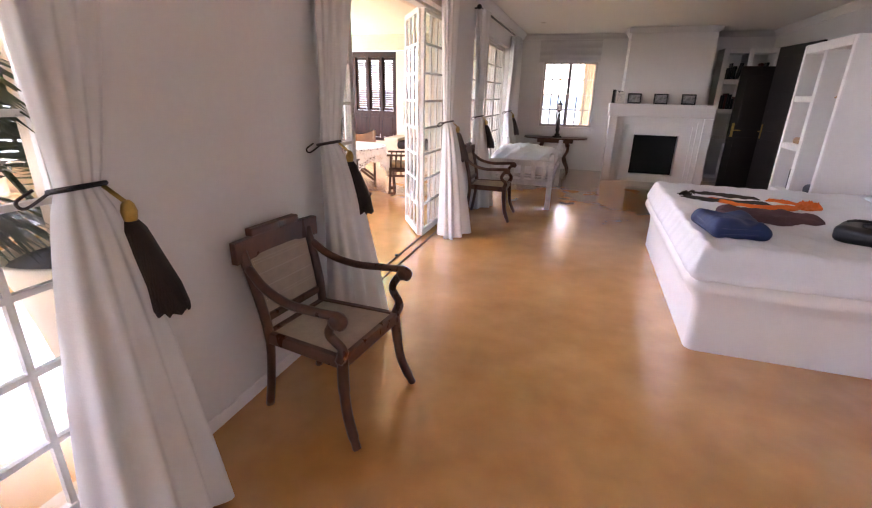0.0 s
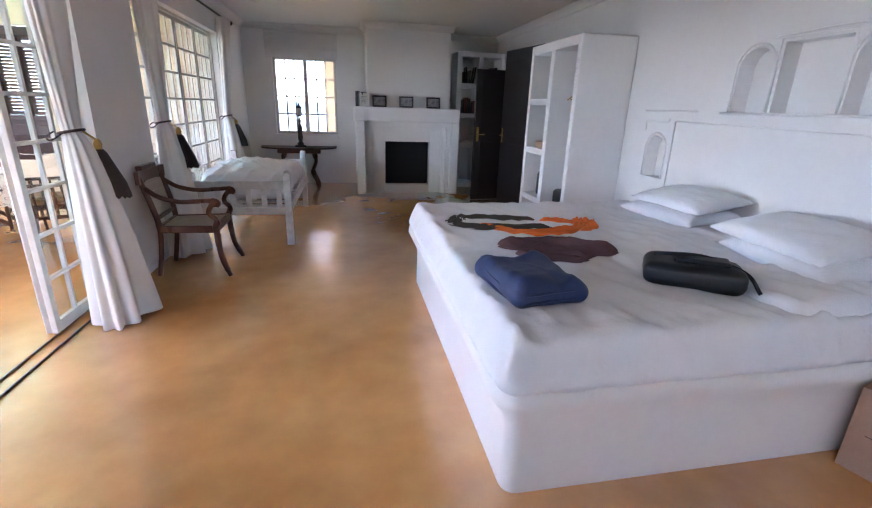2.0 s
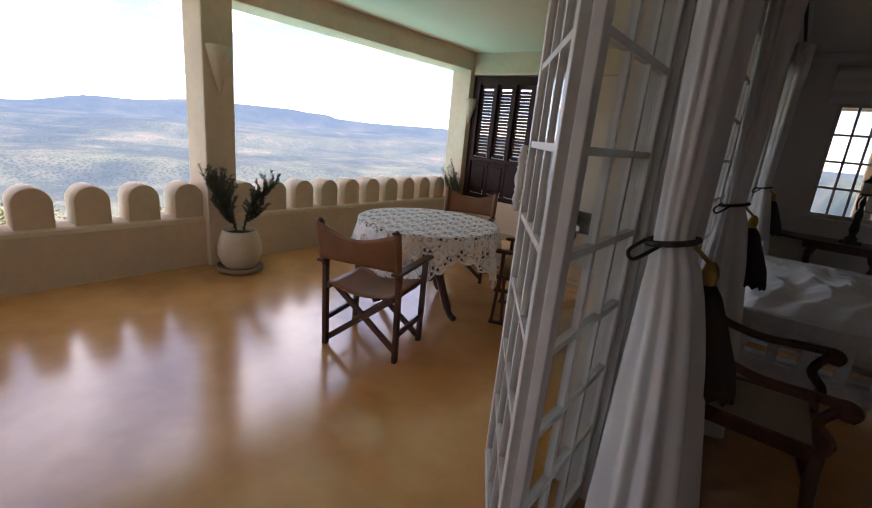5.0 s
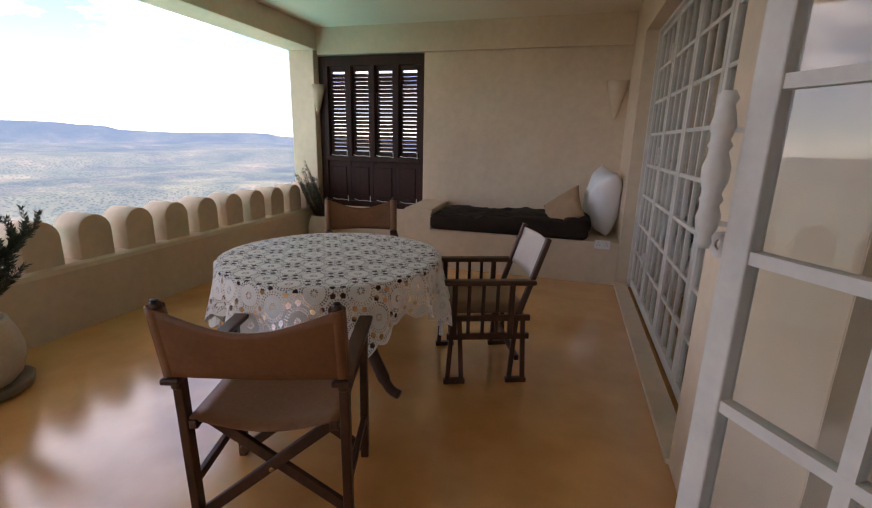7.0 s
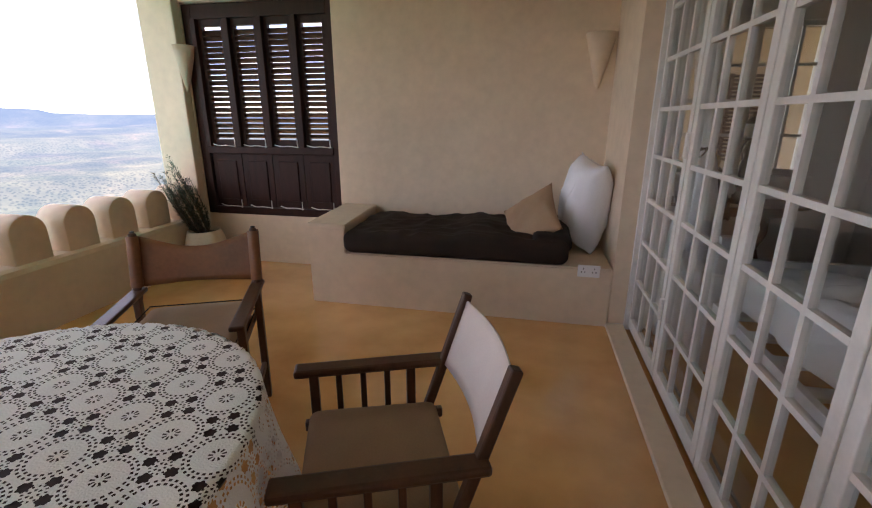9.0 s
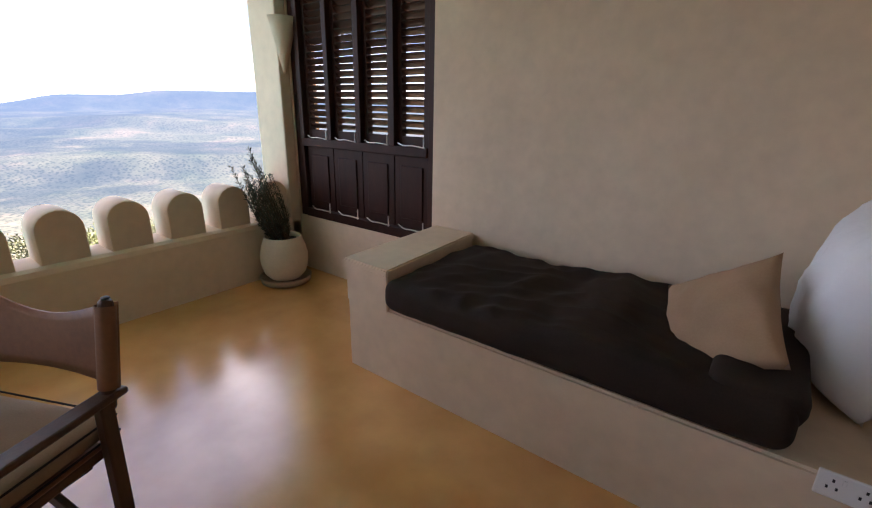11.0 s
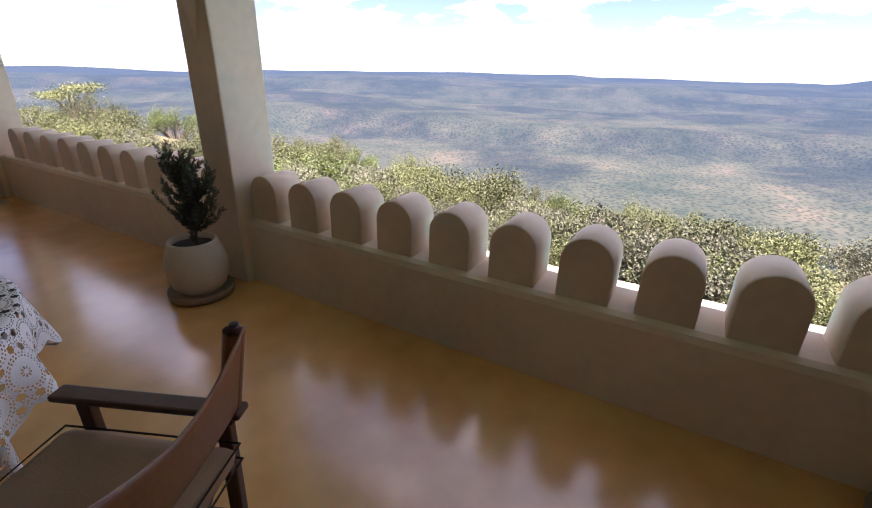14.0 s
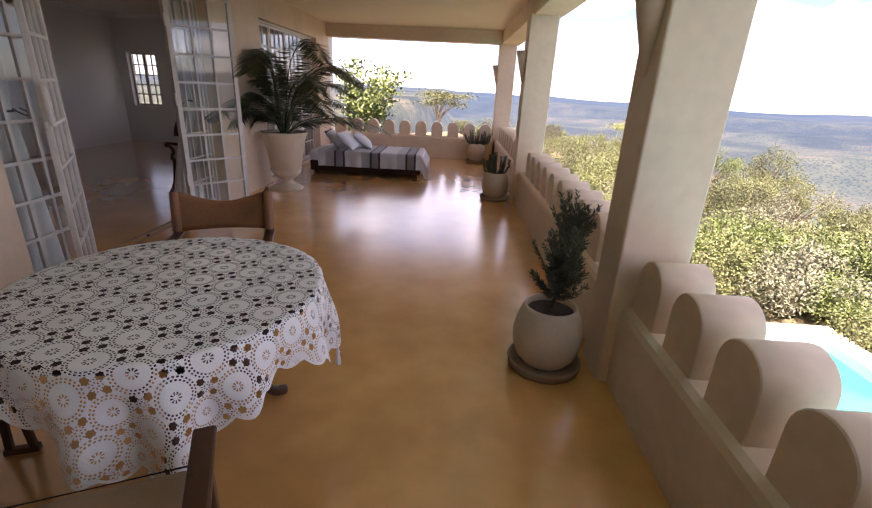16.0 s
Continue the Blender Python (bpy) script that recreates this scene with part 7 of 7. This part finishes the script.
def two_armed(p, seed):
    """Two woody arms that part along y, each with a fan of needle-clad shoots."""
    rnd = random.Random(seed)
    bm, verts, faces = bmesh.new(), [], []

    def clothe(line, per, needle):
        for i in range(per):
            q = (0.05 + 0.95 * (i + rnd.random()) / per) * (len(line) - 1)
            j = min(len(line) - 2, int(q))
            pt, d = line[j].lerp(line[j + 1], q - j), (line[j + 1] - line[j]).normalized()
            o = Vector((rnd.uniform(-1, 1), rnd.uniform(-1, 1), rnd.uniform(-1, 1)))
            o = (o - d * o.dot(d)).normalized()
            ln = needle * rnd.uniform(0.7, 1.3)
            add_leaf(verts, faces, pt, pt + (o * 0.7 + d * 0.7) * ln, ln * 0.10 + 0.0008, Vector((rnd.random(), rnd.random(), rnd.random())))

    for ctrl, shoots, reach in (([(0, -0.02, 0.35), (-0.02, -0.05, 0.50), (-0.03, -0.08, 0.66), (-0.03, -0.16, 0.72)], 62, 0.30),
                                ([(0, 0.03, 0.35), (-0.03, 0.07, 0.52), (-0.04, 0.14, 0.68), (-0.05, 0.25, 0.76)], 34, 0.20)):
        arm = curve_pts(ctrl, 9)
        sweep(bm, arm, [0.011 * (1 - 0.7 * i / len(arm)) for i in range(len(arm))], 5)
        clothe(arm, 130, 0.032)
        for k in range(shoots):
            f = rnd.uniform(0.22, 1.0)
            b = arm[int(f * (len(arm) - 1))]
            s_ = 1 if ctrl[-1][1] > 0 else -1
            tip = b + Vector((rnd.gauss(-0.02, 0.07), s_ * rnd.uniform(-0.03, 0.16) + rnd.gauss(0, 0.03), reach * rnd.uniform(0.45, 1.0)))
            shoot = curve_pts([b, b.lerp(tip, 0.5) + Vector((0, s_ * 0.03, -0.01)), tip], 6)
            sweep(bm, shoot, [0.004 * (1 - 0.8 * i / len(shoot)) for i in range(len(shoot))], 4)
            clothe(shoot, 95, 0.03)
    part("stem", bm, STEM, p)
    mesh_part("needle_foliage", verts, faces, ROSEMARY, p, "dark green needle foliage")


two_armed(pot(pose(-4.168, 6.80, 0, 0, 0, -20), "round cream pot with a two-armed rosemary bush beside a post"), 4)
shrub(pot(pose(-4.22, 2.51, 0), P_WIDE), 5, 18, 0.34, 0.22, (0.0, 0.0))
shrub(pot(pose(-4.09, -1.02, 0), P_WIDE), 6, 24, 0.36, 0.34, (0.0, 0.0))
shrub(pot(pose(-4.32, 10.57, 0) @ Matrix.Diagonal((0.95, 0.95, 0.97, 1)), P_TALL), 7, 26, 0.80, 0.15, (-0.30, -0.20), per=160)

urn = thing("urn_planter", "tall cream urn on a foot with a dark green palm", "planter", pose(-1.13, 2.55, 0) @ Matrix.Diagonal((1.15, 1.15, 1.08, 1)))
bm = bmesh.new()
lathe(bm, [(0.20, 0), (0.205, 0.02), (0.17, 0.045), (0.085, 0.075), (0.065, 0.11), (0.08, 0.14), (0.15, 0.19), (0.18, 0.24), (0.165, 0.26), (0.185, 0.28), (0.21, 0.45), (0.245, 0.64), (0.275, 0.73),
           (0.285, 0.765), (0.265, 0.77), (0.25, 0.72)], 36, cap=False)
part("urn", bm, POT, urn, "", True)
bm = bmesh.new()
lathe(bm, [(0.255, 0.725), (0.15, 0.74), (0.001, 0.745)], 24, cap=False)
part("soil", bm, SOIL, urn)
rnd = random.Random(21)
for k in range(26):
    bm, verts, faces = bmesh.new(), [], []
    a = 2 * math.pi * (k * 0.382) + rnd.uniform(-0.2, 0.2)
    L, up = rnd.uniform(1.0, 1.45), rnd.uniform(0.35, 1.9)
    hx, hy = math.cos(a), math.sin(a)
    if hx > 0:
        L = min(L, 0.42 / max(hx, 0.3))
    line = curve_pts([(0.03 * hx, 0.03 * hy, 0.74), (0.22 * hx * L, 0.22 * hy * L, 0.74 + 0.42 * up), (0.60 * hx * L, 0.60 * hy * L, 0.74 + 0.62 * up * 0.95), (0.95 * hx * L, 0.95 * hy * L, 0.74 + 0.55 * up - 0.16)], 12)
    sweep(bm, line, [0.010 * (1 - 0.85 * i / len(line)) for i in range(len(line))], 5)
    n = len(line)
    for i in range(64):
        f = 0.22 + 0.78 * i / 63
        q = f * (n - 1)
        j = min(n - 2, int(q))
        pt, d = line[j].lerp(line[j + 1], q - j), (line[j + 1] - line[j]).normalized()
        side = d.cross(Vector((0, 0, 1))).normalized()
        up_ = side.cross(d)
        ln = 0.30 * math.sin(math.pi * (0.12 + 0.80 * f)) ** 0.8 * rnd.uniform(0.85, 1.1)
        for s in (-1, 1):
            tip = pt + (side * s * 0.86 + d * 0.5 - Vector((0, 0, 0.28 + 0.2 * rnd.random()))) * ln
            add_leaf(verts, faces, pt, tip, 0.0075, up_)
    frond = part("frond", bm, PALM, urn)
    mesh_part("frond_foliage", verts, faces, PALM, frond)

# ---- veranda daybed with striped blanket ----
def stripe_mat():
    m = mat("striped_cotton_blanket", (0.5, 0.49, 0.48), 0.9, 0.06, 5.0, 0.1, 160.0, sheen=0.2)
    t = m.node_tree
    n = t.nodes.new
    bsdf = [k for k in t.nodes if k.type == "BSDF_PRINCIPLED"][0]
    co, sep, sc, fr, ramp = n("ShaderNodeTexCoord"), n("ShaderNodeSeparateXYZ"), n("ShaderNodeMath"), n("ShaderNodeMath"), n("ShaderNodeValToRGB")
    link(t, co.outputs["Object"], sep.inputs[0])
    sc.operation, sc.inputs[1].default_value, sc.inputs[2].default_value = "MULTIPLY_ADD", 1 / 0.62, 8.11
    fr.operation = "FRACT"
    link(t, sep.outputs["X"], sc.inputs[0])
    link(t, sc.outputs[0], fr.inputs[0])
    ramp.color_ramp.interpolation = "CONSTANT"
    stops = [(0.0, (0.56, 0.55, 0.55)), (0.36, (0.045, 0.04, 0.042)), (0.42, (0.2, 0.185, 0.185)), (0.60, (0.045, 0.04, 0.042)), (0.66, (0.38, 0.37, 0.375)), (0.90, (0.56, 0.55, 0.55))]
    while len(ramp.color_ramp.elements) < len(stops):
        ramp.color_ramp.elements.new(0.5)
    for e, (p, c) in zip(ramp.color_ramp.elements, stops):
        e.position, e.color = p, (*c, 1)
    link(t, fr.outputs[0], ramp.inputs["Fac"])
    link(t, ramp.outputs["Color"], bsdf.inputs["Base Color"])
    return m


STRIPE = stripe_mat()
day = thing("daybed", "low dark wooden daybed on the veranda", "daybed")
DXa, DXb, DYa, DYb = -3.12, -1.07, 0.32, 1.27
bm = bmesh.new()
box(bm, DXa + 0.1, DXb, DYa + 0.05, DYb - 0.05, 0.05, 0.22, 0.01)
part("frame", bm, DARKWOOD, day)
for x in (DXa + 0.2, DXb - 0.1):
    for y in (DYa + 0.12, DYb - 0.12):
        bm = bmesh.new()
        box(bm, x - 0.045, x + 0.045, y - 0.045, y + 0.045, 0, 0.05, 0.006)
        part("leg", bm, DARKWOOD, day)
tagged(part("daybed_mattress", slab_bm(DXa + 0.06, DXb, DYa, DYb, 0.221, 0.40, 0.05, 3, 0.004), LINEN, None, "", True), "thick pale mattress on the daybed", "mattress")
bm = bmesh.new()


def throw(u, v):
    x = DXa - 0.02 + u * 1.9
    s = (v - 0.5) * 1.5
    half = (DYb - DYa) / 2 + 0.012
    y = (DYa + DYb) / 2 + max(-half, min(half, s))
    drop = max(0.0, abs(s) - half)
    y += math.copysign(0.012 + 0.02 * math.sin(x * 19) * min(1, drop * 6), s) if drop > 0 else 0
    end = max(0.0, 0.06 - u) * 3.2
    return Vector((x + (0.0 if end == 0 else -0.0), y, 0.413 - drop - end + 0.004 * noise.noise(Vector((x * 6, s * 6, 0)))))


grid_surface(bm, 70, 50, throw)
tagged(part("striped_blanket", bm, STRIPE, None, "", True), "grey blanket with dark stripes spread over the daybed", "blanket")
for k, (x, y, z, rx, ry, rz) in enumerate(((-1.87, 0.69, 0.50, 0, -38, 12), (-1.67, 0.93, 0.52, 0, -42, -6), (-1.37, 0.79, 0.52, 0, -50, 4))):
    ob = tagged(part("daybed_pillow", pillow_bm(0.42, 0.58, 0.15, 2.0 * k), LINEN if k < 2 else STRIPE, None, "", True), "pale pillow propped on the daybed", "pillow", "daybed pillows")
    ob.matrix_basis = pose(x, y, z, rx, ry, rz)

# ---- bushes and trees below the house ----
LEAFA = leaf_mat("acacia_leaf_green", (0.060, 0.076, 0.022), (0.125, 0.138, 0.05), 0.7, 0.4)
LEAFB = leaf_mat("grey_scrub_leaf", (0.078, 0.086, 0.048), (0.145, 0.148, 0.094), 0.8, 0.35)
LEAFC = leaf_mat("bright_leaf_green", (0.052, 0.082, 0.018), (0.115, 0.15, 0.04), 0.5, 0.25)
BARK = mat("grey_bark", (0.16, 0.13, 0.10), 0.9, 0.3, 8.0, 0.2, 40.0)


def bush_meshes(seed, w, h, leaves, size, clumps):
    """Stems and a ragged crown of small leaves; returns both meshes' data."""
    rnd = random.Random(seed)
    bm, verts, faces = bmesh.new(), [], []
    cs = []
    for k in range(clumps):
        a, r = rnd.uniform(0, 2 * math.pi), w * 0.5 * math.sqrt(rnd.random())
        c = Vector((r * math.cos(a), r * math.sin(a), h * (0.35 + 0.6 * rnd.random() * (1 - (2 * r / w) ** 2 * 0.6))))
        cs.append((c, rnd.uniform(0.16, 0.34) * w * 0.55))
        base = Vector((0.12 * math.cos(a), 0.12 * math.sin(a), -0.2))
        sweep(bm, curve_pts([base, base.lerp(c, 0.5) + Vector((0, 0, 0.1)), c], 5), [0.05 * (1 - 0.08 * i) for i in range(11)], 5)
    for k in range(leaves):
        c, rad = cs[rnd.randrange(len(cs))]
        d = Vector((rnd.gauss(0, 1), rnd.gauss(0, 1), rnd.gauss(0, 0.8))).normalized() * rad * rnd.random() ** 0.4
        pt = c + d
        o = (d.normalized() + Vector((rnd.gauss(0, 0.7), rnd.gauss(0, 0.7), rnd.gauss(0.3, 0.6)))).normalized()
        add_leaf(verts, faces, pt, pt + o * size * rnd.uniform(0.6, 1.4), size * 0.30, Vector((rnd.gauss(0, 1), rnd.gauss(0, 1), rnd.gauss(0, 1))).normalized())
    return bm, verts, faces


def bush(name, m, seed, w, h, leaves, size, clumps, material, label, category, group):
    t = thing(name, label, category, m, group)
    bm, verts, faces = bush_meshes(seed, w, h, leaves, size, clumps)
    part("trunk", bm, BARK, t)
    mesh_part("crown", verts, faces, material, t)
    return t


kinds = []
for k, (w, h, mt, lab) in enumerate(((2.6, 2.1, LEAFA, "yellow-green thorn bush on the slope"), (2.2, 1.7, LEAFB, "grey-green dry scrub bush on the slope"),
                                     (3.0, 2.5, LEAFA, "broad yellow-green thorn bush on the slope"), (2.4, 1.9, LEAFC, "bright green leafy bush on the slope"),
                                     (2.0, 1.4, LEAFB, "low grey-green scrub on the slope"))):
    kinds.append(bush("bush", pose(-60, -40 - 5 * k, land(-60, -40 - 5 * k)), 30 + k, w, h, 9000, 0.060, 34, mt, lab, "bush", "slope bushes"))
rnd = random.Random(77)
placed = []
tries = 0
while len(placed) < 290 and tries < 9000:
    tries += 1
    r = 5.0 + 62 * rnd.random() ** 1.5
    a = rnd.uniform(-1.62, 1.15)
    x, y = -5.0 - r * math.cos(a), 5.0 + r * math.sin(a) * 1.2
    if x > -9.0 and 2.9 < y < 14:
        continue
    if x > -4.0 and y > -3.2:
        continue
    gap = 0.95 + r * 0.012
    if any((x - u) ** 2 + (y - v) ** 2 < gap * gap for u, v in placed):
        continue
    placed.append((x, y))
    k = rnd.choice((0, 1, 2, 0, 3, 4, 2, 1))
    s = rnd.uniform(0.75, 1.2)
    if x > -17:
        k, s = rnd.choice((0, 1, 4, 0)), s * (0.74 if y > 1 else 0.8)
    kind = kinds[k]
    b = copy_thing(kind, pose(x, y, land(x, y) - 0.15, 0, 0, rnd.uniform(0, 360)))
    b.scale = (s, s, s * rnd.uniform(0.85, 1.1))

for k in range(13):
    x, y = -9.05 - 0.25 * rnd.random(), 2.6 + 0.8 * k + 0.2 * rnd.random()
    b = copy_thing(kinds[rnd.choice((0, 1, 4, 3))], pose(x, y, land(x, y) - 0.15, 0, 0, rnd.uniform(0, 360)))
    b.scale = (0.62, 0.62, 0.5)

for x, y, z in ((-8.7, 3.0, 0.75), (-7.6, 2.5, 0.7), (-6.7, 2.2, 0.65), (-8.4, 1.6, 0.8), (-7.2, 1.0, 0.75), (-6.3, 0.6, 0.7), (-9.6, 2.2, 0.8), (-6.2, -0.9, 0.7), (-7.6, -0.4, 0.8)):
    b = copy_thing(kinds[rnd.choice((0, 1, 3))], pose(x, y, land(x, y) - 0.15, 0, 0, rnd.uniform(0, 360)))
    b.scale = (z, z, z * 0.95)

# a young tree beyond the far parapet and flat-topped thorn trees further off
tree = thing("young_tree", "slender bright green tree beyond the far parapet", "tree", pose(-0.95, -4.2, land(-0.95, -4.2) - 0.1))
bm, verts, faces = bmesh.new(), [], []
rnd = random.Random(5)
for k in range(14):
    a = rnd.uniform(0, 2 * math.pi)
    hgt, out = rnd.uniform(1.8, 3.7), rnd.uniform(0.2, 1.1)
    line = curve_pts([(0.08 * math.cos(a), 0.08 * math.sin(a), -0.2), (0.3 * out * math.cos(a), 0.3 * out * math.sin(a), hgt * 0.5), (out * math.cos(a), out * math.sin(a), hgt)], 9)
    sweep(bm, line, [0.028 * (1 - 0.85 * i / len(line)) for i in range(len(line))], 5)
    for i in range(400):
        f = 0.35 + 0.65 * rnd.random()
        q = f * (len(line) - 1)
        j = min(len(line) - 2, int(q))
        pt = line[j].lerp(line[j + 1], q - j) + Vector((rnd.gauss(0, 0.12), rnd.gauss(0, 0.12), rnd.gauss(0, 0.12)))
        o = Vector((rnd.gauss(0, 1), rnd.gauss(0, 1), rnd.gauss(0.4, 0.7))).normalized()
        add_leaf(verts, faces, pt, pt + o * 0.13 * rnd.uniform(0.7, 1.3), 0.034, Vector((rnd.gauss(0, 1), rnd.gauss(0, 1), rnd.gauss(0, 1))))
part("trunk", bm, BARK, tree)
mesh_part("crown", verts, faces, LEAFC, tree)
for k, (x, y, s) in enumerate(((-17.0, -26.0, 0.9), (-2.5, -22.0, 0.8))):
    tr = thing("thorn_tree", "flat-topped green thorn tree on the hillside", "tree", pose(x, y, land(x, y), 0, 0, 40 * k), "thorn trees")
    bm, verts, faces = bmesh.new(), [], []
    rnd = random.Random(90 + k)
    for i in range(9):
        a = rnd.uniform(0, 2 * math.pi)
        out, hh = rnd.uniform(0.5, 1.9) * s, rnd.uniform(2.2, 3.1) * s
        sweep(bm, curve_pts([(0, 0, -0.3), (0.2 * out * math.cos(a), 0.2 * out * math.sin(a), hh * 0.5), (out * math.cos(a), out * math.sin(a), hh)], 6), [0.11 * s * (1 - 0.07 * j) for j in range(13)], 6)
        for q in range(330):
            pt = Vector((out * math.cos(a) + rnd.gauss(0, 0.42), out * math.sin(a) + rnd.gauss(0, 0.42), hh + rnd.gauss(0, 0.13)))
            o = Vector((rnd.gauss(0, 1), rnd.gauss(0, 1), rnd.gauss(0.3, 0.5))).normalized()
            add_leaf(verts, faces, pt, pt + o * 0.12, 0.035, Vector((rnd.gauss(0, 1), rnd.gauss(0, 1), 1)))
    part("trunk", bm, BARK, tr)
    mesh_part("crown", verts, faces, LEAFA, tr)

# ---- the neighbouring wing seen through the north window ----
wing = thing("house_wing", "cream rendered wing with louvred shutters, dark roof deepened to shade it", "house")
bm = bmesh.new()
box(bm, 0.75, 7.0, 15.6, 15.9, -1.2, 2.75)
part("wall", bm, CREAM, wing)
# roof drawn out towards the window, added depth only to shade wall and ground
bm = bmesh.new()
box(bm, -1.6, 7.2, 12.35, 18.5, 2.75, 2.95, 0.01)
part("roof", bm, DARKWOOD, wing)
for k in range(2):
    bm = bmesh.new()
    x0 = 1.15 + 0.62 * k
    box(bm, x0, x0 + 0.05, 15.55, 15.6, 0.7, 2.1)
    box(bm, x0 + 0.5, x0 + 0.55, 15.55, 15.6, 0.7, 2.1)
    for i in range(22):
        box(bm, x0 + 0.05, x0 + 0.5, 15.56, 15.595, 0.72 + 0.063 * i, 0.76 + 0.063 * i)
    part("shutter", bm, DARKWOOD, wing)
for x in (0.80, 2.9):
    bm = bmesh.new()
    box(bm, x, x + 0.22, 14.6, 14.8, -1.2, 2.75, 0.01)
    part("post", bm, CREAM, wing)
